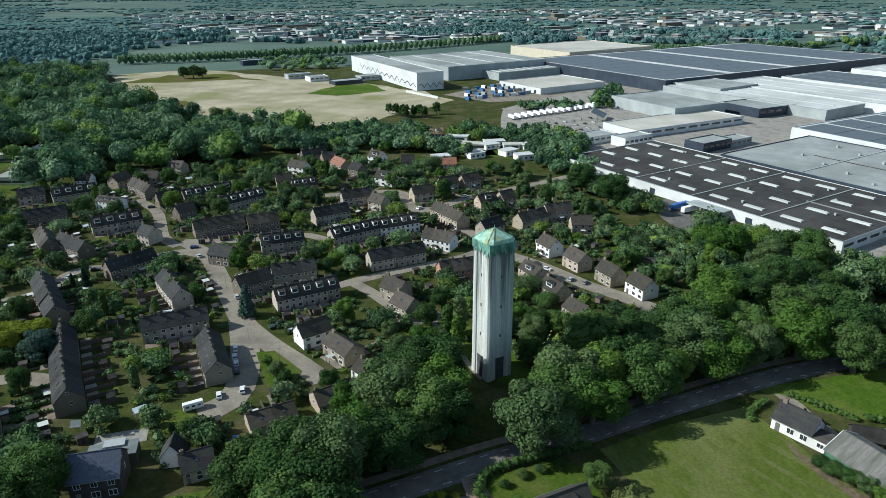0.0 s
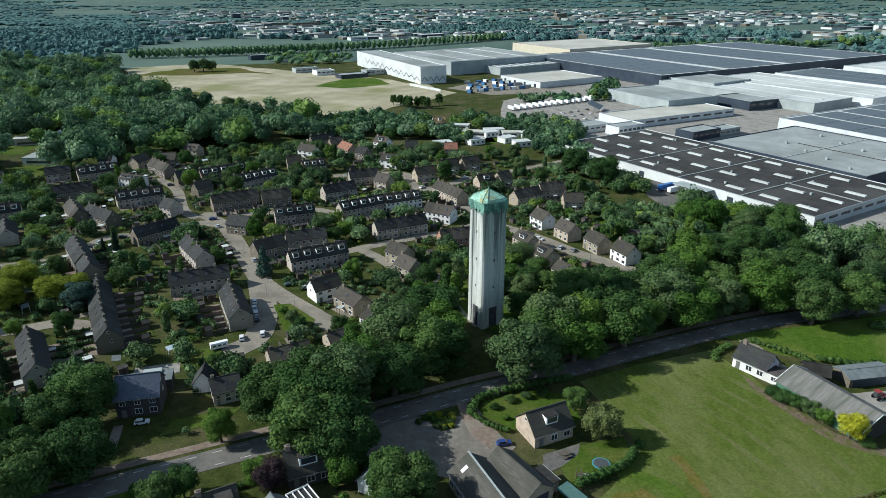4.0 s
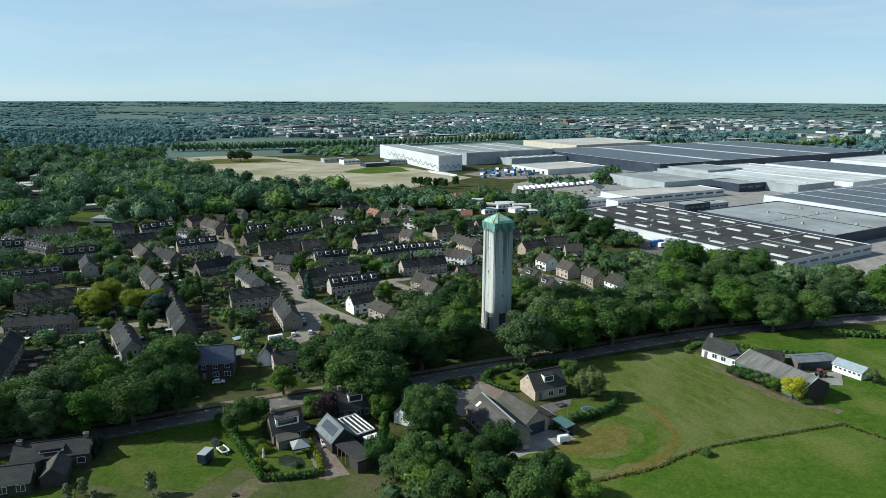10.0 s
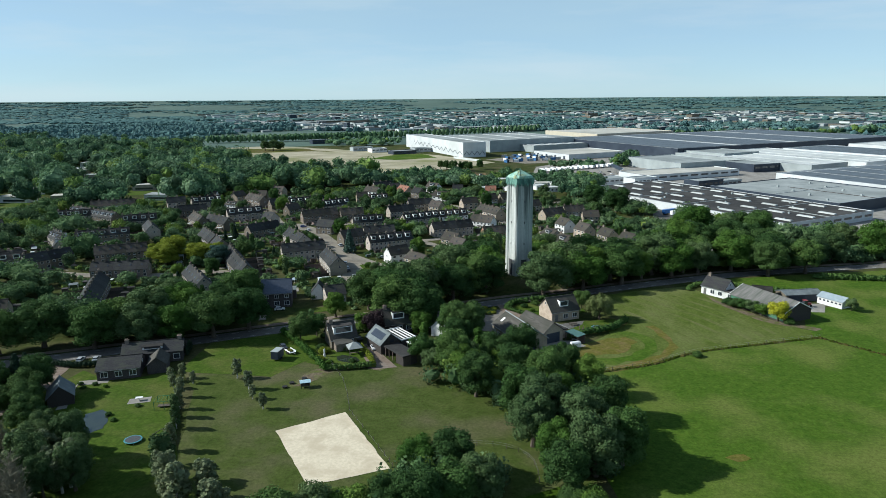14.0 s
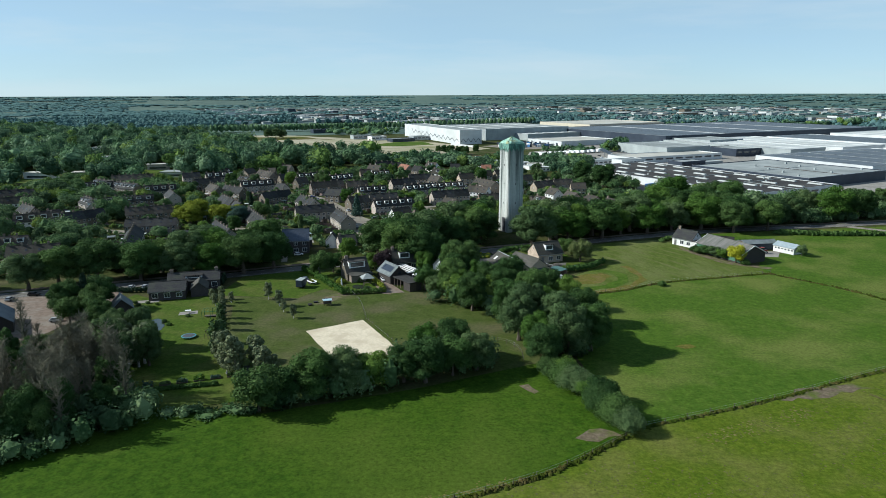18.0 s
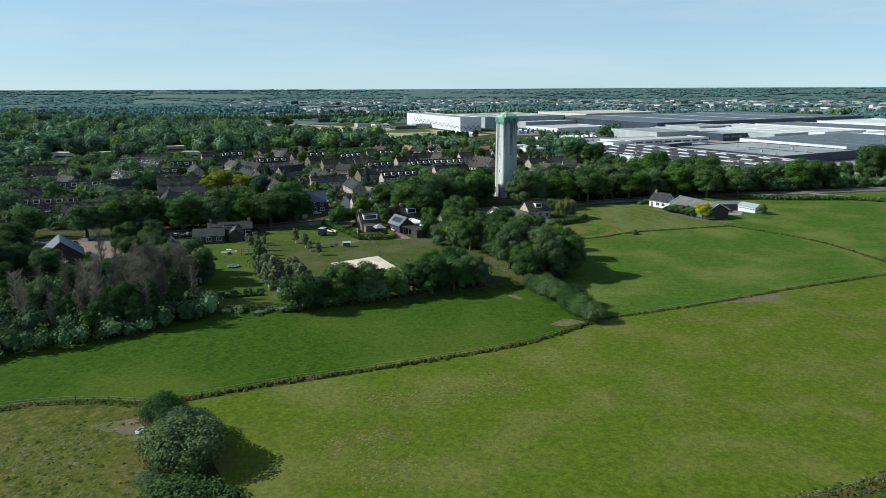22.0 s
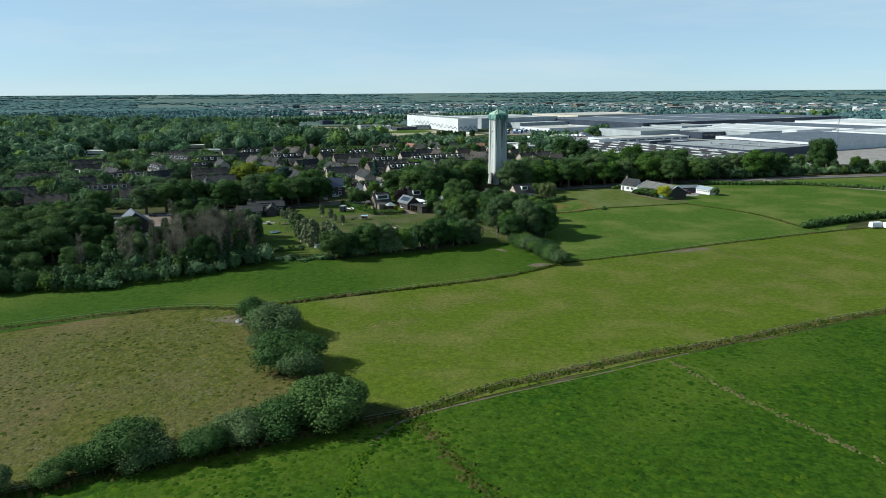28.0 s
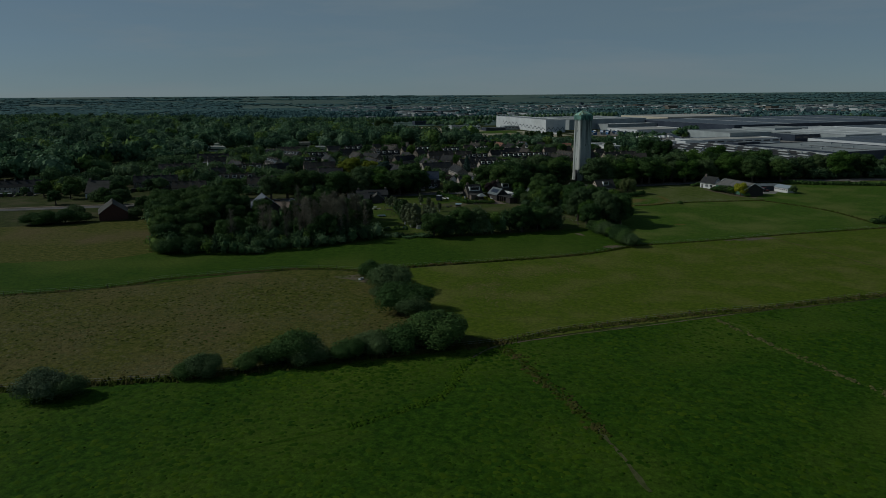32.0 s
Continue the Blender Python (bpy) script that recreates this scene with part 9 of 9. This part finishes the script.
# ---------------------------------------------------------------- yards: trailers, containers, truck, mast
def lorry_trailer(x, y, turn, colour, label):
    def build(m):
        t = thing("lorry_trailer", m, label, "lorry trailer", "parked trailers")
        part("box", box(-6.5, 6.5, -1.25, 1.25, 1.1, 3.9), colour, t)
        part("frame", box(-6.4, 6.4, -0.5, 0.5, 0.8, 1.1), METAL_DARK, t)
        wheels(t, [(-5.2, -1.05), (-4.1, -1.05), (-3.0, -1.05), (-5.2, 1.05), (-4.1, 1.05), (-3.0, 1.05)], 0.48)
        return t
    ob = place_house(("lorry", colour.name), pose(x, y, 0.08, 0, 0, turn) @ Matrix.Scale(K, 4), build)
    ob["label"] = label
    tagged(ob, label, "lorry trailer", "parked trailers")


for i in range(15):
    x, y = 33 + 5.2 * i, 356 + 3.6 * i
    lorry_trailer(x, y, 112, WHITE_PAINT, "white lorry trailer parked in a row")
lorry_trailer(95, 139.5, 33, WHITE_PAINT, "white lorry trailer at the loading dock")
lorry_trailer(91.5, 143.5, 33, mat("blue_lorry_box", (0.03, 0.12, 0.34), (0.04, 0.15, 0.4), 1, 0.4), "blue lorry trailer at the loading dock")
for i in range(20):
    x, y = 56 + (i % 7) * 7 + rng5.uniform(-1, 1), 300 + (i // 7) * 16 + (i % 7) * 5
    car(x, y, 120 + rng5.uniform(-4, 4), ("white", "grey", "silver", "black")[i % 4], i % 2 == 0)
BLUE_BOX = mat("blue_container", (0.04, 0.12, 0.27), (0.06, 0.16, 0.33), 0.5, 0.5)
for i in range(36):
    x, y = 2 + (i % 9) * 8 + rng5.uniform(-2, 2), 440 + (i // 9) * 20 + (i % 9) * 5 + rng5.uniform(-3, 3)
    c = (BLUE_BOX, WHITE_PAINT, BLUE_BOX, METAL_GREY)[i % 4]
    t = thing("container", pose(x, y, 0.07, 0, 0, rng5.choice((33, 123))), ("blue", "white", "blue", "grey")[i % 4] + " steel container standing in a yard", "container", "containers")
    part("shell", box(-3, 3, -1.2, 1.2, 0, 2.6), c, t)
    for e in (-2.96, 2.96):
        part("corner_post", box(e - 0.06, e + 0.06, -1.24, 1.24, 0, 2.64), METAL_DARK, t)
t = thing("solar_canopy", pose(97, 352, 0, 0, 0, 70), "tilted solar panel canopy in the yard", "solar canopy")
part("panel_field", Mesh().prism([(-5, 3), (5, 7), (5, 7.2), (-5, 3.2)], -9, 9), PV, t)
part("panel_frame", Mesh().prism([(-5.2, 2.9), (-5, 2.9), (-5, 3.3), (-5.2, 3.3)], -9.2, 9.2).prism([(5, 6.9), (5.2, 6.9), (5.2, 7.3), (5, 7.3)], -9.2, 9.2), WHITE_PAINT, t)
for u in (-7, 0, 7):
    part("post", box(u - 0.2, u + 0.2, -0.2, 0.2, 0, 5), CHROME, t)
hall(70, 268, 30, 16, 4.5, METAL_WHITE, ROOF_GRAVEL, "small white office beside the yard", windows=6, name="yard_office")
hall(95, 262, 24, 12, 6, METAL_WHITE, ROOF_GRAVEL, "two-storey white office with dark windows", windows=6, name="yard_office")
for i, (x, y, k) in enumerate([(-18, 232, 4), (2, 240, 3), (22, 246, 4), (36, 262, 3), (12, 262, 3), (-6, 258, 3), (30, 235, 2), (50, 250, 2)]):
    t = thing("white_flat_house", pose(x, y, 0, 0, 0, 20 + 10 * (i % 3)), "white flat-roofed house beside the tree belt", "house", "white flat houses")
    part("wall", box(-5, 5, -3.5, 3.5, 0, 3.2), PLASTER, t)
    part("roof", box(-5.3, 5.3, -3.8, 3.8, 3.2, 3.45), ROOF_WHITE, t)
    for j in range(3):
        window(t, -3.2 + 3.2 * j, -3.5, 0.9, 1.6, 1.4)
for i, (x, y, lv, lu, h) in enumerate([(-270, 700, 30, 14, 6), (-185, 575, 26, 12, 5), (-158, 556, 20, 14, 5), (-128, 530, 30, 16, 4), (-106, 560, 22, 14, 5)]):
    hall(x, y, lv, lu, h, (METAL_DARK, METAL_GREY, PLASTER)[i % 3], ROOF_GRAVEL, "low flat office beside the sandy ground", windows=4, name="low_office")
t = thing("lattice_mast", pose(238, 126, 0), "slim grey steel lattice mast behind the trees", "mast")
for u, v in ((-0.6, -0.6), (0.6, -0.6), (0.6, 0.6), (-0.6, 0.6)):
    part("leg", Mesh().column([(u, v, 0), (u * 0.3, v * 0.3, 30)], [0.09, 0.06], 5), CHROME, t)
for k in range(14):
    z, s = 1 + 2 * k, 0.6 * (1 - 0.7 * k / 15)
    part("brace", Mesh().column([(-s, -s, z), (s, -s, z + 2)], [0.04, 0.04], 4).column([(s, s, z), (-s, s, z + 2)], [0.04, 0.04], 4), CHROME, t)
tree("broad", 200, 66, 21, 1, 1.0, LEAF[0], "very tall broad tree beside the road", "roadside trees")
tree("broad", 206, 72, 17, 3, 1.0, LEAF[0], "very tall broad tree beside the road", "roadside trees")
# avenue between the sandy ground and the business park
AVENUE = []
for i in range(70):
    f = i / 69
    AVENUE.append((-430 + 500 * f, 715 + 110 * f + 200 * f * f))


def avenue():
    g = np.random.default_rng(81)
    out = []
    for x, y in AVENUE:
        for d in (0, 14):
            c = (x + g.uniform(-1, 1), y + d + g.uniform(-1, 1), 6.5)
            out.append(rough_blob(g, c, (3.6, 3.6, 5.4), ICO1, 0.2))
            out.append(leaf_quads(g, c, (3.7, 3.7, 5.6), 24, 1.4))
    tagged(new("avenue_trees", join(out, "avenue_trees", WOODS)), "long avenue of even trees before the business park", "trees", kind="stuff")


avenue()
wood("hall_trees", [(97, 402), (112, 394), (142, 468), (130, 480)], 7, 8.5, 101, WOODS, "dark trees between the low halls and the great black hall", 60, size=1.1)
wood("yard_trees", [(40, 396), (52, 385), (96, 398), (94, 412)], 8, 6.5, 102, WOODS, "trees along the parked trailers", 50, size=1.0, avoid=True)
wood("belt_behind_halls", [(285, 862), (455, 856), (560, 905), (560, 925), (450, 885), (285, 885)], 9, 9, 103, WOODS, "belt of trees behind the great black hall", 30, size=1.6)
wood("belt_behind_halls", [(590, 905), (690, 935), (690, 960), (585, 932)], 9, 11, 104, WOODS, "belt of trees behind the great black hall", 30, size=1.6)
wood("parking_trees", [(-240, 640), (-150, 640), (-140, 700), (-160, 760), (-260, 768)], 19, 7.5, 105, WOODS, "trees between car parks beyond the sandy ground", 34, size=1.4, crown=0.55)
for i, (x, y) in enumerate([(-61, 378), (-55, 372), (-47, 362), (-41, 366), (-33, 361), (-24, 376), (-37, 372), (-50, 368)]):
    tree("broad", x, y, 8.5 + 0.6 * (i % 3), i % 5, 0.85, LEAF[0], "dark tree on bare trunk at the edge of the sand", "trees by the sand")

# green patches, wall and trees at the edge of the sandy ground
sheet("lawn_by_hall", [(-146, 480), (-116, 466), (-73, 495), (-96, 538), (-125, 536)], 0.1, GRASS_MID, "bright green lawn beside the high white hall", 2.0, step=14, category="lawn")
sheet("weedy_patch", [(-260, 422), (-231, 396), (-231, 429), (-247, 446), (-261, 442)], 0.1, GRASS_ROUGH, "weedy patch on the sandy ground", 5.0, step=10, category="weeds")
sheet("weedy_margin", [(-356, 555), (-329, 612), (-276, 625), (-205, 573), (-254, 574), (-313, 558)], 0.1, GRASS_ROUGH, "weedy margin of the sandy ground", 6.0, step=14, category="weeds")
solid("boundary_wall", box(0, 47.6, -0.2, 0.2, 0, 2.2), METAL_WHITE, pose(-54.9, 485.5, 0, 0, 0, -50.3), "long low white wall along the sandy ground", "wall")
for x, y, h in ((-300, 585, 13), (-290, 586, 14), (-282, 591, 12), (-184, 344, 12)):
    tree("broad" if h != 12 else "round", x, y, h, 2, 1.2, group="trees by the sand")

# ---------------------------------------------------------------- gardens behind the pale houses
sheet("lawn_pale_houses", [(48, 67), (58, 58), (70, 72), (66, 96), (54, 102), (46, 95), (42, 81)], 0.05, LAWN, "back lawns behind the pale houses", 0.3)
for k, (a, b) in enumerate((((45, 66), (58, 78)), ((40, 74), (54, 88)), ((52, 57), (64, 68)), ((58, 78), (54, 88)), ((64, 68), (60, 78)), ((47, 92), (57, 97)))):
    hedge([(a[0] + 1.5, a[1] + 5.5), (b[0] + 1.5, b[1] + 5.5)], 1.2, 1.5, "dark clipped hedge between back gardens", leafmat=LEAF[0], size=0.35, seed=k)
t = thing("garden_garage", pose(60.3, 80.5, 0, 0, 0, -40), "red brick garage with a flat felt roof", "garage")
part("wall", box(-3.6, 3.6, -1.7, 1.7, 0, 2.4), BRICK_RED, t)
part("roof", box(-3.9, 3.9, -2.0, 2.0, 2.4, 2.6), FELT, t)
part("door", box(-3.66, -3.6, -1.2, 1.2, 0.05, 2.1), WOOD_DARK, t)
t = thing("garden_pavilion", pose(74.4, 56, 0, 0, 0, 20), "wooden garden pavilion with a brown hipped roof", "pavilion")
for u in (-1.9, 1.9):
    for v in (-1.9, 1.9):
        part("post", box(u - 0.09, u + 0.09, v - 0.09, v + 0.09, 0, 2.3), TIMBER, t)
part("back_wall", box(-1.9, 1.9, 1.84, 1.9, 0, 2.3), WOOD_BROWN, t)
part("roof", Mesh().add([(-2.4, -2.4, 2.25), (2.4, -2.4, 2.25), (2.4, 2.4, 2.25), (-2.4, 2.4, 2.25), (0, 0, 3.7)], [(3, 2, 1, 0), (0, 1, 4), (1, 2, 4), (2, 3, 4), (3, 0, 4)]), CLINKER, t)
gable_house(6, 4.2, 2.3, 3.6, WOOD_DARK, FELT, pose(78, 36, 0, 0, 0, -30), "dark board shed with a felt roof among the trees", windows=False, chimneys=0, name="board_shed", category="shed")
t = thing("tarpaulin_boat", pose(77, 29.5, 0, 0, 0, -50), "small boat on blocks under a pale blue tarpaulin", "boat")
part("hull", Mesh().prism([(-0.7, 0.3), (0.7, 0.3), (1.1, 1.2), (-1.1, 1.2)], -2.8, 2.4), WHITE_PAINT, t)
part("tarpaulin", Mesh().prism([(-1.2, 1.0), (1.2, 1.0), (1.15, 1.35), (0.15, 2.0), (-0.15, 2.0), (-1.15, 1.35)], -3.0, 2.6), mat("pale_blue_tarpaulin", (0.2, 0.36, 0.52), (0.3, 0.47, 0.62), 1.2, 0.5, bump=0.1), t)
part("block", box(-2, -1.6, -0.6, 0.6, 0, 0.32), TIMBER, t)
part("block", box(1.2, 1.6, -0.6, 0.6, 0, 0.32), TIMBER, t)
gable_house(9, 6, 2.6, 4.4, BRICK_BROWN, ROOF_GREY, pose(101, 57, 0, 0, 0, -30), "low house with a dark roof among the trees", windows=False, name="low_house")

# island bed with low yellow-green shrubs in the forecourt
rng6 = random.Random(66)
BED = [(-16.6, -39.3), (-10, -38.2), (-9.7, -43.2), (-12.3, -44.4)]
n_bed = 0
while n_bed < 34:
    x, y = rng6.uniform(-17, -9.5), rng6.uniform(-45, -38)
    if inside((x, y), BED):
        tree("bush", x, y, rng6.uniform(0.7, 1.3), n_bed % 3, 1.3, LEAF_LIME if n_bed % 3 == 0 else LEAF[n_bed % 2], "low rounded shrub in the island bed", "bed shrubs", z=0.1)
        n_bed += 1

# ---------------------------------------------------------------- from plan units to metres
for ob in list(bpy.data.objects):
    if ob.parent is None and ob.type in ("MESH", "EMPTY"):
        ob.matrix_basis = Matrix.Scale(UNIT_SIZE, 4) @ ob.matrix_basis
